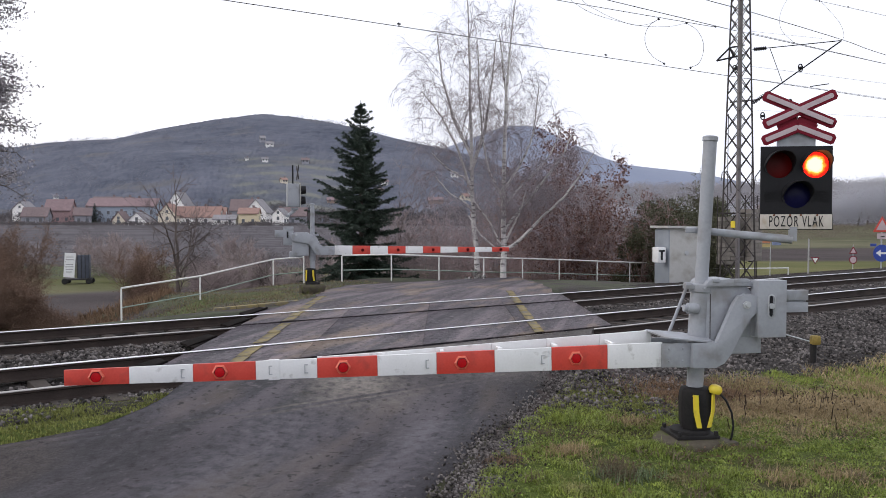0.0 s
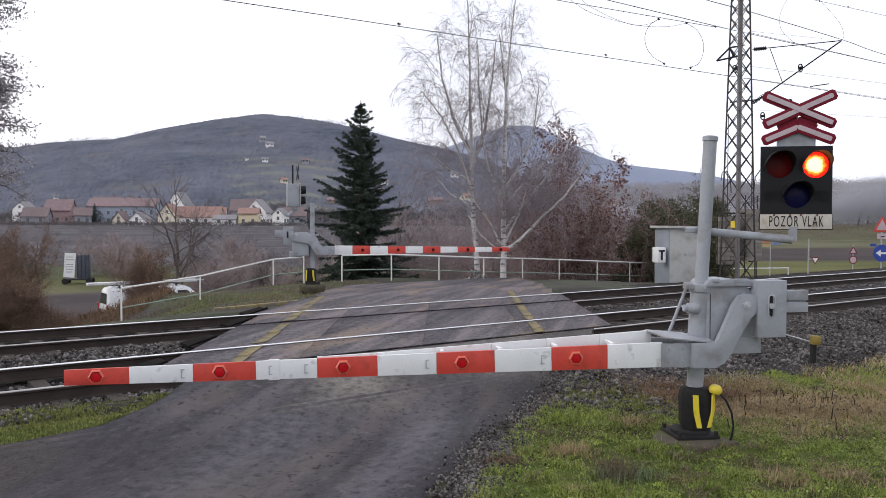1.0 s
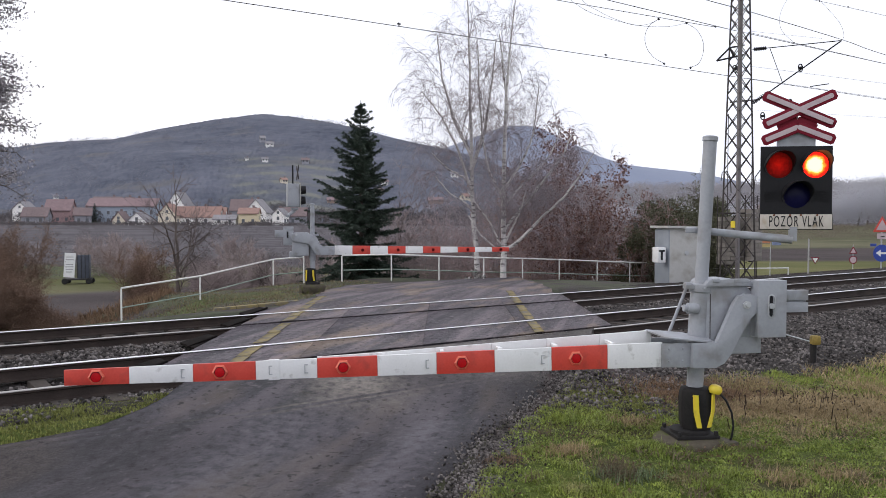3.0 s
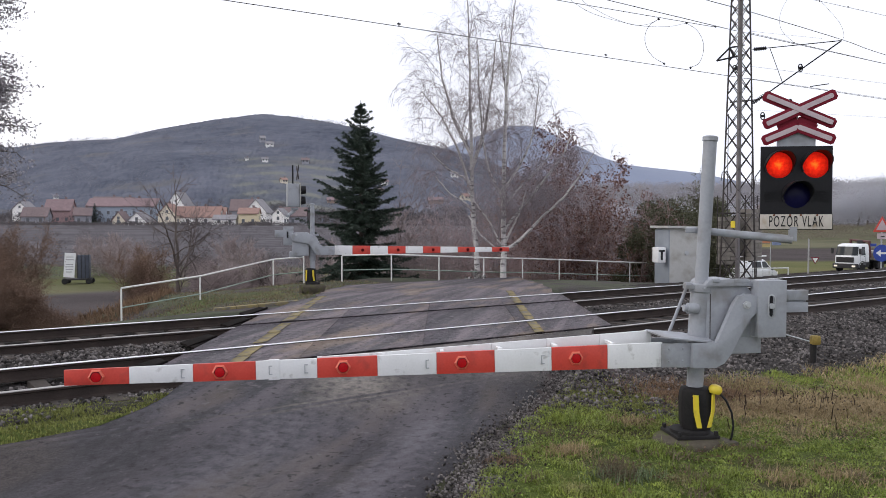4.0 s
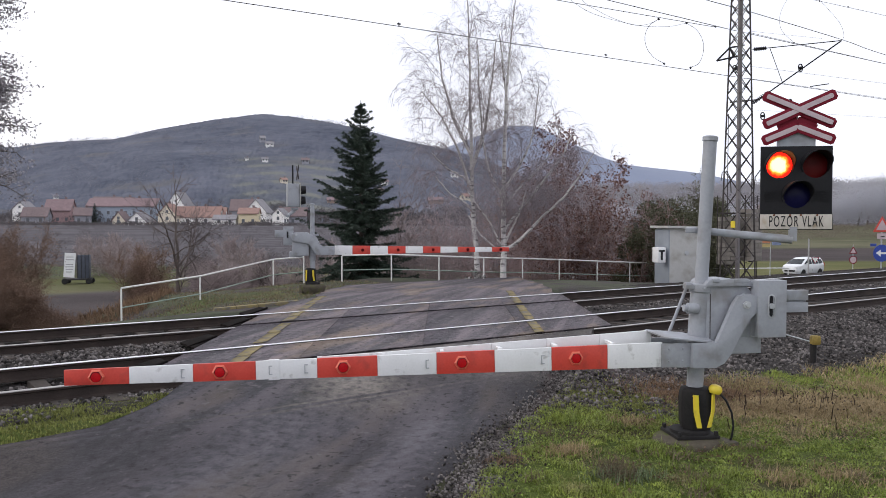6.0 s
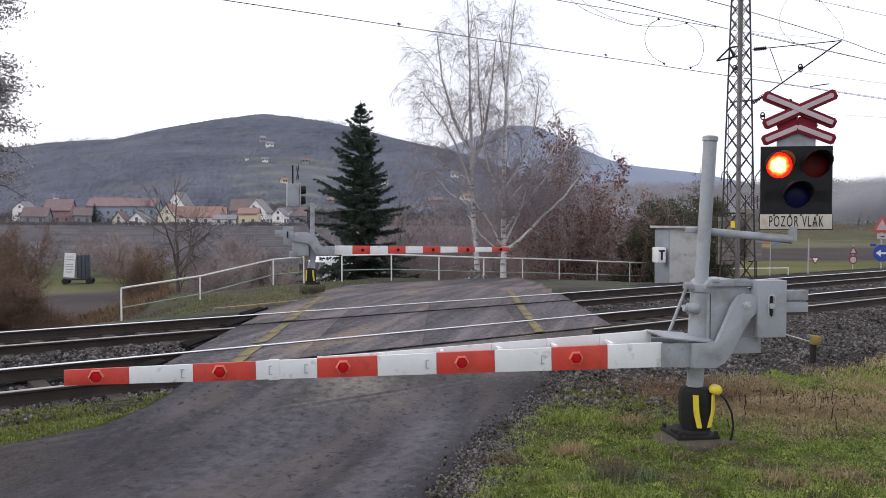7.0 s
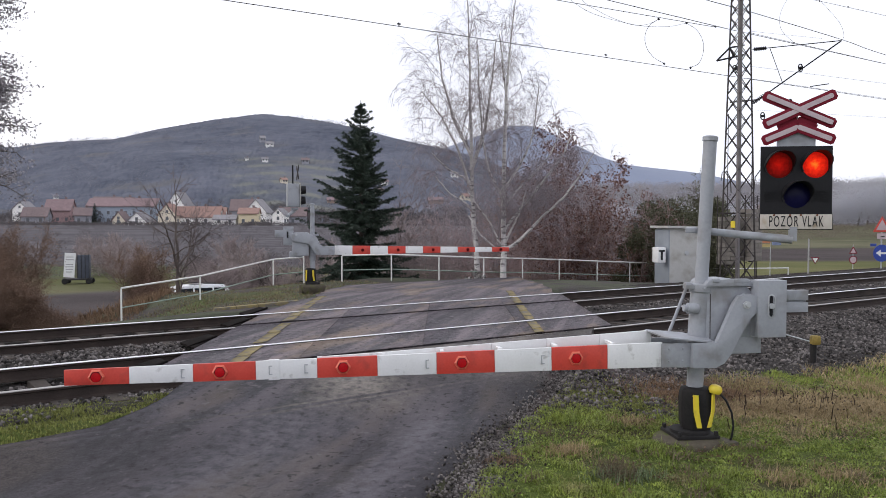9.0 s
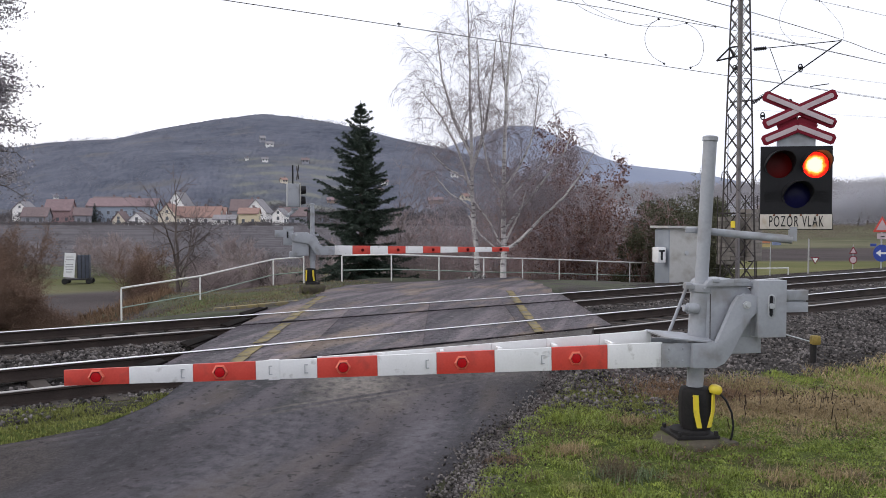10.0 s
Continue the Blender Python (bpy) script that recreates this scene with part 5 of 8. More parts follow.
def build_shrub(at, h, w, stems, seed, label, tw_mat=None, leaf=0, leaf_mat=None, leaf_size=0.07, name="bush", lean=0.35, twig=1.0, trunk_r=0.02, cat="bush", leaf_from=0.25, sub=6, stout=1.0):
    rng = np.random.default_rng(seed)
    t = thing(name, at, label, cat)
    thick, fine = Twigs(), Twigs()
    lp = []
    for i in range(stems):
        a = rng.uniform(0, 6.283)
        out = rng.uniform(0.0, 1.0) ** 0.7
        base = (0.25 * w * out * math.cos(a), 0.25 * w * out * math.sin(a), -0.2)
        d = np.array([lean * out * math.cos(a) * w / h * 1.6, lean * out * math.sin(a) * w / h * 1.6, 1.0])
        L = h * rng.uniform(0.62, 1.06) * (1.08 - 0.25 * out)
        n = 9
        bp, bd = shoot(rng, base, d / np.linalg.norm(d), L, n, -0.005, 0.07)
        thick.line(bp, trunk_r * rng.uniform(0.7, 1.2), 0.005)
        for j in range(2, n + 1):
            for _ in range(3):
                cd = side_dir(rng, bd[j], rng.uniform(0.45, 1.0))
                cp, cdirs = shoot(rng, bp[j], cd, rng.uniform(0.3, 0.8) * (0.35 + 0.22 * h * (1.1 - j / n)), 5, -0.02, 0.12)
                thick.line(cp, 0.008 * stout, 0.004 * stout)
                for _ in range(sub):
                    k = rng.integers(1, 6)
                    fp, fd = shoot(rng, cp[k], side_dir(rng, cdirs[k], rng.uniform(0.3, 0.9)), rng.uniform(0.2, 0.6) * twig, 3, -0.01, 0.16)
                    fine.line(fp, 0.005 * stout, 0.003 * stout)
                    lp.append(fp[2])
                    lp.append(fp[3])
    part("bough_mass", thick.mesh("bough_mass", tw_mat or M_TWIG, 4), None, t)
    part("crown", fine.mesh("crown", tw_mat or M_TWIG), None, t)
    if leaf:
        lp = np.array(lp)
        lp = lp[lp[:, 2] > leaf_from * h]
        idx = rng.integers(0, len(lp), leaf)
        part("foliage", flakes("foliage", lp[idx] + rng.normal(0, 0.05, (leaf, 3)), leaf_size, leaf_mat or M_DEADLEAF, rng), None, t)
    return t


# thicket behind the railing
for i, (x, y, h, w, lf, red) in enumerate((
        (-1.6, 38.0, 3.2, 2.6, 0, 0), (-0.3, 36.8, 3.6, 2.6, 0, 0), (1.0, 38.5, 4.1, 3.0, 0, 0), (2.2, 36.2, 3.8, 2.6, 0, 1), (3.4, 38.0, 4.6, 3.0, 300, 1),
        (4.7, 36.8, 4.4, 2.8, 500, 1), (6.0, 38.4, 5.0, 3.0, 1200, 1), (7.4, 38.0, 4.6, 2.8, 1900, 1), (8.4, 40.5, 4.4, 2.8, 1400, 0), (-2.2, 40.5, 5.6, 1.6, 0, 0), (5.2, 40.0, 5.0, 3.0, 300, 1),
        (-2.9, 43.0, 4.6, 2.6, 0, 0), (-1.4, 42.0, 5.0, 2.8, 0, 0), (-0.2, 43.5, 5.4, 2.8, 0, 1), (1.1, 42.0, 5.4, 2.8, 0, 0), (2.2, 43.0, 5.8, 2.8, 200, 1), (3.5, 42.5, 6.0, 2.8, 300, 1), (4.6, 44.0, 6.2, 3.0, 300, 0), (0.4, 39.5, 4.4, 2.6, 0, 1), (8.0, 42.0, 5.4, 3.0, 600, 1))):
    # shrubs beyond y = 41.5 take the paler violet twig colour
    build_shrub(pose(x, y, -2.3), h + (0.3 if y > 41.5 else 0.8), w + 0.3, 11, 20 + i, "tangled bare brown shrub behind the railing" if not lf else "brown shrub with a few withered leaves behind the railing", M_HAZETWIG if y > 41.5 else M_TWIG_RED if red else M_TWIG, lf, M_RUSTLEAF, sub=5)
build_shrub(pose(6.1, 38.5, -2.4), 8.5, 4.6, 22, 51, "half-bare tree with withered red-brown leaves", M_TWIG_RED, 9500, M_DEADLEAF, 0.095, name="oak_tree", trunk_r=0.045, cat="tree", leaf_from=0.2, sub=6, twig=1.0, lean=0.32)
build_shrub(pose(4.9, 38.8, -2.4), 8.2, 3.8, 11, 52, "half-bare tree with withered brown leaves behind the birches", M_TWIG_RED, 3600, M_DEADLEAF, 0.10, name="oak_tree", trunk_r=0.045, cat="tree", leaf_from=0.3, sub=8, twig=1.3)


def build_round_bush(at, h, w, lumps, seed, label, m, size=0.065, per=1500, name="evergreen_bush"):
    """Leafy bush: short stems under many leaf clumps of uneven size."""
    rng = np.random.default_rng(seed)
    t = thing(name, at, label, "bush")
    tw = Twigs()
    P = []
    for i in range(lumps):
        d = rng.normal(size=3)
        d /= np.linalg.norm(d)
        r = rng.uniform(0.2, 1.0) ** 0.5
        c = np.array([d[0] * r * w * 0.5, d[1] * r * w * 0.5, h * (0.5 + 0.46 * d[2] * r)])
        bp, _d = shoot(rng, (c[0] * 0.2, c[1] * 0.2, -0.2), c + np.array([0, 0, 0.3]), np.linalg.norm(c), 5, 0, 0.05)
        tw.line(bp, 0.03, 0.008)
        q = rng.normal(size=(per, 3))
        q *= (rng.uniform(0, 1, per) ** 0.4 / np.linalg.norm(q, axis=1))[:, None]
        P.append(c + q * np.array([1, 1, 0.75]) * rng.uniform(0.10, 0.19) * (w + h) / 2)
    part("bough_mass", tw.mesh("bough_mass", M_BARK), None, t)
    P = np.concatenate(P)
    part("foliage", flakes("foliage", P, size, m, rng), None, t)
    return t


build_round_bush(pose(10.4, 37.5, -2.5), 5.6, 4.9, 56, 61, "dense dark green evergreen shrub beside the cabinet", M_EVERGREEN)
build_round_bush(pose(12.5, 39.8, -2.7), 6.0, 4.4, 40, 63, "dark olive evergreen shrub behind the cabinet", M_EVERGREEN)
build_round_bush(pose(8.7, 37.8, -2.6), 2.9, 2.4, 16, 62, "low dark shrub with red-brown leaves behind the railing", M_DEADLEAF, 0.10)
build_shrub(pose(9.3, 37.0, -2.4), 5.4, 2.6, 14, 64, "brown twiggy shrub with withered leaves beside the cabinet", M_TWIG_RED, 2200, M_DEADLEAF, 0.08, leaf_from=0.2, sub=6)
build_shrub(pose(11.3, 37.2, -2.5), 6.0, 3.6, 16, 65, "olive shrub of thin shoots rising over the evergreens", M_BARK, 5000, M_EVERGREEN, 0.07, leaf_from=0.3, sub=6)
# left of the crossing
build_shrub(pose(-12.05, 33.0, -2.5), 3.4, 0.9, 22, 71, "dense rust-brown leafless bush on the bank", M_RUST, 8000, M_BRUSHLEAF, 0.035, leaf_from=0.05, sub=9)
build_shrub(pose(-10.9, 30.6, -2.0), 1.6, 2.0, 16, 72, "low rust-brown bush behind the railing end", M_RUST, 800, M_DEADLEAF, 0.05, leaf_from=0.1)
build_shrub(pose(-16.6, 30.0, -2.4), 4.3, 3.2, 60, 73, "dense brown leafless bush on the bank", M_RUST, 22000, M_BRUSHLEAF, 0.035, leaf_from=0.05, sub=8)
build_shrub(pose(-14.8, 27.0, -2.0), 2.0, 2.6, 34, 74, "low brown scrub on the bank", M_RUST, 12000, M_BRUSHLEAF, 0.035, leaf_from=0.05)
build_shrub(pose(-12.6, 25.6, -1.75), 0.75, 1.9, 40, 77, "low rust-brown scrub on the bank", M_RUST, 9000, M_BRUSHLEAF, 0.03, leaf_from=0.05)
build_shrub(pose(-14.0, 25.0, -1.75), 2.2, 2.6, 36, 79, "low rust-brown scrub on the bank", M_RUST, 12000, M_BRUSHLEAF, 0.035, leaf_from=0.05)
build_shrub(pose(-6.6, 36.0, -2.3), 2.2, 2.4, 16, 75, "bare brown bush below the railing", M_TWIG, 0)
build_shrub(pose(-8.6, 36.5, -2.6), 1.9, 2.4, 14, 76, "bare brown bush below the railing", M_TWIG, 0)

# tangled scrub on the plain before the village
for i, (x, y, h, w) in enumerate(((-14.5, 52, 2.4, 3.6), (-17.0, 60, 2.4, 5.0), (-25.0, 66, 3.0, 5.0), (-12.5, 58, 2.2, 4.5), (-30.0, 74, 3.2, 6.0), (-20.0, 82, 2.8, 6.0), (-36.0, 88, 3.4, 6.0), (-9.0, 70, 2.6, 5.0), (-14.0, 92, 3.0, 6.0), (-42.0, 100, 3.6, 7.0), (-28.0, 110, 3.2, 7.0), (-6.0, 62, 2.6, 4.0))):
    build_shrub(pose(x, y, float(ground_z(x, y))), h, w, 13, 140 + i, "tangled bare grey-brown scrub on the plain", M_TWIG, 0, trunk_r=0.045, sub=4, twig=1.6, stout=2.6)


def build_bare_tree(at, h, seed, label, r=0.09, leaves=0, spread=0.55, leaf_mat=None, low=2, tw_mat=None, trunk=0.38):
    rng = np.random.default_rng(seed)
    t = thing("bare_tree", at, label, "tree", "bare trees")
    g, fine = Geo(), Twigs()
    lp = []

    def grow(p, d, L, r_, lev):
        n = 6
        pts, dirs = shoot(rng, p, d, L, n, -0.03, 0.09)
        if lev >= 2:
            g.tube([tuple(q) for q in pts], list(np.linspace(r_, r_ * 0.6, n + 1)), 6)
        else:
            fine.line(pts, r_, max(0.0035, r_ * 0.5))
        if lev == 0:
            lp.append(pts[-1])
            lp.append(pts[-3])
            return
        for k in range(4 if lev > 1 else 5):
            j = int(rng.integers(low if lev == 4 else 2, n + 1))
            grow(pts[j], side_dir(rng, dirs[j], rng.uniform(0.35, 0.9) * spread * 1.6), L * rng.uniform(0.5, 0.72), r_ * 0.52, lev - 1)
        grow(pts[-1], dirs[-1], L * 0.66, r_ * 0.6, lev - 1)

    grow((0, 0, -0.3), np.array([0.03, 0, 1.0]), h * trunk, r, 4)
    part("trunk", g, M_BARK, t, sm=80)
    part("crown", fine.mesh("crown", tw_mat or M_TWIG), None, t)
    if leaves:
        lp = np.array(lp)
        lp = lp[lp[:, 2] > 0.36 * h]
        P = lp[rng.integers(0, len(lp), leaves)] + rng.normal(0, 0.09, (leaves, 3))
        part("foliage", flakes("foliage", P, 0.085, leaf_mat or M_OLDLEAF, rng), None, t)
    return t


build_bare_tree(pose(-13.1, 40.0, -2.75), 9.6, 91, "small bare tree on the bank by the road", 0.115, spread=0.9, low=2, tw_mat=M_DARKTWIG, trunk=0.33)
build_bare_tree(pose(-9.5, 44.5, -2.8), 3.6, 82, "small bare tree on the bank by the road", 0.06, tw_mat=M_DARKTWIG)
build_bare_tree(pose(-2.1, 42.0, -2.8), 6.8, 83, "thin bare tree in the thicket", 0.07, spread=0.35)


def build_layered_tree(at, h, seed, label):
    """Leaning trunk with level boughs that carry flat ragged sprays of leaves."""
    rng = np.random.default_rng(seed)
    t = thing("leafy_tree", at, label, "tree")
    g, tw = Geo(), Twigs()
    pts, _d = shoot(rng, (0, 0, -0.4), np.array([-0.04, 0, 1.0]), h, 12, 0, 0.03)
    g.tube([tuple(p) for p in pts], list(np.linspace(0.2, 0.03, 13)), 9)
    part("trunk", g, M_BARK, t, sm=80)
    P = []
    for i in range(40):
        j = int(rng.integers(6, 13))
        a = rng.normal(0, 1.1)
        L = rng.uniform(0.9, 2.3) * (1.15 - 0.5 * j / 12)
        bp, bd = shoot(rng, pts[j], np.array([math.cos(a), math.sin(a), 0.15]), L, 8, 0.03, 0.1)
        tw.line(bp, 0.035, 0.008)
        for _ in range(9):
            k = int(rng.integers(3, 9))
            cp, cd = shoot(rng, bp[k], side_dir(rng, bd[k], 0.8), rng.uniform(0.25, 0.6), 4, 0.03, 0.15)
            tw.line(cp, 0.008, 0.004)
            q = rng.normal(0, 1, (22, 3)) * np.array([0.17, 0.17, 0.07])
            P.append(cp[3] + q)
    part("bough_mass", tw.mesh("bough_mass", M_BARK), None, t)
    part("foliage", flakes("foliage", np.concatenate(P), 0.062, M_OLDLEAF, rng), None, t)
    return t


build_layered_tree(pose(-13.35, 24.0, -1.9), 10.6, 84, "tall tree keeping flat sprays of grey-olive leaves by the track")


# ---- grass ----
def blades(name, x, y, z, h, w, m, rng, label, category, bend=0.5):
    n = len(x)
    a = rng.uniform(0, 6.283, n)
    side = np.stack([np.cos(a), np.sin(a), np.zeros(n)], 1) * (w * rng.uniform(0.6, 1.3, n))[:, None]
    t = rng.normal(0, bend, (n, 2))
    hh = h * rng.uniform(0.5, 1.3, n)
    P = np.stack([x, y, z], 1)
    mid = P + np.stack([t[:, 0] * hh * 0.25, t[:, 1] * hh * 0.25, hh * 0.55], 1)
    tip = P + np.stack([t[:, 0] * hh, t[:, 1] * hh, hh * np.clip(1 - 0.35 * np.hypot(t[:, 0], t[:, 1]), 0.25, 1)], 1)
    V = np.stack([P - side, P + side, mid - side * 0.7, mid + side * 0.7, tip], 1)
    k = np.arange(n)[:, None] * 5
    F = np.concatenate([k + np.array([[0, 1, 3]]), k + np.array([[0, 3, 2]]), k + np.array([[2, 3, 4]])])
    return tagged(new(name, raw_mesh(name, V.reshape(-1, 3), F, m)), label, category, kind="stuff")


M_GRASS = mat("green_grass", (0.12, 0.165, 0.03), (0.33, 0.385, 0.08), 0.6, bump=0, s1=2.2, s2=9, island=0.5, thin=0.3, dirt=(0.25, 0.21, 0.11), dirt_scale=2.1, dirt_lo=0.57, dirt_hi=0.72)
M_STRAW = mat("dry_grass", (0.28, 0.21, 0.115), (0.44, 0.345, 0.20), 0.7, bump=0, s1=0.9, s2=8, island=0.35, thin=0.3)
M_WEED = mat("leafy_weeds", (0.13, 0.195, 0.035), (0.29, 0.36, 0.075), 0.6, bump=0, s1=1.2, s2=8, island=0.5, thin=0.25)
M_MOSS = mat("mossy_grass", (0.13, 0.145, 0.04), (0.26, 0.275, 0.09), 0.7, bump=0, s1=0.9, s2=8, island=0.5, thin=0.25)
M_STRAW_DULL = mat("dull_dry_grass", (0.15, 0.12, 0.08), (0.25, 0.205, 0.135), 0.8, bump=0, s1=0.9, s2=8, island=0.35, thin=0.4)
M_LITTER = mat("withered_leaf_litter", (0.10, 0.065, 0.045), (0.22, 0.15, 0.10), 0.8, bump=0, island=0.5, s1=1.5, thin=0.2)
M_RUSTWEED = mat("rust_dead_weeds", (0.15, 0.095, 0.06), (0.27, 0.18, 0.115), 0.8, bump=0, island=0.4, s1=1.5, thin=0.25)
M_BLUEGRASS = mat("blue_green_grass", (0.12, 0.165, 0.085), (0.23, 0.28, 0.16), 0.7, bump=0, island=0.4, s1=1.5, thin=0.25)
M_STALK = mat("dead_stalks", (0.035, 0.026, 0.02), (0.07, 0.05, 0.04), 0.8, bump=0, island=0.3)


def clump(x, y, s=1.0):
    return 0.5 + 0.5 * np.sin(x * 2.1 * s + 1.3 * np.sin(y * 1.7 * s)) * np.sin(y * 2.4 * s + 1.1 * np.sin(x * 1.9 * s + 2))


def build_grass():
    rng = np.random.default_rng(12)

    def verge(num, x0, x1, y0, y1):
        x, y = rng.uniform(x0, x1, num), rng.uniform(y0, y1, num)
        u, v = xy_uv(x, y)
        rr = np.interp(v, (-8, 3.9, 5.34, 6.6, 7.67, 9.67, 10.4), (-2.2, -0.45, 0.07, 0.57, 1.42, 2.41, 2.75))
        lim = spill_edge(u)
        ok = (x < 0.57 * y + 0.4) & (x > rr + 0.12 + 0.3 * rng.random(num) ** 2) & (v < lim + 0.9 * rng.random(num) ** 3)
        ok &= np.hypot(x - 2.5, y - 8.2) > 0.27
        return x[ok], y[ok]

    x, y = verge(330000, -0.5, 7.0, 5.2, 12.5)
    dry = smooth(0.6, 0.95, clump(x + 3, y + 1.0, 0.6)) * 0.4 * smooth(3.2, 4.0, x) * (1 - smooth(10.3, 11.0, y))
    dry = np.maximum(dry, np.exp(-(((x - 4.5) + 0.55 * (y - 10.0)) / 1.9) ** 2 - ((y - 9.9 - 0.22 * (x - 4.5)) / 0.9) ** 2) * 0.95 * smooth(2.7, 3.5, x))
    pick = rng.random(len(x)) < dry
    gx, gy = x[~pick], y[~pick]
    keep = rng.random(len(gx)) < 0.4 + 0.6 * clump(gx, gy, 1.6) * (0.45 + 0.55 * clump(gx + 2, gy, 4.3))
    gx, gy = gx[keep], gy[keep]
    lump = clump(gx, gy, 2.6) ** 2 * clump(gx, gy, 1.2)
    blades("grass", gx, gy, ground_z(gx, gy) - 0.01, 0.022 + 0.11 * lump + 0.05 * np.maximum(0, tussock(gx, gy)), 0.005, M_GRASS, rng, "short green winter grass on the verge", "grass", 0.75)
    k = rng.random(len(gx)) < 0.42 * clump(gx, gy, 1.7) * clump(gx + 5, gy, 0.9)
    wx, wy = gx[k], gy[k]
    weeds = flakes("weeds", np.stack([wx, wy, ground_z(wx, wy) + rng.uniform(0.005, 0.05, len(wx))], 1), 0.018, M_WEED, rng)
    tagged(new("weeds", weeds), "low leafy green weeds in the grass", "weeds", kind="stuff")
    k = rng.random(len(gx)) < 0.09 * smooth(0.55, 0.8, clump(gx + 1.5, gy + 3, 1.5))
    wx, wy = gx[k], gy[k]
    litter = flakes("fallen_leaves", np.stack([wx, wy, ground_z(wx, wy) + rng.uniform(0.005, 0.045, len(wx))], 1), 0.022, M_LITTER, rng)
    tagged(new("fallen_leaves", litter), "withered brown leaves and thatch in the grass", "leaf litter", kind="stuff")
    dx, dy = x[pick], y[pick]
    blades("dry_grass", dx, dy, ground_z(dx, dy) - 0.01, 0.07 + 0.10 * np.exp(-((dx - 4.5) / 1.8) ** 2 - ((dy - 9.9) / 0.8) ** 2) * clump(dx, dy, 2.4), 0.005, M_STRAW, rng, "tufts of straw-coloured dry grass", "grass", 1.1)
    # rust-brown dead weeds behind the barrier's foot
    n = 9000
    wx, wy = rng.normal(3.45, 0.42, n), rng.normal(10.55, 0.38, n)
    wz = np.maximum(ground_z(wx, wy), shoulder_z(wx, xy_uv(wx, wy)[1]))
    blades("dead_weeds", wx, wy, wz - 0.01, 0.06 + 0.10 * clump(wx, wy, 3.0), 0.004, M_RUSTWEED, rng, "rust-brown dead weeds at the foot of the ballast", "weeds", 0.9)
    # single tufts: x, y, height, spread, blades, dry
    for tx, ty, th, tr, tn, m in ((1.22, 7.75, 0.13, 0.10, 420, M_STRAW), (1.50, 7.05, 0.22, 0.09, 260, M_STRAW_DULL), (1.40, 6.98, 0.15, 0.08, 110, M_BLUEGRASS), (1.72, 7.0, 0.14, 0.08, 90, M_BLUEGRASS), (0.80, 6.95, 0.10, 0.05, 70, M_STRAW_DULL),
                                  (2.05, 8.95, 0.12, 0.12, 260, M_STRAW), (1.62, 9.15, 0.12, 0.16, 380, M_GRASS), (2.95, 6.95, 0.12, 0.12, 260, M_STRAW), (3.5, 7.1, 0.12, 0.14, 260, M_STRAW), (2.2, 6.9, 0.13, 0.08, 90, M_STRAW_DULL),
                                  (5.9, 11.2, 0.20, 0.22, 420, M_STRAW), (4.25, 11.1, 0.22, 0.25, 480, M_STRAW), (0.55, 7.5, 0.08, 0.10, 180, M_LITTER)):
        bx, by = rng.normal(tx, tr, tn), rng.normal(ty, tr, tn)
        blades("grass_tuft", bx, by, ground_z(bx, by) - 0.01, th + 0 * bx, 0.004, m, rng, "tuft of long withered grass in the verge", "grass", 0.8)
    # dark seed heads in the dry patch
    n = 240
    hx, hy = rng.normal(4.35, 0.5, n), rng.normal(9.75, 0.32, n)
    heads = flakes("seed_heads", np.stack([hx, hy, ground_z(hx, hy) + rng.uniform(0.10, 0.24, n)], 1), 0.022, M_STALK, rng)
    tagged(new("seed_heads", heads), "dark dried seed heads over the dry grass", "weeds", kind="stuff")
    # scattered dead weeds with brown tops
    n = 900
    cx, cy = rng.uniform(0.9, 6.0, 30), rng.uniform(6.2, 10.5, 30)
    k = rng.integers(0, 30, n)
    x, y = cx[k] + rng.normal(0, 0.07, n), cy[k] + rng.normal(0, 0.07, n)
    rr = np.interp(xy_uv(x, y)[1], (-8, 3.9, 5.34, 6.6, 7.67, 9.67, 10.4), (-2.2, -0.45, 0.07, 0.57, 1.42, 2.41, 2.75))
    ok = (x > rr + 0.3) & (xy_uv(x, y)[1] < spill_edge(xy_uv(x, y)[0]) - 0.2) & (np.hypot(x - 2.5, y - 8.2) > 0.4)
    blades("dead_weeds", x[ok], y[ok], ground_z(x[ok], y[ok]), 0.10 + 0 * x[ok], 0.006, M_STRAW_DULL, rng, "small dead brown weeds in the grass", "weeds", 0.8)
    x, y = verge(60000, 5.5, 16.0, 9.5, 18.0)
    half = rng.random(len(x)) < 0.3 + 0.6 * clump(x, y, 0.8)
    blades("grass", x[half], y[half], ground_z(x[half], y[half]) - 0.01, 0.09 + 0 * x[half], 0.010, M_GRASS, rng, "green grass along the ballast", "grass")
    blades("dry_grass", x[~half], y[~half], ground_z(x[~half], y[~half]) - 0.01, 0.14 + 0 * x[~half], 0.009, M_STRAW, rng, "dry grass along the ballast", "grass", 0.8)
    # grass creeping over the spilled stones
    x, y = rng.normal(2.05, 0.5, 24000), rng.normal(9.6, 0.75, 24000)
    ok = (x > np.interp(xy_uv(x, y)[1], (3.9, 5.34, 6.6, 7.67, 9.67, 10.4), (-0.45, 0.07, 0.57, 1.42, 2.41, 2.75)) + 0.1) & (rng.random(24000) < 0.1 + 0.75 * clump(x, y, 3.0) ** 2)
    x, y = x[ok], y[ok]
    blades("grass", x, y, np.maximum(shoulder_z(x, xy_uv(x, y)[1]), ground_z(x, y)), 0.04 + 0 * x, 0.006, M_MOSS, rng, "mossy grass among the spilled stones", "grass")
    # tongue of grass beside the road
    n = 200000
    x, y = rng.uniform(-9, -2.6, n), rng.uniform(4.5, 11, n)
    u, v = xy_uv(x, y)
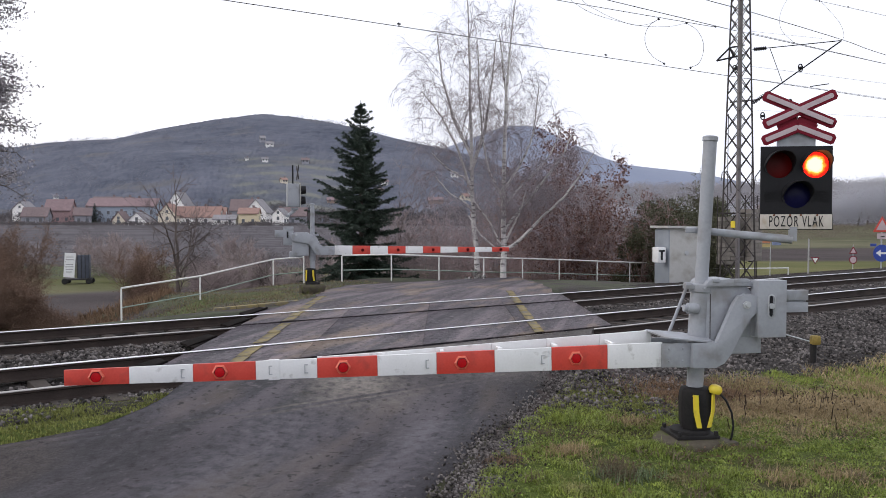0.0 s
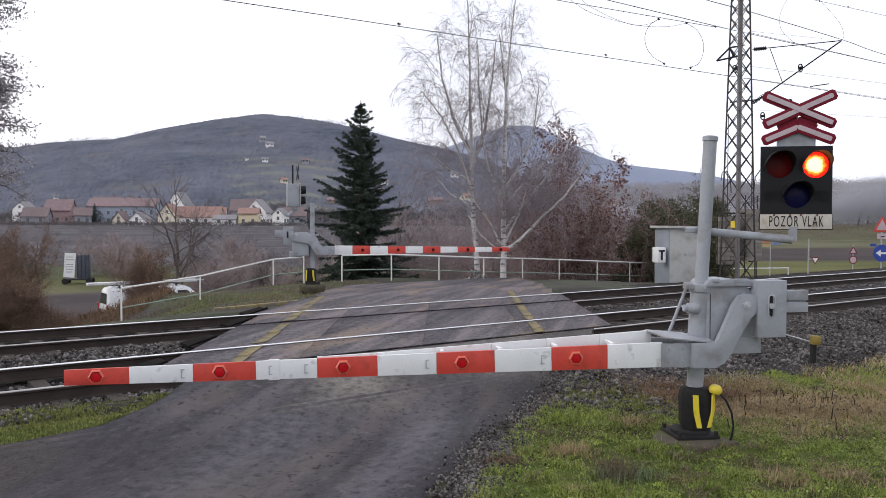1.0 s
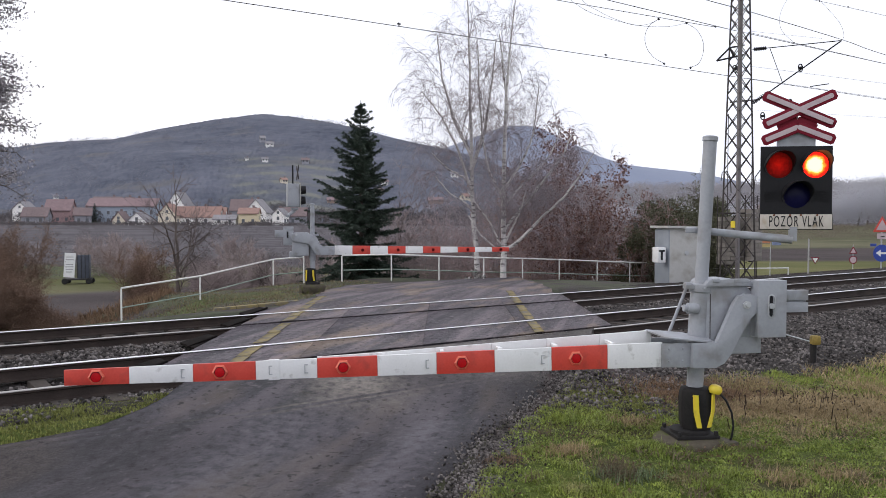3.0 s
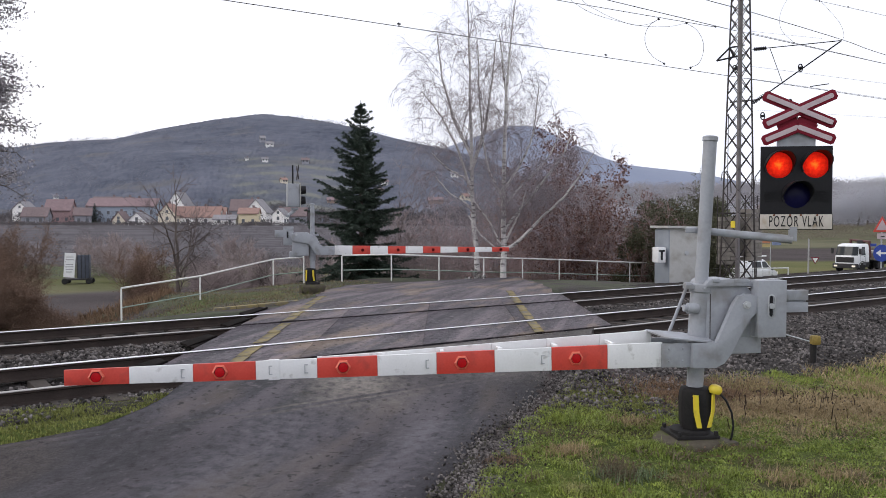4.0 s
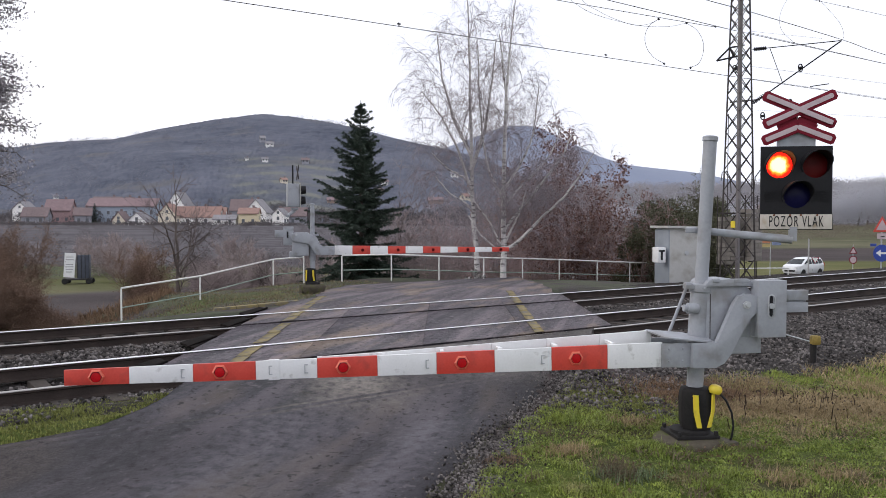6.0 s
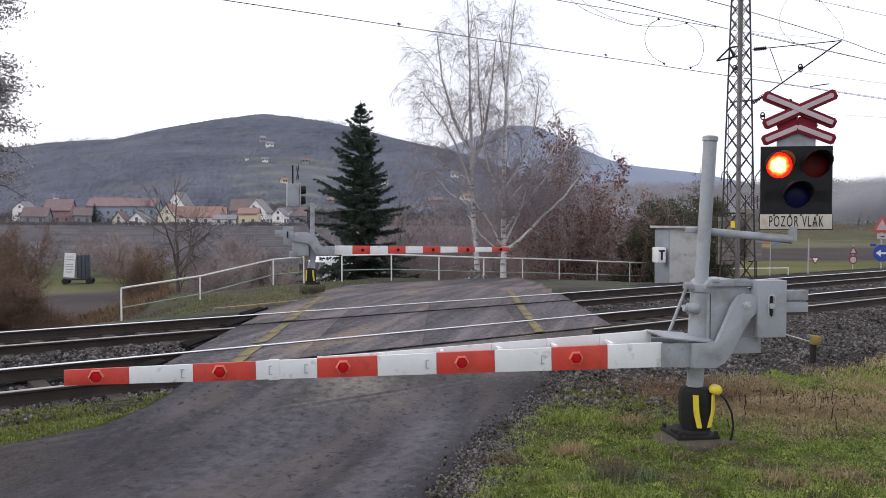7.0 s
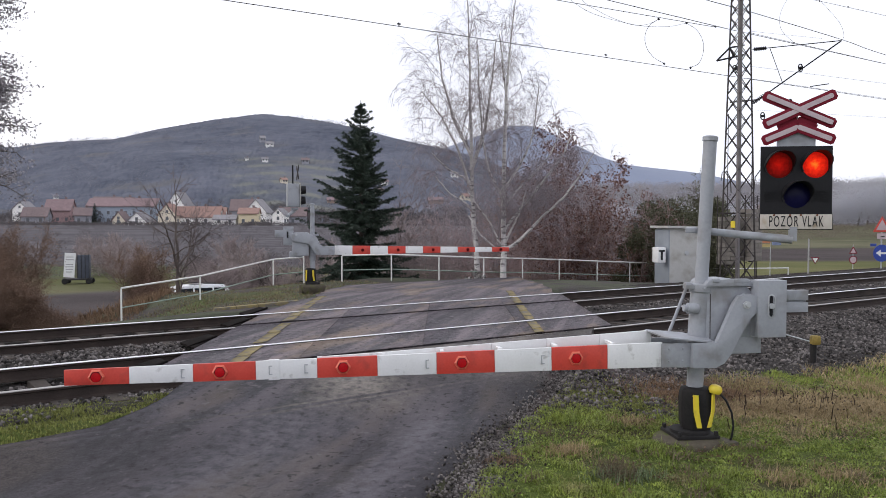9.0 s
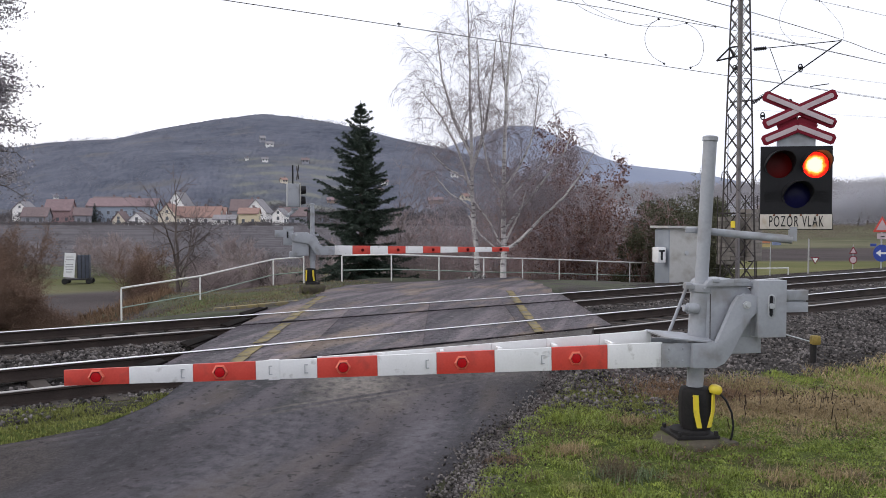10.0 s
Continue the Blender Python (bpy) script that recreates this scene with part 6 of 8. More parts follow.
    rl = np.interp(v, (8.25, 8.42, 8.55, 9.27, 9.9, 10.4), (-13, -4.3, -3.5, -3.12, -2.98, -3.2))
    ok = (v > 8.2) & (v < 9.85 + 0.3 * rng.random(n)) & (x < rl - 0.05) & (rng.random(n) < 0.25 + 0.75 * clump(x, y, 1.3))
    x, y = x[ok], y[ok]
    blades("grass", x, y, np.maximum(ground_z(x, y), ballast_z(xy_uv(x, y)[1])) - 0.005, 0.025 + 0.03 * clump(x, y, 2.2), 0.006, M_MOSS, rng, "strip of green grass between road and track", "grass")
    # far side of the tracks
    n = 90000
    u, v = rng.uniform(-8, 16, n), rng.uniform(18.6, 30, n)
    x, y = uv_xy(u, v)
    ok = ~((x > -3.7) & (x < 4.6) & (v < 26.4)) & (rng.random(n) < 0.1 + 0.6 * clump(x, y, 0.7))
    x, y = x[ok], y[ok]
    half = rng.random(len(x)) < 0.25 + 0.45 * clump(x, y, 0.9) * np.exp(-((x + 6.0) / 3.5) ** 2)
    blades("grass", x[half], y[half], ground_z(x[half], y[half]) - 0.02, 0.05 + 0 * x[half], 0.014, M_MOSS, rng, "grass on the far bank", "grass")
    blades("dry_grass", x[~half], y[~half], ground_z(x[~half], y[~half]) - 0.02, 0.10 + 0 * x[~half], 0.012, M_STRAW_DULL, rng, "dry grass on the far bank", "grass", 0.7)
    # dry brush on the bank below the railing
    n = 16000
    x, y = rng.uniform(-15.5, -9.7, n), rng.uniform(24.2, 30.0, n)
    u, v = xy_uv(x, y)
    ok = (v > 18.9) & (rng.random(n) < 0.1 + 0.9 * clump(x, y, 1.1) ** 2)
    x, y = x[ok], y[ok]
    blades("dry_brush", x, y, ground_z(x, y) - 0.03, 0.22 + 0.25 * clump(x, y, 0.8), 0.010, M_RUSTWEED, rng, "brown dead stalks on the bank beside the track", "weeds", 0.45)
    # dark seed stalks in the dry patch
    n = 110
    x, y = rng.normal(4.1, 0.6, n), rng.normal(10.0, 0.5, n)
    blades("dead_stalks", x, y, ground_z(x, y), 0.24 + 0 * x, 0.006, M_STALK, rng, "dark dead stalks in the dry grass", "grass", 0.35)


build_grass()

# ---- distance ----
# wooded hill, with bluish distance haze put into the colour
M_HILL = mat("hazed_hill_canopy", (0.058, 0.068, 0.096), (0.140, 0.147, 0.184), 1.0, s1=0.012, s2=0.09, bump=0.12, dist=1.5, mix2=0.4, dirt=(0.125, 0.124, 0.135), dirt_scale=0.02, dirt_lo=0.58, dirt_hi=0.68, stretch=(1, 1, 3))
# hill trees made paler and bluer: haze put into their colour
M_WOODS = mat("hazed_bare_woods", (0.165, 0.172, 0.21), (0.225, 0.228, 0.262), 1.0, s1=0.012, s2=0.15, bump=0, island=0.12, thin=0.5)
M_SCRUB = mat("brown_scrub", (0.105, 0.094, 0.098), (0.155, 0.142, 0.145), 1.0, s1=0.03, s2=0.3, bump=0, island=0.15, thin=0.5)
# farther woods: base colours lifted to stand in for distance haze
M_RISEWOODS = mat("hazed_brown_woods", (0.33, 0.32, 0.335), (0.42, 0.405, 0.42), 1.0, s1=0.02, s2=0.15, bump=0, island=0.1, thin=0.8)
M_FARWOODS = mat("hazed_grey_woods", (0.45, 0.45, 0.49), (0.55, 0.55, 0.585), 1.0, s1=0.02, s2=0.15, bump=0, island=0.1, thin=0.8)
# the mountain's blue is distance haze painted in as base colour
M_FARHILL = mat("haze_blue_mountain", (0.22, 0.25, 0.33), (0.26, 0.29, 0.37), 1.0, s1=0.003, s2=0.02, bump=0)


def ridge(name, xs, zs, y_top, y_foot, z_foot, m, label, depth=500, rough=0.0):
    n, k = (700, 150) if rough else (160, 26)
    rng = np.random.default_rng(17)
    X = np.linspace(xs[0], xs[-1], n)
    H = np.interp(X, xs, zs)
    for _ in range(14 if rough else 3):
        H[1:-1] = (H[:-2] + 2 * H[1:-1] + H[2:]) / 4
    T = np.concatenate([np.linspace(0, 1, k), 1 + np.linspace(0.03, 0.3, 6)])[:, None]
    tc = np.minimum(T, 1)
    Z = z_foot + (H[None] - z_foot) * (0.6 * tc * tc * (3 - 2 * tc) + 0.4 * tc) - np.maximum(T - 1, 0) * H[None] * 2
    Y = np.where(T <= 1, y_foot + (y_top - y_foot) * T, y_top + (T - 1) * depth * 3) + 0 * X[None]
    Z = Z + 5.0 * np.sin(X * 0.021 + T * 5) * np.sin(tc * 3.1) * np.minimum(1, H / 100)
    if rough:
        A = rng.normal(0, 1, Z.shape)
        B = (A + np.roll(A, 1, 0) + np.roll(A, 1, 1) + np.roll(A, -1, 1)) / 2
        Z = Z + rough * B * smooth(0.02, 0.12, T) * (0.45 + 0.55 * (np.sin(X * 0.03 + 9 * T) * np.sin(X * 0.013 - 7 * T) > -0.35))
    V = np.stack([X[None] * (Y / y_top), Y, Z], -1).reshape(-1, 3)
    I = (np.arange(len(T) - 1)[:, None] * n + np.arange(n - 1)[None]).ravel()
    return tagged(new(name, raw_mesh(name, V, np.stack([I, I + 1, I + n + 1, I + n], 1), m, True)), label, "hill", kind="structure"), (X, H)


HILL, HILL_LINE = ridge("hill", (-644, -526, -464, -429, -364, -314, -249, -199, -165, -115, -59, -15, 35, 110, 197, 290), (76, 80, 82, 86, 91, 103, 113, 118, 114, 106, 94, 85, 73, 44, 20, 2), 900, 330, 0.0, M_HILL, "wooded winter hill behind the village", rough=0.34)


def terrace(hill):
    """Tan garden terraces on the lower slope, kept as a mask on the hill's points."""
    me = hill.data
    P = np.empty(len(me.vertices) * 3, np.float32)
    me.vertices.foreach_get("co", P)
    x, y, z = P.reshape(-1, 3).T
    r = x / y
    zone = smooth(-0.285, -0.23, r) * (1 - smooth(-0.15, -0.08, r)) * smooth(345, 370, y) * (1 - smooth(560, 640, y))
    steps = smooth(0.2, 0.8, np.sin(z * 0.85 + 2.0 * np.sin(r * 40)))
    k = 0.85 * zone * (0.25 + 0.75 * steps) * (0.45 + 0.55 * (np.sin(r * 90 + y * 0.05) > -0.2))
    col = np.stack([k, k, k, np.ones_like(k)], 1).astype(np.float32)
    me.color_attributes.new("terrace", "FLOAT_COLOR", "POINT").data.foreach_set("color", col.ravel())
    t = M_HILL.node_tree
    n, l = t.nodes, t.links
    p = n["Principled BSDF"]
    at = n.new("ShaderNodeVertexColor")
    at.layer_name = "terrace"
    mx = n.new("ShaderNodeMix")
    mx.data_type = "RGBA"
    mx.inputs[7].default_value = (0.178, 0.182, 0.158, 1)
    l.new(at.outputs[0], mx.inputs[0])
    l.new(p.inputs["Base Color"].links[0].from_socket, mx.inputs[6])
    l.new(mx.outputs[2], p.inputs["Base Color"])


terrace(HILL)
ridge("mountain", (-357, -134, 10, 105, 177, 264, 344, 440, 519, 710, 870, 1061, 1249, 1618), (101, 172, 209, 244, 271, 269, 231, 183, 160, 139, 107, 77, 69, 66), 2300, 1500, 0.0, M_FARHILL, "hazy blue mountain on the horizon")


def hill_z(x, y):
    X, H = HILL_LINE
    t = np.clip((y - 330) / 570, 0, 1)
    h = np.interp(x * 900 / y, X, H)
    return h * (0.6 * (t * t * (3 - 2 * t)) + 0.4 * t) + 5.0 * np.sin(x * 900 / y * 0.021 + t * 5) * np.sin(t * 3.1) * np.minimum(1, h / 100)


def tufts(name, x, y, z, h, w, m, rng, label, k=12, category="woods", fl=(0.14, 0.34), core=0.45):
    """Bare far trees and scrub: each a loose crown of small ragged flakes over its foot."""
    n = len(x)
    P = np.repeat(np.stack([x, y, z], 1), k, 0)
    H, W = np.repeat(h, k), np.repeat(w, k)
    d = rng.normal(size=(n * k, 3))
    d /= np.linalg.norm(d, axis=1)[:, None]
    d *= (rng.uniform(0, 1, n * k) ** core)[:, None]
    C = P + np.stack([d[:, 0] * W * 0.6, d[:, 1] * W * 0.6, H * (0.55 + 0.45 * d[:, 2])], 1)
    a = rng.normal(size=(n * k, 3)) * np.array([1, 1, 1.5])
    a /= np.linalg.norm(a, axis=1)[:, None]
    b = np.cross(a, rng.normal(size=(n * k, 3)))
    b /= np.linalg.norm(b, axis=1)[:, None]
    s = (W * rng.uniform(*fl, n * k))[:, None]
    V = np.stack([C - b * s * 0.55, C + b * s * 0.55, C + a * s * 1.5], 1).reshape(-1, 3)
    tagged(new(name, raw_mesh(name, V, np.arange(len(V)).reshape(-1, 3), m)), label, category, kind="stuff")


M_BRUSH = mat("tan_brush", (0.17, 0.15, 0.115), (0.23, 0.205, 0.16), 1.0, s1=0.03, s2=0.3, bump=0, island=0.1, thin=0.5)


def build_woods():
    rng = np.random.default_rng(31)
    # scrub in uneven rows along the old field banks of the plain
    n = 1500
    bank = np.array((62, 74, 88, 104, 124, 150, 182, 216, 246))[rng.integers(0, 9, n)]
    y = bank * (1 + rng.normal(0, 0.035, n))
    x = rng.uniform(-0.56, -0.02, n) * y
    keep = (rng.random(n) < 0.25 + 0.75 * clump(x * 0.09, y * 0.07)) & ~((np.abs(x + 27) < 5) & (y < 70))
    x, y = x[keep], y[keep]
    s = rng.uniform(0.4, 1.3, len(x)) * np.interp(y, (60, 250), (0.55, 1.0))
    tufts("plain_scrub", x, y, ground_z(x, y) - 0.1, 1.7 * s, 2.6 * s, M_SCRUB, rng, "grey-brown scrub along the banks of the plain", 80, "scrub", (0.02, 0.06))
    n = 1300
    y = rng.uniform(0, 1, n) ** 0.5 * 440 + 365
    x = rng.uniform(-0.64, 0.36, n) * y
    z = hill_z(x, y)
    clear = (np.abs(x / y + 0.19) < 0.10) & (y < 600) & (y > 365)
    ok = ~(clear & (rng.random(n) < 0.45))
    s = rng.uniform(0.7, 1.3, ok.sum())
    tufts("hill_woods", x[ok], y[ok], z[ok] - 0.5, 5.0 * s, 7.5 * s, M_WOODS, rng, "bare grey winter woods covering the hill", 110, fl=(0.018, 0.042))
    n = 1100
    y = rng.uniform(0, 1, n) ** 0.6 * 480 + 420
    x = rng.uniform(0.06, 0.62, n) * y
    s = rng.uniform(0.6, 1.3, n)
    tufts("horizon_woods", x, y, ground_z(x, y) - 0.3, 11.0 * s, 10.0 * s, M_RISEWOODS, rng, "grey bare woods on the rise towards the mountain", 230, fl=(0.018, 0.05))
    n = 850
    x, y = rng.uniform(50, 400, n), rng.uniform(225, 400, n)
    s = rng.uniform(0.6, 1.2, n) * (0.45 + 0.5 * smooth(225, 275, y)) * (0.6 + 0.75 * clump(x * 0.05, y * 0.05))
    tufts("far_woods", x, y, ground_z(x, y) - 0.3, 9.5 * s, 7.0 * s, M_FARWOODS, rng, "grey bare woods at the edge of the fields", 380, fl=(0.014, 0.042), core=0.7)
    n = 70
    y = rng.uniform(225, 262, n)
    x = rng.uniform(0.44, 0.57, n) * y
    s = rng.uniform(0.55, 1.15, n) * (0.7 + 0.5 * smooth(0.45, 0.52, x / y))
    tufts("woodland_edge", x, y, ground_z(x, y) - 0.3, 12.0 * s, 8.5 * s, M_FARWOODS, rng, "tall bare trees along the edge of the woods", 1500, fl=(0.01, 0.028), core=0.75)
    n = 700
    x, y = rng.uniform(30, 150, n), rng.uniform(165, 230, n)
    s = rng.uniform(0.5, 1.2, n)
    tufts("field_scrub", x, y, ground_z(x, y) - 0.1, 1.7 * s, 3.4 * s, M_BRUSH, rng, "tan brush along the edge of the woods", 90, "scrub", (0.02, 0.06))
    n = 190
    x, y = rng.uniform(-185, 70, n), rng.uniform(287, 352, n)
    s = rng.uniform(0.6, 1.3, n)
    tufts("village_trees", x, y, ground_z(x, y) - 0.2, 6.0 * s, 4.4 * s, M_SCRUB, rng, "bare grey garden trees between the houses", 300, fl=(0.012, 0.03))
    n = 300
    x, y = rng.uniform(-165, 40, n), rng.uniform(262, 284, n)
    s = rng.uniform(0.5, 1.4, n)
    tufts("garden_scrub", x, y, ground_z(x, y) - 0.2, 1.25 * s, 3.6 * s, M_SCRUB, rng, "grey-brown hedges and scrub before the houses", 90, fl=(0.03, 0.08))
    n = 1300
    x, y = rng.uniform(-190, 90, n), rng.uniform(303, 400, n)
    s = rng.uniform(0.4, 1.3, n)
    z = np.maximum(ground_z(x, y), np.where(y > 340, hill_z(x, y), -9))
    tufts("village_scrub", x, y, z - 0.2, 4.0 * s, 3.4 * s, M_SCRUB, rng, "grey-brown scrub and garden trees round the village", 60, fl=(0.05, 0.14))


build_woods()
for i, (x, y, h) in enumerate(((117, 250, 12), (124, 244, 13.5), (131, 252, 12.5), (136, 246, 14), (142, 255, 13), (106, 248, 9), (99, 252, 8))):
    build_bare_tree(pose(x, y, float(ground_z(x, y))), h, 300 + i, "tall bare tree at the field's edge", 0.28)

WALLS = [mat("house_wall_" + n, c, tuple(min(1, k * 1.12) for k in c), 0.9, s1=0.6, s2=6, bump=0.1) for n, c in (("white", (0.86, 0.84, 0.82)), ("cream", (0.68, 0.61, 0.50)), ("pink", (0.36, 0.24, 0.24)), ("grey", (0.30, 0.30, 0.33)), ("yellow", (0.64, 0.55, 0.38)), ("tan", (0.29, 0.225, 0.19)), ("blue", (0.30, 0.34, 0.40)))]
# roof colours are greyed and lightened, a haze tint mixed into each
ROOFS = [mat("roof_" + n, c, tuple(k * 1.3 for k in c), 0.9, s1=0.8, s2=5, bump=0.2) for n, c in (("red", (0.215, 0.155, 0.16)), ("orange", (0.27, 0.175, 0.15)), ("brown", (0.175, 0.135, 0.135)), ("grey", (0.23, 0.22, 0.23)))]
M_PANE = mat("window_glass", (0.09, 0.095, 0.11), (0.13, 0.135, 0.15), 0.3, bump=0)
WALL_NAME = ("white", "cream", "pink", "pale grey", "yellow", "tan", "pale blue-grey")
ROOF_NAME = ("red", "orange", "brown", "grey")


def build_house(x, y, w, d, h, rh, turn, wi, ri, z=None):
    z = float(max(ground_z(x, y), hill_z(x, y) if y > 335 else -9)) if z is None else z
    o = thing("house", pose(x, y, z, 0, 0, turn), f"{WALL_NAME[wi]} village house with {ROOF_NAME[ri]} gabled roof", "house", "village houses")
    g = Geo()
    g.extrude([(-w / 2, -d / 2, -4), (-w / 2, d / 2, -4), (-w / 2, d / 2, h), (-w / 2, 0, h + rh), (-w / 2, -d / 2, h)], (w, 0, 0))
    part("wall", g, WALLS[wi], o)
    for s in (-1, 1):
        g = Geo()
        e = 0.5
        k = rh / (d / 2)
        g.extrude([(-w / 2 - 0.4, s * (d / 2 + e), h - e * k + 0.05), (-w / 2 - 0.4, 0, h + rh + 0.05), (-w / 2 - 0.4, 0, h + rh + 0.3), (-w / 2 - 0.4, s * (d / 2 + e), h - e * k + 0.3)], (w + 0.8, 0, 0))
        part("roof", g, ROOFS[ri], o)
    n = max(2, int(w / 3))
    for fl in range(max(1, int(h / 2.8))):
        for i in range(n):
            g = Geo()
            g.box((-w / 2 + w * (i + 0.5) / n, -d / 2 - 0.02, 1.5 + fl * 2.8), (1.0, 0.12, 1.3))
            part("window", g, M_PANE, o)
    for sx in (-1, 1):
        g = Geo()
        g.box((sx * (w / 2 + 0.02), 0, h * 0.55 + 0.3), (0.12, 1.0, 1.3))
        part("window", g, M_PANE, o)
        g = Geo()
        g.box((sx * (w / 2 + 0.02), 0, h + rh * 0.3), (0.12, 0.9, 1.0))
        part("window", g, M_PANE, o)
    g = Geo()
    g.box((w * 0.2, d * 0.1, h + rh + 0.3), (0.7, 0.7, 1.6))
    part("chimney", g, ROOFS[2], o)
    return o


# village, western half: x, y, width, depth, eaves, roof, turn, wall, roof colour
WEST_HOUSES = (
    (-149.8, 320, 10, 8, 4.5, 3.5, 8, 2, 0),
    (-169.1, 330, 6, 7, 4.5, 2.5, 80, 0, 3),
    (-149.2, 300, 9, 7, 2.6, 2.6, 10, 3, 2),
    (-121.4, 312, 27, 9, 6.0, 2.4, 2, 6, 0),
    (-141.4, 345, 12, 8, 6.5, 2.5, 4, 5, 2),
    (-132.1, 345, 7, 8, 5.0, 4.0, 80, 1, 2),
    (-110.9, 345, 8, 8, 6.5, 4.5, 78, 0, 3),
    (-88.8, 292, 20, 8, 2.6, 3.0, 3, 0, 1),
    (-96.1, 288, 6, 7, 3.2, 3.2, 84, 1, 1),
)
# village, eastern half: x, y, width, depth, eaves, roof, turn, wall, roof colour
EAST_HOUSES = (
    (-82.0, 296, 7, 7, 2.8, 2.6, 5, 0, 1),
    (-79.5, 330, 12, 8, 4.8, 3.6, 4, 3, 2),
    (-71.6, 318, 8, 9, 4.2, 4.2, 82, 0, 3),
    (-68.7, 290, 7, 7, 3.6, 1.6, 4, 4, 1),
    (-59.6, 300, 4, 5, 3.4, 1.8, 70, 0, 3),
    (-106.5, 288, 7, 7, 1.2, 2.6, 84, 0, 3),
    (-113.7, 289, 5, 5, 1.4, 2.6, 84, 1, 2),
    (-134.3, 305, 6, 6, 3.0, 2.2, 20, 3, 2),
    (-76.6, 288, 8, 6, 1.8, 1.2, 5, 0, 3),
    (-55.8, 305, 10, 7, 3.0, 2.5, 5, 3, 2),
)
# houses on the slope: x, y, width, depth, eaves, roof, turn, wall, roof colour
HILL_HOUSES = (
    (-145.3, 660, 5, 6, 4.0, 3, 20, 3, 3),
    (-135.6, 640, 7, 6, 3.2, 2.6, 20, 0, 3),
    (-125.0, 575, 5, 5, 3, 1.6, 10, 0, 3),
    (-97.3, 500, 4, 5, 3, 2, 30, 1, 1),
    (-97.6, 580, 6, 6, 3.5, 2.5, 10, 3, 2),
    (-59.7, 440, 6, 6, 2.5, 2.0, 10, 5, 0),
    (-35.7, 500, 4.5, 5, 3, 2, 10, 0, 0),
    (-36.5, 470, 5, 5, 3, 2, 10, 2, 0),
)
# houses at the edge of the woods: x, y, width, depth, eaves, roof, turn, wall, roof colour
WOOD_HOUSES = (
    (7.8, 560, 6, 6, 3, 2, 5, 0, 3),
    (12.5, 450, 5, 6, 3, 2.2, 30, 1, 1),
    (-3.9, 430, 9, 7, 2.6, 2.4, 5, 5, 0),
    (-227.4, 480, 3, 4, 2.5, 1.5, 30, 0, 3),
    (-139.0, 580, 3, 3, 2.0, 1, 10, 0, 3),
)
for row in (*WEST_HOUSES, *EAST_HOUSES, *HILL_HOUSES, *WOOD_HOUSES):
    k, f = (1.14, 0.95) if row[1] < 350 else (0.62, 0.85)
    build_house(*row[:2], row[2] * f, row[3] * f, row[4] * k, row[5] * k, *row[6:])
build_spruce(pose(-130.5, 306, float(ground_z(-130.5, 306))), 8.0, 1.9, 41, "dark fir in a village garden", "fir_tree", 0.4)
build_spruce(pose(-88.0, 330, float(ground_z(-88.0, 330))), 7.0, 1.7, 42, "dark fir in a village garden", "fir_tree", 0.4)


# ---- main road beyond the tracks ----
def lane_xyz(u, v):
    x, y = uv_xy(u, v)
    return x, y, float(ground_z(x, y)) + 0.06


def build_main_road():
    us = np.linspace(-90, 330, 140)
    V, F = [], []
    for u in us:
        for v in (36.2, 38.0, 40.0, 42.0, 43.8):
            V.append(lane_xyz(u, v))
    for i in range(len(us) - 1):
        for k in range(4):
            F.append((i * 5 + k, (i + 1) * 5 + k, (i + 1) * 5 + k + 1, i * 5 + k + 1))
    tagged(new("main_road", raw_mesh("main_road", V, F, M_MAINROAD, True)), "two-lane asphalt road parallel to the tracks", "road", kind="structure")
    for v in (36.5, 43.5):
        V, F = [], []
        for i, u in enumerate(us):
            for dv in (-0.06, 0.06):
                x, y, z = lane_xyz(u, v + dv)
                V.append((x, y, z + 0.006))
            if i:
                F.append((2 * i - 2, 2 * i, 2 * i + 1, 2 * i - 1))
        tagged(new("edge_line", raw_mesh("edge_line", V, F, M_CONCRETE)), "worn pale edge line of the main road", "road marking", kind="structure")


build_main_road()

# ---- vehicles: +x is forward, origin on the ground at the middle ----
M_CARWHITE = mat("white_car_paint", (0.72, 0.73, 0.75), (0.80, 0.81, 0.82), 0.25, s1=2, s2=20, bump=0.02, dirt=(0.5, 0.48, 0.46), dirt_scale=3, dirt_lo=0.6, dirt_hi=0.85)
M_CARGLASS = mat("dark_car_glass", (0.015, 0.019, 0.022), (0.028, 0.033, 0.037), 0.08, bump=0, spec=0.25)
M_TYRE = mat("tyre", (0.02, 0.02, 0.02), (0.035, 0.034, 0.033), 0.85, bump=0.2)
M_RIM = mat("wheel_rim", (0.3, 0.3, 0.31), (0.4, 0.4, 0.41), 0.35, 0.6, bump=0)
M_BED = mat("beige_dropside", (0.30, 0.27, 0.22), (0.38, 0.34, 0.28), 0.7, s1=2, s2=20, bump=0.1, dirt=(0.2, 0.17, 0.13), dirt_scale=2)
M_BED_DARK = mat("dark_grey_plastic", (0.09, 0.09, 0.095), (0.13, 0.13, 0.135), 0.7, bump=0.05)
M_CHASSIS = mat("dark_chassis", (0.03, 0.03, 0.032), (0.055, 0.052, 0.052), 0.7, bump=0.1)
M_CRANE = mat("dark_crane_red", (0.07, 0.018, 0.018), (0.11, 0.028, 0.025), 0.5, bump=0.05)
M_PALLET = mat("wrapped_pallet", (0.38, 0.36, 0.32), (0.47, 0.45, 0.41), 0.4, s1=3, s2=15, bump=0.4, dist=0.03)
M_HEADLIGHT = glow("headlight", (1.0, 0.93, 0.8), 0.9)
M_LAMPGLASS = mat("clear_lamp_glass", (0.55, 0.56, 0.58), (0.65, 0.66, 0.68), 0.1, bump=0)
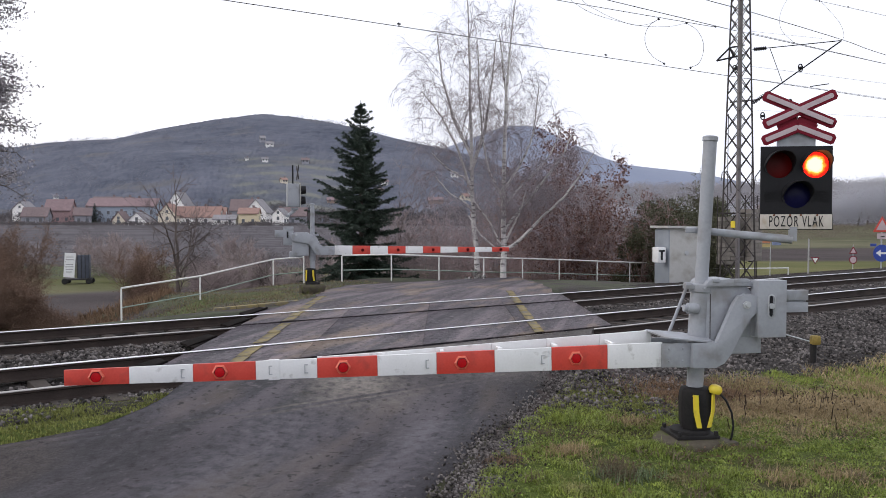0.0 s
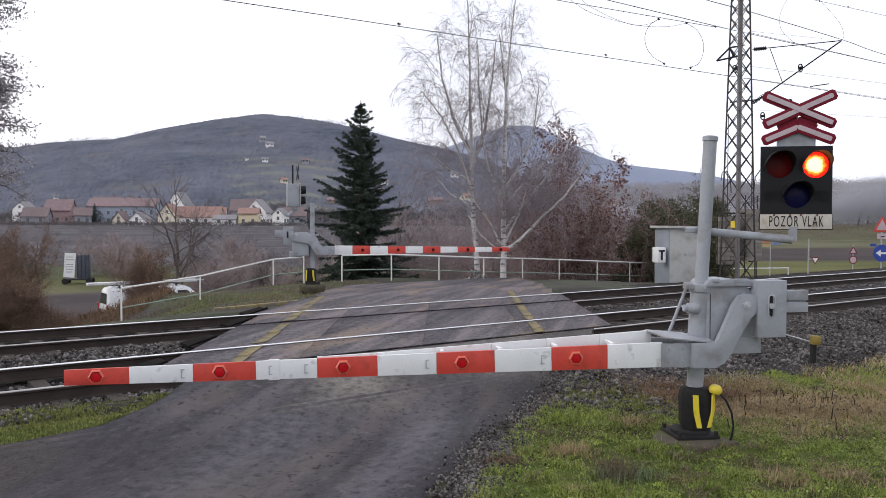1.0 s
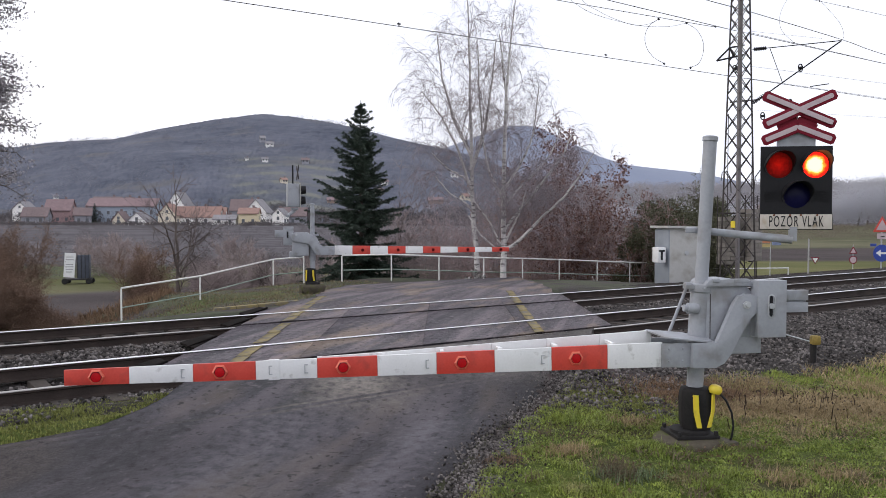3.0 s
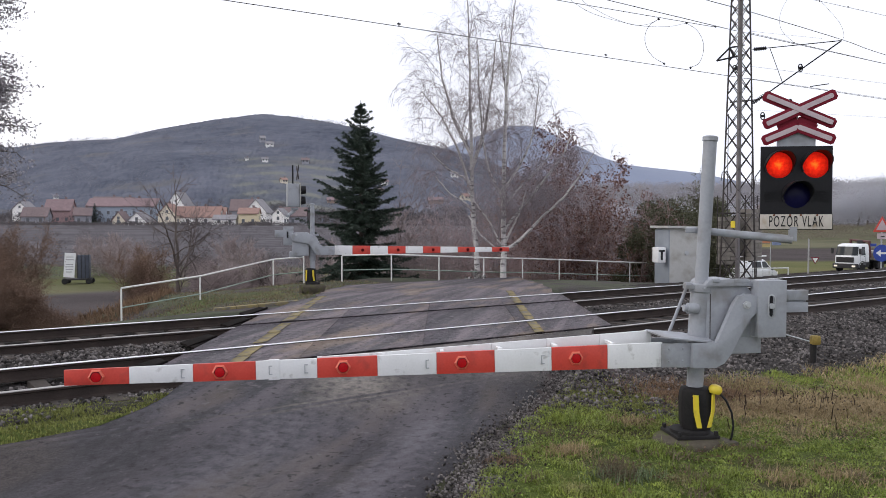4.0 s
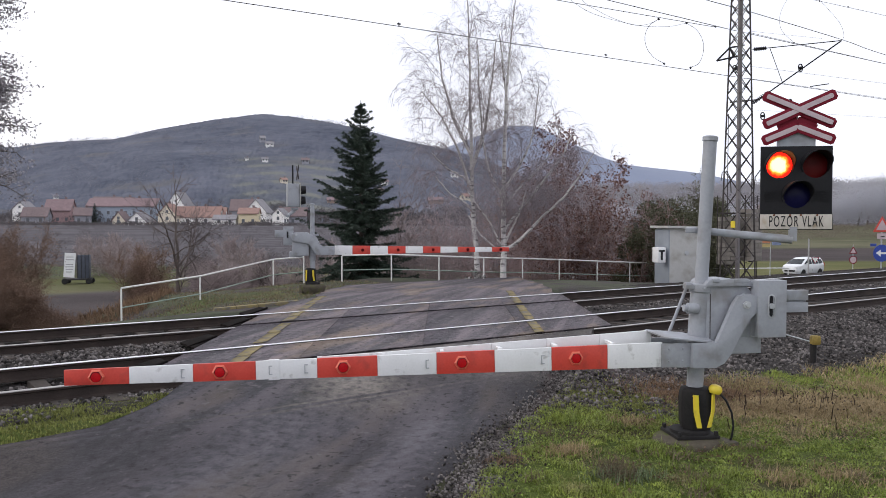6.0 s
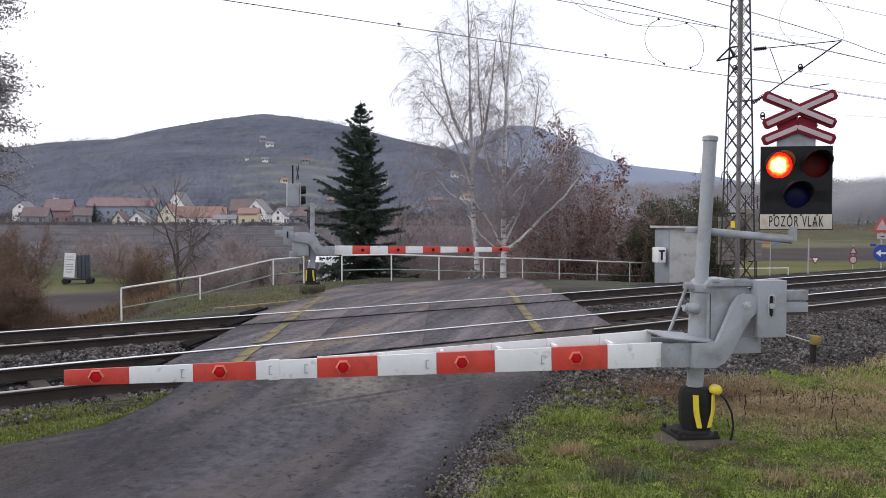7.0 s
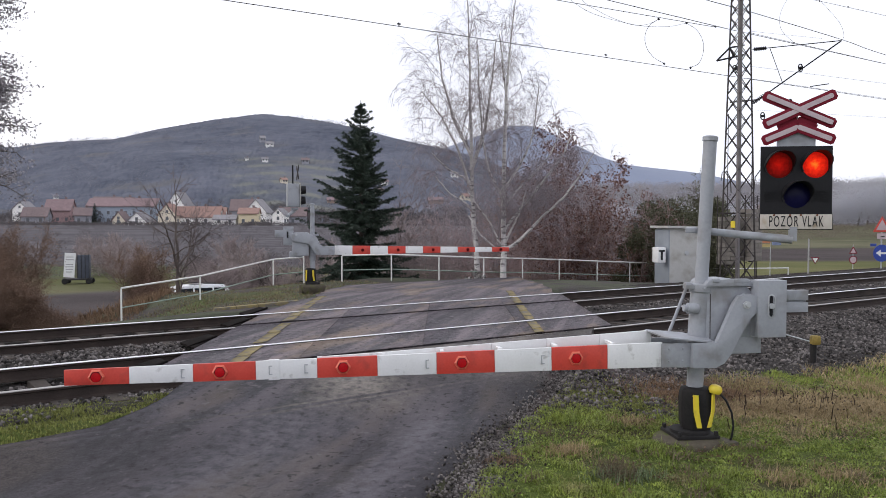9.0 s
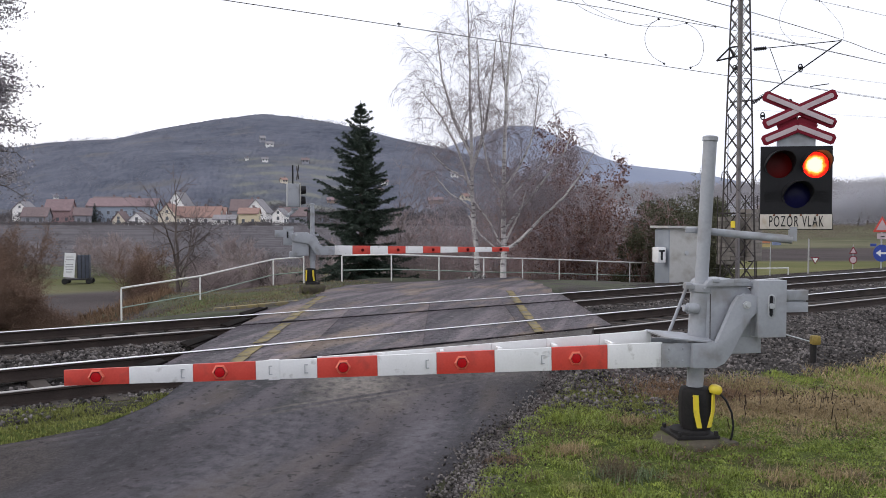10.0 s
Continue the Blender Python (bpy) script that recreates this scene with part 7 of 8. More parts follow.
M_TAIL = mat("tail_light_red", (0.35, 0.02, 0.02), (0.42, 0.03, 0.03), 0.2, bump=0)


def wheel(parent, x, y, r, w):
    g = Geo()
    g.lathe([(r * 0.62, -w / 2), (r * 0.93, -w / 2), (r, -w * 0.3), (r, w * 0.3), (r * 0.93, w / 2), (r * 0.62, w / 2)], 22, pose(0, 0, 0, 90, 0, 0))
    o = part("wheel", g, M_TYRE, parent, at=pose(x, y, r))
    g = Geo()
    g.lathe([(r * 0.2, -w * 0.42), (r * 0.60, -w * 0.36), (r * 0.63, -w * 0.45), (r * 0.63, w * 0.45), (r * 0.60, w * 0.36), (r * 0.2, w * 0.42)], 16, pose(0, 0, 0, 90, 0, 0))
    part("rim", g, M_RIM, o)
    return o


def plan_ring(z, xb, xf, hw, grow=0.0):
    """Outline of a car body at one height, corners rounded in plan."""
    xb, xf, hw = xb - grow, xf + grow, hw + grow
    half = [(xb, -hw + 0.30), (xb + 0.07, -hw + 0.08), (xb + 0.22, -hw), (xf - 0.26, -hw), (xf - 0.08, -hw + 0.12), (xf, -hw + 0.38)]
    return [(x, y, z) for x, y in half] + [(x, -y, z) for x, y in reversed(half)]


def shell(levels, ids=None, grow=0.0):
    """Stack of plan rings; with ids only that run of the skin, as for a pane."""
    g = Geo()
    rings = [plan_ring(*lv, grow) for lv in levels]
    k = len(ids) if ids else 12
    vs = [r[i] for r in rings for i in (ids or range(12))]
    fs = [(a * k + b, a * k + (b + 1) % k, (a + 1) * k + (b + 1) % k, (a + 1) * k + b) for a in range(len(rings) - 1) for b in range(k - 1 if ids else k)]
    if not ids:
        fs += [tuple(range(k))[::-1], tuple(range((len(rings) - 1) * k, len(rings) * k))]
    return g.add(vs, fs)


def panes(parent, polys, y, m, name):
    for p in polys:
        for s in (-1, 1):
            g = Geo()
            g.extrude([(x, s * (y(z) + 0.004), z) for x, z in p], (0, -s * 0.03, 0))
            part(name, g, m, parent)


def build_van():
    v = thing("van", pose(0, 0, 0), "white panel van with a long roof load driving along the road", "van")
    part("body", shell([(0.28, -2.55, 2.52, 0.86), (0.45, -2.64, 2.60, 0.94), (0.85, -2.66, 2.56, 0.96), (1.02, -2.66, 2.25, 0.955), (1.12, -2.65, 1.88, 0.945), (1.82, -2.58, 1.12, 0.79), (1.93, -2.50, 0.92, 0.74), (1.99, -2.30, 0.6, 0.58)]), M_CARWHITE, v, sm=40)
    yw = lambda z: np.interp(z, (1.12, 1.82), (0.945, 0.79))
    panes(v, [[(0.42, 1.18), (1.42, 1.18), (0.86, 1.76), (0.42, 1.76)], [(-0.95, 1.2), (0.28, 1.2), (0.28, 1.76), (-0.95, 1.76)]], yw, M_CARGLASS, "side_window")
    part("windscreen", shell([(1.17, -2.6, 1.826, 0.934), (1.77, -2.58, 1.174, 0.801)], [4, 5, 6, 7], 0.006), M_CARGLASS, v)
    part("rear_window", shell([(1.25, -2.637, 1.7, 0.916), (1.72, -2.59, 1.2, 0.812)], [11, 0], 0.006), M_CARGLASS, v)
    for s in (-1, 1):
        for x in (0.35, -1.0, 1.6):
            g = Geo()
            g.box((x, s * 0.957, 0.8), (0.012, 0.012, 0.8))
            part("door_seam", g, M_CHASSIS, v)
        g = Geo()
        g.box((-1.6, s * 0.957, 1.02), (1.9, 0.015, 0.03))
        part("door_rail", g, M_CHASSIS, v, "dark sliding door rail")
        g = Geo()
        g.box((1.5, s * 1.03, 1.2), (0.10, 0.18, 0.22))
        part("mirror", g, M_CHASSIS, v, bevel=0.03)
        g = Geo()
        g.box((-2.66, s * 0.86, 1.05), (0.05, 0.14, 0.4))
        part("tail_light", g, M_TAIL, v)
        g = Geo()
        g.box((2.50, s * 0.68, 0.82), (0.14, 0.28, 0.16))
        part("headlight", g, M_HEADLIGHT, v)
        for x in (-1.55, 1.65):
            wheel(v, x, s * 0.84, 0.33, 0.21)
    for x, nm in ((2.58, "front_bumper"), (-2.66, "rear_bumper")):
        g = Geo()
        g.box((x, 0, 0.45), (0.14, 1.72, 0.24))
        part(nm, g, M_CHASSIS, v, bevel=0.04)
    for x in (-2.1, -0.9, 0.4):
        g = Geo()
        g.box((x, 0, 2.06), (0.05, 1.5, 0.04))
        for s in (-1, 1):
            g.box((x, s * 0.68, 2.01), (0.08, 0.05, 0.09))
        part("roof_bar", g, M_CHASSIS, v)
    g = Geo()
    g.box((-1.0, -0.42, 2.17), (4.8, 0.34, 0.12))
    part("roof_load", g, M_WHITE, v, "long white roof box", bevel=0.03)
    for s in (0.2, 0.62):
        g = Geo()
        g.tube([(-2.9, s, 2.12), (2.0, s, 2.12)], 0.035, 8)
        part("ladder_rail", g, M_GALV, v)
    for i in range(14):
        g = Geo()
        g.tube([(-2.7 + i * 0.34, 0.2, 2.12), (-2.7 + i * 0.34, 0.62, 2.12)], 0.018, 6)
        part("ladder_rung", g, M_GALV, v)
    return v


def build_truck():
    v = thing("truck", pose(0, 0, 0), "white flatbed truck with folded crane and beige dropsides", "truck")
    # cab from x = 2.8 to 5.0: plan rings stacked upwards, front corners rounded
    def ring(z, front, hw, grow=0.0):
        f, w_ = front + grow, hw + grow
        return [(2.85, -w_, z), (f - 0.55, -w_, z), (f - 0.22, -w_ + 0.10, z), (f - 0.04, -w_ + 0.38, z), (f, -0.4, z), (f, 0.4, z), (f - 0.04, w_ - 0.38, z), (f - 0.22, w_ - 0.10, z), (f - 0.55, w_, z), (2.85, w_, z)]

    def stack(levels, ids=None, close=True, grow=0.0):
        g = Geo()
        rings = [ring(z, f, hw, grow) for z, f, hw in levels]
        ids = ids or list(range(10))
        k = len(ids)
        vs = [r[i] for r in rings for i in ids]
        fs = [(a * k + b, a * k + (b + 1) % k, (a + 1) * k + (b + 1) % k, (a + 1) * k + b) for a in range(len(rings) - 1) for b in range(k if close else k - 1)]
        if close:
            fs += [tuple(range(k))[::-1], tuple(range((len(rings) - 1) * k, len(rings) * k))]
        return g.add(vs, fs)

    cab = [(0.72, 4.98, 1.19), (1.0, 5.02, 1.2), (1.50, 5.0, 1.2), (1.60, 4.97, 1.19), (2.05, 4.86, 1.17), (2.52, 4.72, 1.13), (2.66, 4.58, 1.08), (2.74, 4.3, 0.98)]
    part("cab", stack(cab), M_CARWHITE, v, sm=50)
    part("windscreen", stack([(1.64, 4.96, 1.188), (2.05, 4.86, 1.17), (2.48, 4.732, 1.133)], [2, 3, 4, 5, 6, 7], False, 0.006), M_CARGLASS, v, sm=60)
    yw = lambda z: np.interp(z, (1.6, 2.05, 2.52), (1.195, 1.175, 1.135))
    panes(v, [[(3.55, 1.68), (4.30, 1.64), (4.14, 2.44), (3.55, 2.46)]], yw, M_CARGLASS, "side_window")
    g = Geo()
    g.box((5.03, 0, 1.22), (0.05, 1.7, 0.5))
    for i in range(4):
        g.box((5.06, 0, 1.05 + i * 0.11), (0.03, 1.6, 0.03))
    part("grille", g, M_CHASSIS, v, "dark slatted grille")
    g = Geo()
    g.box((4.95, 0, 0.62), (0.3, 2.4, 0.45))
    part("bumper", g, M_CHASSIS, v, bevel=0.05)
    for s in (-1, 1):
        g = Geo()
        g.box((5.08, s * 0.88, 0.62), (0.06, 0.34, 0.16))
        part("headlight", g, M_HEADLIGHT, v)
        g = Geo()
        g.box((4.85, s * 1.36, 2.05), (0.12, 0.22, 0.55))
        g.tube([(4.65, s * 1.12, 2.3), (4.85, s * 1.36, 2.3)], 0.02, 6)
        part("mirror", g, M_CHASSIS, v, bevel=0.02)
        g = Geo()
        g.box((3.2, s * 1.14, 0.72), (0.7, 0.16, 0.5))
        part("mudguard", g, M_CHASSIS, v, bevel=0.05)
        for x in (4.05, -1.9, -3.2):
            wheel(v, x, s * 1.05, 0.5, 0.3)
        for x in (3.5, 4.42):
            g = Geo()
            g.box((x, s * 1.2, 1.35), (0.014, 0.02, 0.95))
            part("door_seam", g, M_CHASSIS, v)
        g = Geo()
        g.box((3.7, s * 1.21, 1.55), (0.2, 0.03, 0.05))
        part("door_handle", g, M_CHASSIS, v)
        g = Geo()
        n = 14
        arc = [(4.05 + 0.66 * math.cos(math.pi * q / n), 0.5 + 0.62 * math.sin(math.pi * q / n)) for q in range(n + 1)]
        arc += [(4.05 + 0.54 * math.cos(math.pi * q / n), 0.5 + 0.52 * math.sin(math.pi * q / n)) for q in range(n, -1, -1)]
        g.extrude([(x, s * 1.215, z) for x, z in arc], (0, -s * 0.25, 0))
        part("wheel_arch", g, M_BED_DARK, v, "dark grey wheel arch")
        g = Geo()
        g.box((3.4, s * 1.205, 0.86), (1.1, 0.03, 0.3))
        part("skirt", g, M_BED_DARK, v, "dark grey skirt")
    g = Geo()
    g.box((-0.2, 0, 0.75), (8.6, 0.85, 0.28))
    g.box((0.5, 0.9, 0.62), (1.2, 0.5, 0.5))
    part("chassis", g, M_CHASSIS, v, bevel=0.02)
    g = Geo()
    g.box((2.35, 0, 1.35), (0.62, 1.7, 1.1))
    g.box((2.35, 0.1, 2.3), (0.42, 0.6, 1.5))
    part("crane_base", g, M_CHASSIS, v, bevel=0.03)
    g = Geo()
    g.tube([(2.35, 0.1, 2.95), (2.42, 0.95, 2.95), (2.42, 1.05, 1.4)], 0.17, 6)
    g.tube([(2.25, 0.0, 2.95), (2.22, -0.95, 3.1), (2.22, -1.0, 1.4)], 0.16, 6)
    part("crane_boom", g, M_CRANE, v, "folded dark red crane boom")
    g = Geo()
    g.box((-1.55, 0, 1.1), (7.0, 2.45, 0.14))
    part("bed", g, M_CHASSIS, v)
    for s in (-1, 1):
        for i in range(3):
            g = Geo()
            g.box((0.8 - i * 2.33, s * 1.23, 1.48), (2.29, 0.05, 0.6))
            for k in range(3):
                g.box((0.8 - i * 2.33, s * 1.262, 1.28 + k * 0.2), (2.2, 0.02, 0.05))
            part("dropside", g, M_BED, v, bevel=0.008)
    for x in (1.95, -5.03):
        g = Geo()
        g.box((x, 0, 1.5), (0.05, 2.45, 0.66))
        part("end_board", g, M_BED, v)
    g = Geo()
    g.box((0.9, 0, 1.6), (1.6, 1.7, 0.85))
    part("cargo", g, M_PALLET, v, "dull grey wrapped pallets", bevel=0.06)
    return v


def build_car():
    v = thing("car", pose(0, 0, 0), "white family car driving along the road", "car")
    part("body", shell([(0.24, -2.0, 2.05, 0.78), (0.42, -2.14, 2.16, 0.85), (0.72, -2.17, 2.15, 0.87), (0.92, -2.16, 2.04, 0.87), (1.02, -2.14, 1.68, 0.855), (1.52, -1.93, 0.74, 0.70), (1.60, -1.78, 0.45, 0.64), (1.64, -1.4, -0.1, 0.48)]), M_CARWHITE, v, sm=40)
    yw = lambda z: np.interp(z, (1.02, 1.52), (0.855, 0.70))
    panes(v, [[(-0.05, 1.06), (1.26, 1.06), (0.52, 1.49), (-0.05, 1.49)], [(-1.05, 1.06), (-0.13, 1.06), (-0.13, 1.49), (-1.05, 1.49)], [(-1.80, 1.08), (-1.13, 1.06), (-1.13, 1.49), (-1.66, 1.47)]], yw, M_CARGLASS, "side_window")
    part("windscreen", shell([(1.07, -2.1, 1.586, 0.84), (1.50, -1.94, 0.778, 0.706)], [4, 5, 6, 7], 0.006), M_CARGLASS, v)
    part("rear_window", shell([(1.10, -2.106, 1.2, 0.83), (1.45, -1.96, 0.6, 0.722)], [11, 0], 0.006), M_CARGLASS, v)
    for s in (-1, 1):
        g = Geo()
        g.tube([(0.1, s * 0.6, 1.67), (-0.8, s * 0.62, 1.70), (-1.7, s * 0.6, 1.66)], 0.018, 6)
        part("roof_rail", g, M_CHASSIS, v)
    for s in (-1, 1):
        for x in (-1.35, 1.32):
            wheel(v, x, s * 0.78, 0.32, 0.2)
        g = Geo()
        g.box((2.02, s * 0.6, 0.74), (0.2, 0.28, 0.14))
        part("headlight", g, M_LAMPGLASS, v)
        g = Geo()
        g.box((-2.14, s * 0.72, 0.98), (0.06, 0.16, 0.3))
        part("tail_light", g, M_TAIL, v)
        g = Geo()
        g.box((0.85, s * 0.92, 1.1), (0.1, 0.16, 0.12))
        part("mirror", g, M_CARWHITE, v, bevel=0.03)
        g = Geo()
        g.box((-0.1, s * 0.862, 0.72), (0.01, 0.01, 0.62))
        part("door_seam", g, M_CHASSIS, v)
    g = Geo()
    g.box((2.1, 0, 0.48), (0.12, 1.0, 0.16))
    part("grille", g, M_CHASSIS, v)
    return v


VAN, TRUCK, CAR = build_van(), build_truck(), build_car()


def lane_pose(u, v, heading):
    x, y, z = lane_xyz(u, v)
    return pose(x, y, z, 0, 0, heading)


# ---- overhead line ----
def wire(pts, r, label, name="overhead_wire"):
    g = Geo()
    g.tube(pts, r * 0.64, 6)
    return single(name, g, M_WIRE, label, "wire", "overhead line wires")


def along(u0, z0, u1, z1, v0, v1=None, sag=0.0, n=24):
    v1 = v0 if v1 is None else v1
    return [(*uv_xy(u0 + (u1 - u0) * i / n, v0 + (v1 - v0) * i / n), z0 + (z1 - z0) * i / n - 4 * sag * (i / n) * (1 - i / n)) for i in range(n + 1)]


def hung(v, *uz):
    """Points along a wire in the upright plane at v, rounded between its fixings."""
    P = [Vector((*uv_xy(a, v), b)) for a, b in uz]
    out = []
    for i in range(len(P) - 1):
        a, b, c, d = P[max(i - 1, 0)], P[i], P[i + 1], P[min(i + 2, len(P) - 1)]
        for k in range(6):
            t = k / 6
            out.append(0.5 * (2 * b + (c - a) * t + (2 * a - 5 * b + 4 * c - d) * t * t + (3 * b - a - 3 * c + d) * t ** 3))
    return out + [P[-1]]


wire(along(-30, 4.62, 100, 6.0, 11.1), 0.009, "contact wire above the near track")
wire(along(-20, 5.02, 15.06, 6.10, 11.1), 0.009, "carrier wire above the near track")
wire(along(-20, 6.52, 15.5, 6.12, 11.1), 0.011, "thick carrier wire above the near track")
wire(along(15.5, 6.12, 110, 7.4, 11.1, sag=0.35), 0.010, "carrier wire above the near track")
wire(hung(11.1, (9.6, 6.5), (10.76, 6.01), (11.33, 5.85), (12.09, 5.80), (12.81, 5.81), (13.56, 5.91), (14.09, 6.05)), 0.005, "slack connecting wire between the carrier wires")
wire(hung(11.1, (10.2, 6.6), (11.04, 6.06), (11.48, 5.92), (11.94, 5.83), (12.49, 5.79), (12.89, 5.86), (13.22, 6.01)), 0.005, "slack connecting wire between the carrier wires")
wire(along(2, 8.6, 22.0, 8.31, 15.1, sag=0.02), 0.016, "thick carrier wire above the far track")
wire(hung(15.1, (22.0, 8.31), (27.44, 8.13), (30.42, 7.96), (40, 7.7), (70, 7.6)), 0.016, "thick carrier wire above the far track")
wire(along(22.1, 6.28, 110, 7.4, 15.1), 0.008, "contact wire above the far track")
wire(along(22.1, 7.67, 70, 7.5, 15.1), 0.010, "carrier wire above the far track")
wire(along(22.1, 7.71, 26.2, 8.01, 15.1), 0.005, "thin stay wire at the mast")
wire(along(25.5, 9.2, 60, 10.4, 15.1), 0.010, "feeder wire above the far track")
wire(along(22.0, 6.65, 60, 7.9, 15.1), 0.006, "thin tensioning wire with a pulley")
wire(along(22.6, 5.35, 60, 7.0, 15.1), 0.004, "thin stay wire beyond the mast")


def loop(pts):
    g = Geo()
    g.tube(pts, 0.0045, 6)
    single("wire_loop", g, M_WIRE, "curved connecting loop between the overhead wires", "wire", "overhead line wires")


loop(hung(11.1, (13.22, 6.01), (12.93, 5.83), (12.81, 5.60), (12.88, 5.37), (13.11, 5.21), (13.40, 5.14)))
loop(hung(11.1, (14.09, 6.05), (14.44, 5.95), (14.64, 5.75), (14.66, 5.51), (14.51, 5.26), (14.24, 5.15)))
loop(hung(15.1, (24.6, 9.4), (24.13, 8.97), (23.76, 8.43), (23.86, 7.97), (24.55, 7.67)))
loop(hung(15.1, (25.9, 9.30), (26.64, 8.99), (27.34, 8.63), (27.56, 8.28), (27.41, 8.09)))


def clamp(u, z, v):
    g = Geo()
    x, y = uv_xy(u, v)
    g.box((0, 0, 0), (0.055, 0.02, 0.02))
    g.cyl((0, 0, -0.025), (0, 0, 0.022), 0.011, n=8)
    single("wire_clamp", g, M_BLACK, "small black clamp on the overhead wire", "clamp", "wire clamps", at=pose(x, y, z, 0, 0, 35.3))


for u, z, v in ((13.22, 6.01, 11.1), (14.09, 6.05, 11.1), (13.40, 5.13, 11.1), (14.24, 5.14, 11.1), (15.06, 6.11, 11.1), (11.7, 5.11, 11.1), (7.0, 5.05, 11.1), (24.55, 7.67, 15.1), (26.0, 9.22, 15.1), (27.8, 9.3, 15.1)):
    clamp(u, z, v)


def build_bracket():
    """Cantilever on the mast: a tie, a strut, insulators and a registration arm."""
    b = thing("catenary_bracket", pose(10.83, 29.97, 0), "black cantilever bracket with insulators on the lattice mast", "bracket")
    ox, oy = uv_xy(0, -1)
    q = lambda d, z, du=0.0: Vector((ox * d + UX * (du + 0.41 * max(0, d)), oy * d + UY * (du + 0.41 * max(0, d)), z))

    def rod(name, a, c, r, m=M_BLACK):
        g = Geo()
        g.tube([a, c], r, 8)
        return part(name, g, m, b)

    def insulator(a, c):
        g = Geo()
        n = 7
        for i in range(n):
            p, e = a.lerp(c, (i + 0.1) / n), a.lerp(c, (i + 0.75) / n)
            g.cyl(p, e, 0.075, 0.05, 10)
        part("insulator", g, M_BLACK, b, "ribbed dark insulator")

    tip = q(3.1, 8.1)
    rod("tie_rod", q(0.4, 8.12), tip, 0.016)
    insulator(q(0.45, 8.12), q(0.85, 8.12))
    rod("strut", q(0.4, 6.15), tip, 0.022)
    insulator(q(0.45, 6.2), q(0.8, 6.45))
    rod("drop_rod", q(0.95, 8.1), q(1.35, 6.85), 0.012)
    rod("registration_arm", q(2.2, 6.62), q(2.75, 6.66), 0.016)
    for z, d in ((7.5, -0.2), (5.7, 0.75), (6.1, 1.6), (7.3, 1.9)):
        g = Geo()
        n = 14
        pts = [q(d, z) + Vector((UX * 0.13 * math.cos(2 * math.pi * i / n), UY * 0.13 * math.cos(2 * math.pi * i / n), 0.13 * math.sin(2 * math.pi * i / n))) for i in range(n + 1)]
        g.tube(pts, 0.02, 6)
        g.cyl(q(d, z) - Vector((ox, oy, 0)) * 0.06, q(d, z) + Vector((ox, oy, 0)) * 0.06, 0.05, n=10)
        part("pulley", g, M_BLACK, b)
    e = lambda d, z: Vector((0.94 * d, -0.34 * d - 0.3, z))
    for a, c in ((e(-0.9, 7.76), e(-0.46, 8.2)), (e(-0.46, 8.2), e(0.05, 8.26)), (e(-0.9, 7.76), e(0.05, 7.92)), (e(-0.46, 8.2), e(-0.3, 7.85))):
        rod("outrigger", a, c, 0.03)
    for d in (-0.35, 0.42):
        g = Geo()
        g.tube([e(d, 2.95), e(d * 1.1, 3.5), e(d * 1.5, 3.75), e(d * 1.9, 3.7), e(d * 2.0, 3.4)], 0.018, 6)
        part("climbing_guard", g, M_MAST, b)
    rod("cross_arm", q(-0.4, 6.3, 0.0), q(0.6, 6.3, 0.0), 0.025, M_MAST)
    rod("platform", e(-0.75, 2.2), e(0.15, 2.2), 0.03, M_MAST)


build_bracket()

# ---- back of the far crossing signal ----
def build_far_signal():
    s = thing("crossing_signal", pose(-4.58, 25.2, 2.09, 0, 0, 105), "grey back of the crossing signal beyond the tracks", "railway signal")
    g = Geo()
    g.box((0, 0.05, 0.62), (0.60, 0.36, 0.70))
    part("housing", g, M_GREY, s, bevel=0.02)
    for hx, hz in ((-0.16, 0.78), (0.16, 0.78), (0.0, 0.46)):
        g = Geo()
        g.tube([(hx, -0.17, hz), (hx, -0.33, hz + 0.01)], [0.13, 0.12], 14)
        part("hood", g, M_BLACK, s, "black lamp hood")
    g = Geo()
    g.box((0.0, -0.16, 0.62), (0.66, 0.02, 0.74))
    part("front_plate", g, M_CABINET, s)
    g = Geo()
    g.tube([(0, 0.05, 0.9), (0, 0.05, 1.55)], 0.025, 8)
    part("rear_post", g, M_BLACK, s)
    for a in (26, -26):
        g = Geo()
        g.box((0, 0, 0), (0.8, 0.02, 0.1), pose(0, 0, 0, 0, a, 0).to_3x3())
        part("crossbuck_board", g, M_MAST, s, at=pose(0, -0.1, 1.32))
    g = Geo()
    g.box((0, 0, 0.2), (0.34, 0.2, 0.08))
    g.tube([(0, 0, 0.16), (-0.5, 0.25, -0.02)], 0.05, 10)
    part("bracket_arm", g, M_GREY, s)


build_far_signal()


# ---- small things along the crossing ----
def build_kerb():
    a, c = Vector((-5.3, 18.85, -0.13)), Vector((-3.5, 19.75, -0.03))
    k = thing("kerb", pose(*a), "low concrete kerb with worn yellow top", "kerb", kind="structure")
    d = c - a
    n = 4
    for i in range(n):
        p, e = d * (i / n), d * ((i + 0.97) / n)
        s = Vector((-d.y, d.x, 0)).normalized() * 0.09
        g = Geo()
        g.extrude([p - s + Vector((0, 0, -0.15)), p + s + Vector((0, 0, -0.15)), p + s + Vector((0, 0, 0.03)), p - s + Vector((0, 0, 0.03))], e - p)
        part("kerbstone", g, M_YELLOW_LINE, k, bevel=0.012)


build_kerb()


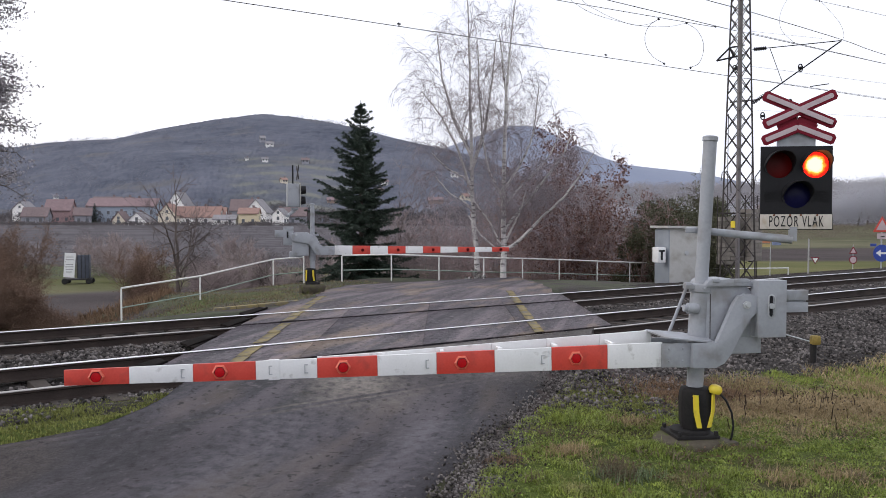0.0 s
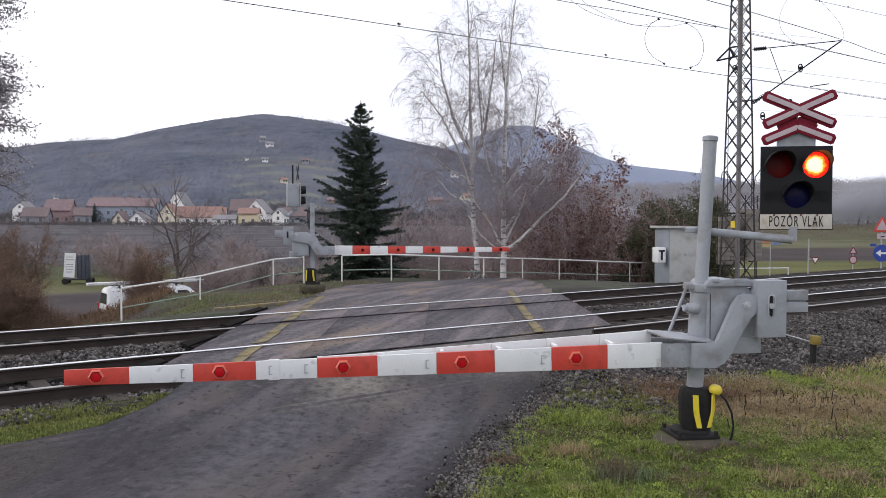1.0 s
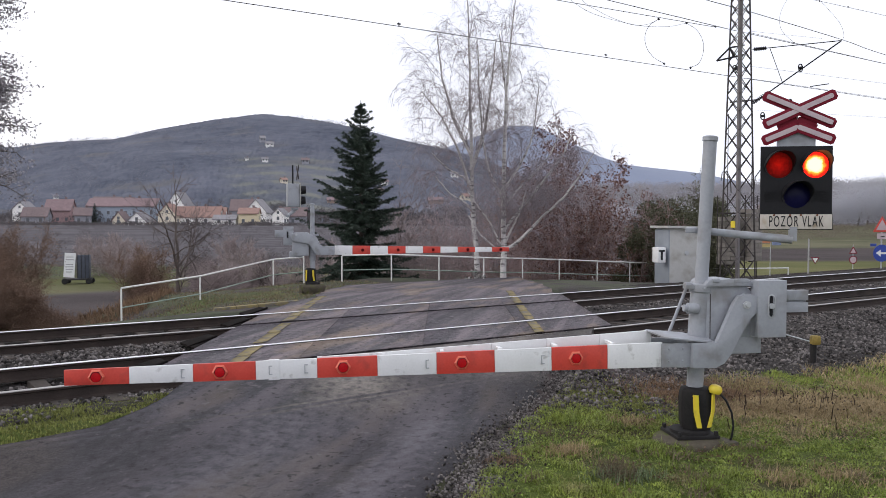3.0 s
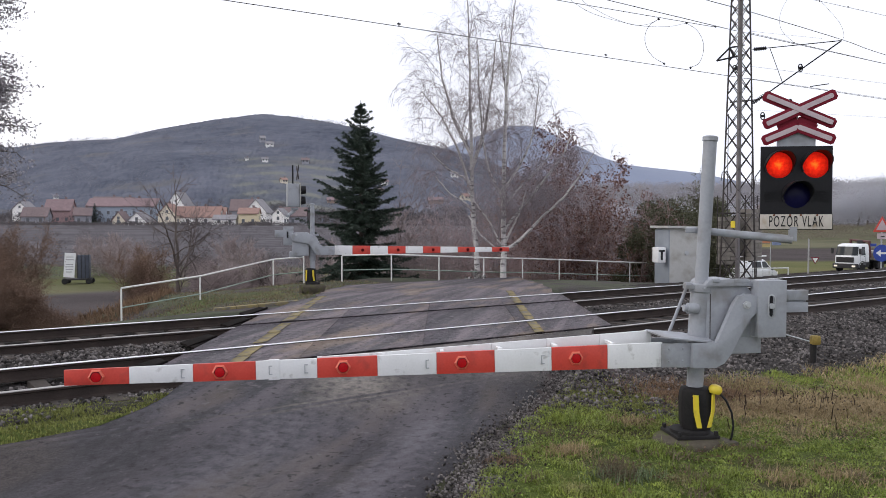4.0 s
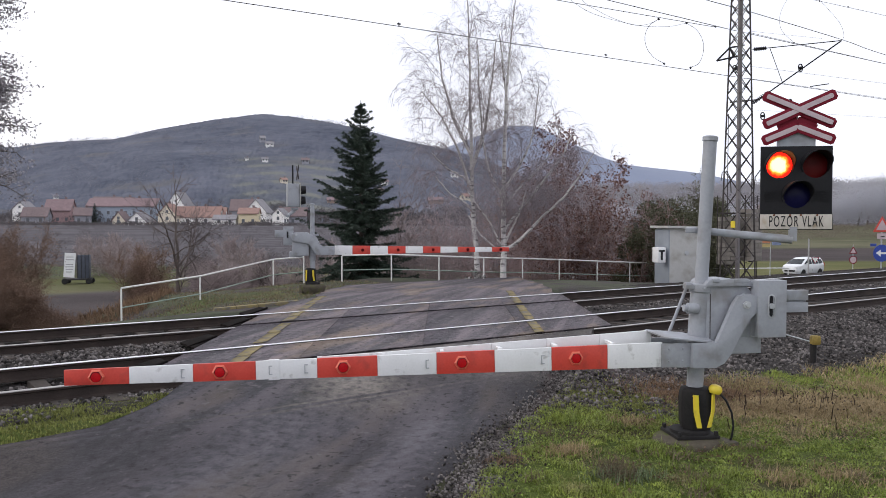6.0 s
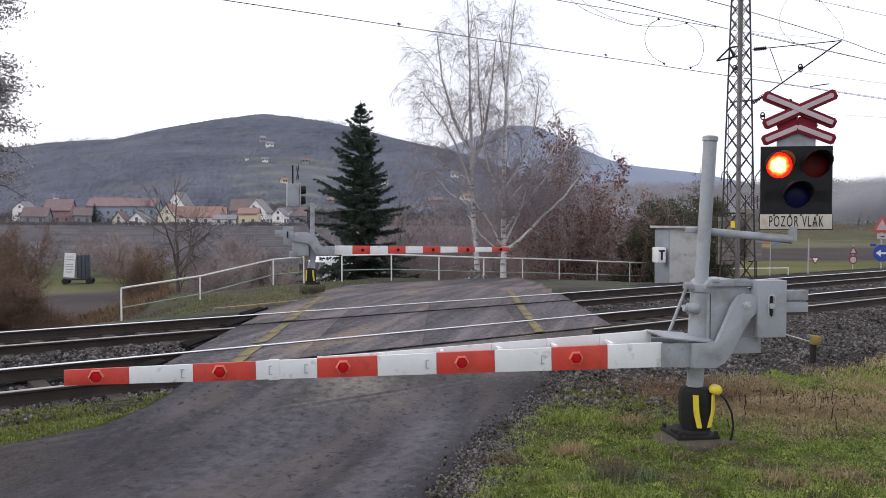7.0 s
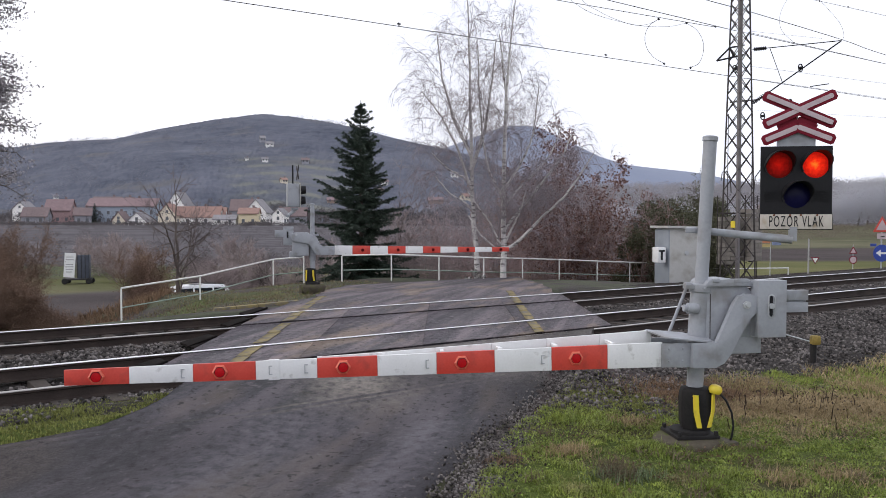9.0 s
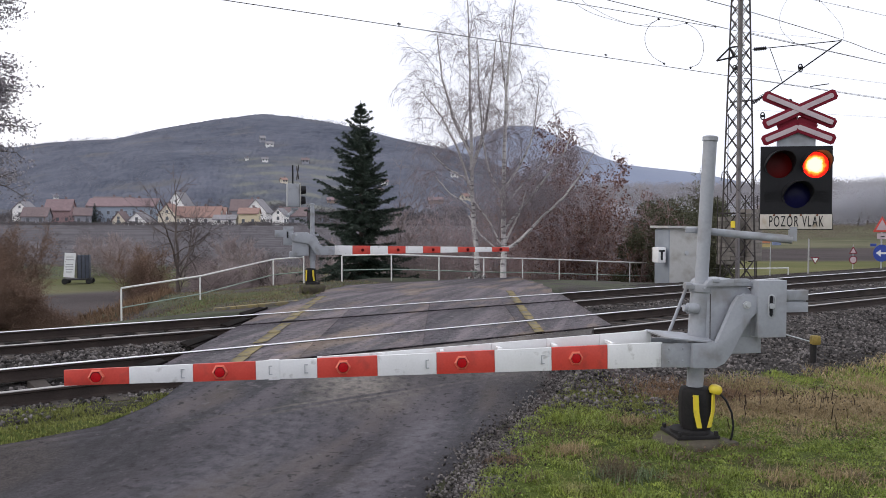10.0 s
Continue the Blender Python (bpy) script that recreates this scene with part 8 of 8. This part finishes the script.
def build_deflector(u, v, label):
    x, y = uv_xy(u, v)
    d = thing("deflector_plate", pose(x, y, -0.135, 0, 0, 35.3), label, "deflector", "deflector plates")
    g = Geo()
    g.extrude([(-0.45, -0.5, 0.03), (0.0, -0.5, 0.125), (0.05, -0.5, 0.125), (0.05, -0.5, -0.05), (-0.45, -0.5, -0.01)], (0, 1.0, 0))
    part("ramp", g, M_SOOT, d, bevel=0.008)
    g = Geo()
    g.extrude([(-0.5, -0.03, 0.03), (0.0, -0.03, 0.17), (0.0, -0.03, 0.14), (-0.5, -0.03, 0.0)], (0, 0.06, 0))
    part("rib", g, M_SOOT, d)


for u, v in ((3.30, 11.12), (6.13, 15.12), (4.70, 13.1), (7.15, 16.75)):
    build_deflector(u, v, "black bent steel deflector plate at the panel's end")


M_CAP = mat("dirty_yellow_cap", (0.20, 0.145, 0.045), (0.34, 0.25, 0.06), 0.7, s1=8, s2=50, dirt=(0.08, 0.06, 0.035), dirt_scale=9)


def build_marker():
    m = thing("cable_marker", pose(6.05, 13.2, -0.15), "short yellow capped marker post with a white rod in the ballast", "marker post")
    g = Geo()
    g.cyl((-0.03, 0, -0.3), (-0.03, 0, 0.12), 0.05, n=12)
    part("stub", g, M_RUBBER, m)
    g = Geo()
    g.lathe([(0.075, 0.06), (0.09, 0.08), (0.09, 0.17), (0.075, 0.20), (0.01, 0.205)], 8)
    part("cap", g, M_CAP, m, "worn yellow cap")
    g = Geo()
    g.tube([(-0.05, 0, 0.1), (-0.5, 0.35, 0.22)], 0.010, 8)
    part("rod", g, M_GALV, m)


build_marker()


# ---- tension weights hanging behind the mast ----
M_SLAB = mat("grey_brown_concrete_slab", (0.18, 0.162, 0.147), (0.27, 0.245, 0.22), 0.9, s1=4, s2=40, bump=0.4, rnd=0.25)


def build_weights(at, z0, n, w, label):
    """A stack of concrete slabs on a rod, running on two guide bars from the ground to the pulley."""
    t = thing("tension_weight", at, label, "weight", "tension weights")
    h = 0.165
    halves = []
    for k in (0.34, 0.66):
        for e in (0, 1):
            g = Geo()
            a, b = (-w / 2, -w / 2 + w * k - 0.006) if e == 0 else (-w / 2 + w * k + 0.006, w / 2)
            g.box(((a + b) / 2, 0, 0), (b - a, w * 0.8, h - 0.014))
            halves.append(g.mesh("slab", M_SLAB, 0.006))
    for i in range(n):
        for e in (0, 1):
            part("slab", halves[2 * (i % 2) + e], None, t, at=pose(random.uniform(-0.008, 0.008), random.uniform(-0.008, 0.008), z0 + h * (i + 0.5), 0, 0, random.uniform(-1, 1)))
    g = Geo()
    g.cyl((0, 0, z0 - 0.05), (0, 0, 6.0), 0.014, n=8)
    g.cyl((0, 0, z0 - 0.05), (0, 0, z0), 0.09, n=12)
    part("hanger_rod", g, M_MAST, t)
    for sx in (-1, 1):
        g = Geo()
        g.cyl((sx * (w / 2 + 0.025), 0, -0.4), (sx * (w / 2 + 0.025), 0, 2.9), 0.016, n=8)
        part("guide_bar", g, M_MAST, t)


build_weights(pose(10.86, 31.2, 0, 0, 0, -10), 0.26, 11, 0.66, "stack of grey concrete tension weights hanging on the mast")
build_weights(pose(11.78, 31.2, 0, 0, 0, 30), 0.40, 12, 0.64, "stack of grey concrete tension weights beside the mast")
build_railing([(11.2, 35.5, -1.15), (13.2, 36.4, -1.2), (16.1, 38.0, -1.27)], "white railing beyond the mast")


# ---- road signs ----
M_BLUE = mat("blue_sign_face", (0.02, 0.05, 0.30), (0.03, 0.07, 0.36), 0.4, bump=0)
M_DULLORANGE = mat("faded_orange_board", (0.42, 0.17, 0.09), (0.50, 0.21, 0.11), 0.6, bump=0)
M_DULLYELLOW = mat("faded_yellow_board", (0.40, 0.31, 0.13), (0.46, 0.36, 0.16), 0.6, bump=0)
M_DULLBLUE = mat("faded_blue_board", (0.17, 0.21, 0.34), (0.21, 0.25, 0.38), 0.6, bump=0)
M_SIGNBACK = mat("dull_sign_grey", (0.30, 0.29, 0.30), (0.38, 0.37, 0.38), 0.5, bump=0.05)


def sign_post(at, h, label):
    s = thing("road_sign", at, label, "road sign", "road signs")
    g = Geo()
    g.cyl((0, 0, -0.3), (0, 0, h), 0.035, n=10)
    part("post", g, M_GALV, s)
    return s


def triangle(s, z, r, down, m_edge, m_face, y=-0.05, x=0.0):
    a0 = -90 if down else 90
    for k, m, nm, yy in ((1.0, m_edge, "sign_plate", y), (0.68, m_face, "sign_field", y - 0.006)):
        g = Geo()
        g.extrude([(x + r * k * math.cos(radians(a0 + 120 * i)), yy, z + r * k * math.sin(radians(a0 + 120 * i))) for i in range(3)], (0, 0.012, 0))
        part(nm, g, m, s, bevel=0.004)


def disc(s, z, r, m_edge, m_face, y=-0.05):
    for k, m, nm, yy in ((1.0, m_edge, "sign_plate", y), (0.78, m_face, "sign_field", y - 0.006)):
        g = Geo()
        g.extrude(hex_ring(r * k, yy, 0, z, 24), (0, 0.012, 0))
        part(nm, g, m, s)


s = sign_post(pose(21.5, 40.0, -1.2), 3.3, "warning triangle above a blue round arrow sign")
triangle(s, 2.85, 0.52, False, M_RED, M_SIGNWHITE)
g = Geo()
g.box((0, -0.05, 2.38), (0.5, 0.012, 0.28))
part("small_plate", g, M_SIGNWHITE, s)
g = Geo()
g.box((0.02, -0.06, 2.36), (0.2, 0.006, 0.05))
part("bar", g, M_BLACK, s)
disc(s, 1.55, 0.42, M_BLUE, M_BLUE)
g = Geo()
g.extrude([(-0.30, -0.066, 1.55), (-0.06, -0.066, 1.38), (-0.06, -0.066, 1.50), (0.30, -0.066, 1.50), (0.30, -0.066, 1.60), (-0.06, -0.066, 1.60), (-0.06, -0.066, 1.72)], (0, 0.008, 0))
part("arrow", g, M_WHITE, s, "white arrow pointing sideways")
g = Geo()
g.box((-0.42, -0.05, 1.95), (0.3, 0.012, 0.14))
part("small_plate", g, M_BLUE, s)

s = sign_post(pose(27.8, 62.0, -2.95), 3.55, "give-way triangle on a white post by the junction")
g = Geo()
g.cyl((0, 0, 0), (0, 0, 3.5), 0.06, n=12)
part("sleeve", g, M_SIGNBACK, s)
g = Geo()
g.box((0.24, -0.10, 2.0), (0.52, 0.05, 0.05))
part("bracket", g, M_GALV, s)
triangle(s, 1.95, 0.36, True, M_DARKRED, M_WHITE, -0.16, 0.44)
s = sign_post(pose(42.75, 85.0, -2.95), 2.4, "small warning triangle above a round limit sign")
triangle(s, 1.75, 0.5, False, M_DARKRED, M_SIGNWHITE)
disc(s, 0.85, 0.42, M_DARKRED, M_SIGNWHITE)
s = sign_post(pose(28.1, 70.0, -2.95), 3.2, "orange and yellow direction boards with a blue board")
for dx, z, w, h, m in ((-0.40, 3.1, 0.75, 0.24, M_DULLORANGE), (-0.40, 2.78, 0.75, 0.24, M_DULLYELLOW), (0.5, 2.95, 0.8, 0.28, M_DULLBLUE)):
    g = Geo()
    g.box((dx, -0.05, z), (w, 0.02, h))
    part("direction_board", g, m, s)


# ---- advertising trailer and stone heap by the road ----
def build_trailer():
    t = thing("advert_trailer", pose(-28.9, 64.5, float(ground_z(-28.9, 64.5)), 0, 0, 12) @ Matrix.Scale(1.07, 4), "dark sign trailer with a white upright panel on the grass", "trailer")
    g = Geo()
    g.box((0, 0, 0.36), (1.9, 1.1, 0.12))
    part("chassis", g, M_CHASSIS, t)
    for sx in (-0.8, 0.85):
        for sy in (-0.5, 0.5):
            wheel(t, sx, sy, 0.22, 0.18)
    g = Geo()
    g.box((0.42, 0, 1.27), (0.85, 0.5, 1.7))
    part("cage", g, M_CABINET_DARK, t, "dark blue-grey cage", bevel=0.02)
    for k in range(4):
        g = Geo()
        g.box((0.02 + k * 0.27, -0.27, 1.3), (0.04, 0.04, 1.9))
        part("bar", g, M_CHASSIS, t)
    g = Geo()
    g.box((0, 0, 0), (0.75, 0.06, 1.8), pose(0, 0, 0, 0, 4, 0).to_3x3())
    p = part("panel", g, M_WHITE, t, "white panel with printed lines", at=pose(-0.50, -0.32, 1.40))
    for k, (w, z) in enumerate(((0.5, 0.6), (0.55, 0.4), (0.45, 0.05), (0.55, -0.12), (0.5, -0.3), (0.4, -0.5))):
        g = Geo()
        g.box((z * 0.07, -0.034, z), (w, 0.006, 0.06))
        part("print_bar", g, M_SIGNBACK, p)


M_CABINET_DARK = mat("dark_blue_grey_paint", (0.05, 0.06, 0.085), (0.08, 0.09, 0.12), 0.6, bump=0.1)
build_trailer()
rng = np.random.default_rng(77)
n = 16
stones("stone_heap", np.stack([rng.normal(-19.9, 0.5, n), rng.normal(74, 0.4, n), float(ground_z(-19.9, 74)) + np.abs(rng.normal(0.15, 0.12, n))], 1), rng.uniform(0.14, 0.3, n), mat("pale_stone", (0.34, 0.30, 0.26), (0.46, 0.42, 0.37), 0.9), "pale heap of stones on the verge of the road", "stone heap", 9)


n = 110
x, y = np.concatenate([rng.normal(1.42, 0.30, n - 30), rng.normal(2.62, 0.14, 30)]), rng.normal(33.25, 0.22, n)
stones("rubble_heap", np.stack([x, y, ground_z(x, y) + rng.uniform(0.0, 0.6, n) * np.exp(-((x - 1.42) / 0.45) ** 2) + 0.04], 1), rng.uniform(0.04, 0.11, n), mat("pale_rubble", (0.22, 0.205, 0.195), (0.42, 0.40, 0.385), 0.9, island=0.5), "pale rubble heaped at the foot of the birches", "stone heap", 10)


# ---- motions ----
def flashes(n):
    """When the lit, warm and afterglow discs stand in the lamp's opening: rows of (seconds, share of the way out)."""
    to_left = (-0.98, 0.12, 1.24, 2.37, 3.48, 4.57, 5.68, 6.80, 7.93, 9.02)
    to_right = (-0.42, 0.69, 1.79, 2.93, 4.00, 5.14, 6.25, 7.39, 8.48, 9.59)
    on, off = (to_left, to_right) if n == 0 else (to_right, to_left)
    spans = ([], [], [])
    for t in on:
        end = min([e for e in off if e > t], default=99)
        spans[0].append((t + 0.05, end - 0.04))
        spans[1].append((t, t + 0.07))
        spans[1].append((end - 0.06, end + 0.03))
        spans[2].append((t - 0.045, t + 0.02))
        spans[2].append((end, end + 0.16))
    out = []
    for rows in spans:
        keys = []
        for a, b in sorted(rows):
            a, b = round(a * FPS), round(b * FPS)
            keys += [(a - 1, 1.0), (a, 0.0), (b, 0.0), (b + 1, 1.0)] if b > a else [(a - 1, 1.0), (a, 0.0), (a + 1, 1.0)]
        share = lambda f: float(np.interp(f, [k[0] for k in keys], [k[1] for k in keys]))
        last = 10 * FPS
        mid = [(f / FPS, a) for f, a in keys if 0 < f < last]
        out.append([(0.0, share(0))] + mid + [(10.0, share(last))])
    return out


def motions():
    for n, (pair, way) in enumerate(SHUTTERS):
        for disc, rows in zip(pair, flashes(n)):
            base = disc.matrix_basis.copy()
            walk(disc, [(t, Matrix.Translation(way * a) @ base) for t, a in rows])
    ts = [i * 0.25 for i in range(41)]
    walk(VAN, [(t, lane_pose(15.12 * t - 3.9, 38.3, 35.3)) for t in ts])
    walk(TRUCK, [(t, lane_pose(157.2 - 18.85 * t, 41.6, 215.3)) for t in ts])
    walk(CAR, [(t, lane_pose(182.03 - 18.735 * t, 41.6, 215.3)) for t in ts])

    # wheels roll with the road speed, turning less than a quarter between rows
    for car, speed, r, step in ((VAN, 15.12, 0.33, 1 / 32), (TRUCK, 18.85, 0.50, 1 / 25), (CAR, 18.735, 0.32, 1 / 40)):
        for w in [c for c in car.children if c.name.split(".")[0] == "wheel"]:
            at = w.matrix_basis.translation.copy()
            n = round(10 / step)
            walk(w, [(i * step, pose(*at, 0, math.degrees(speed * i * step / r) % 360, 0)) for i in range(n + 1)])


motions()
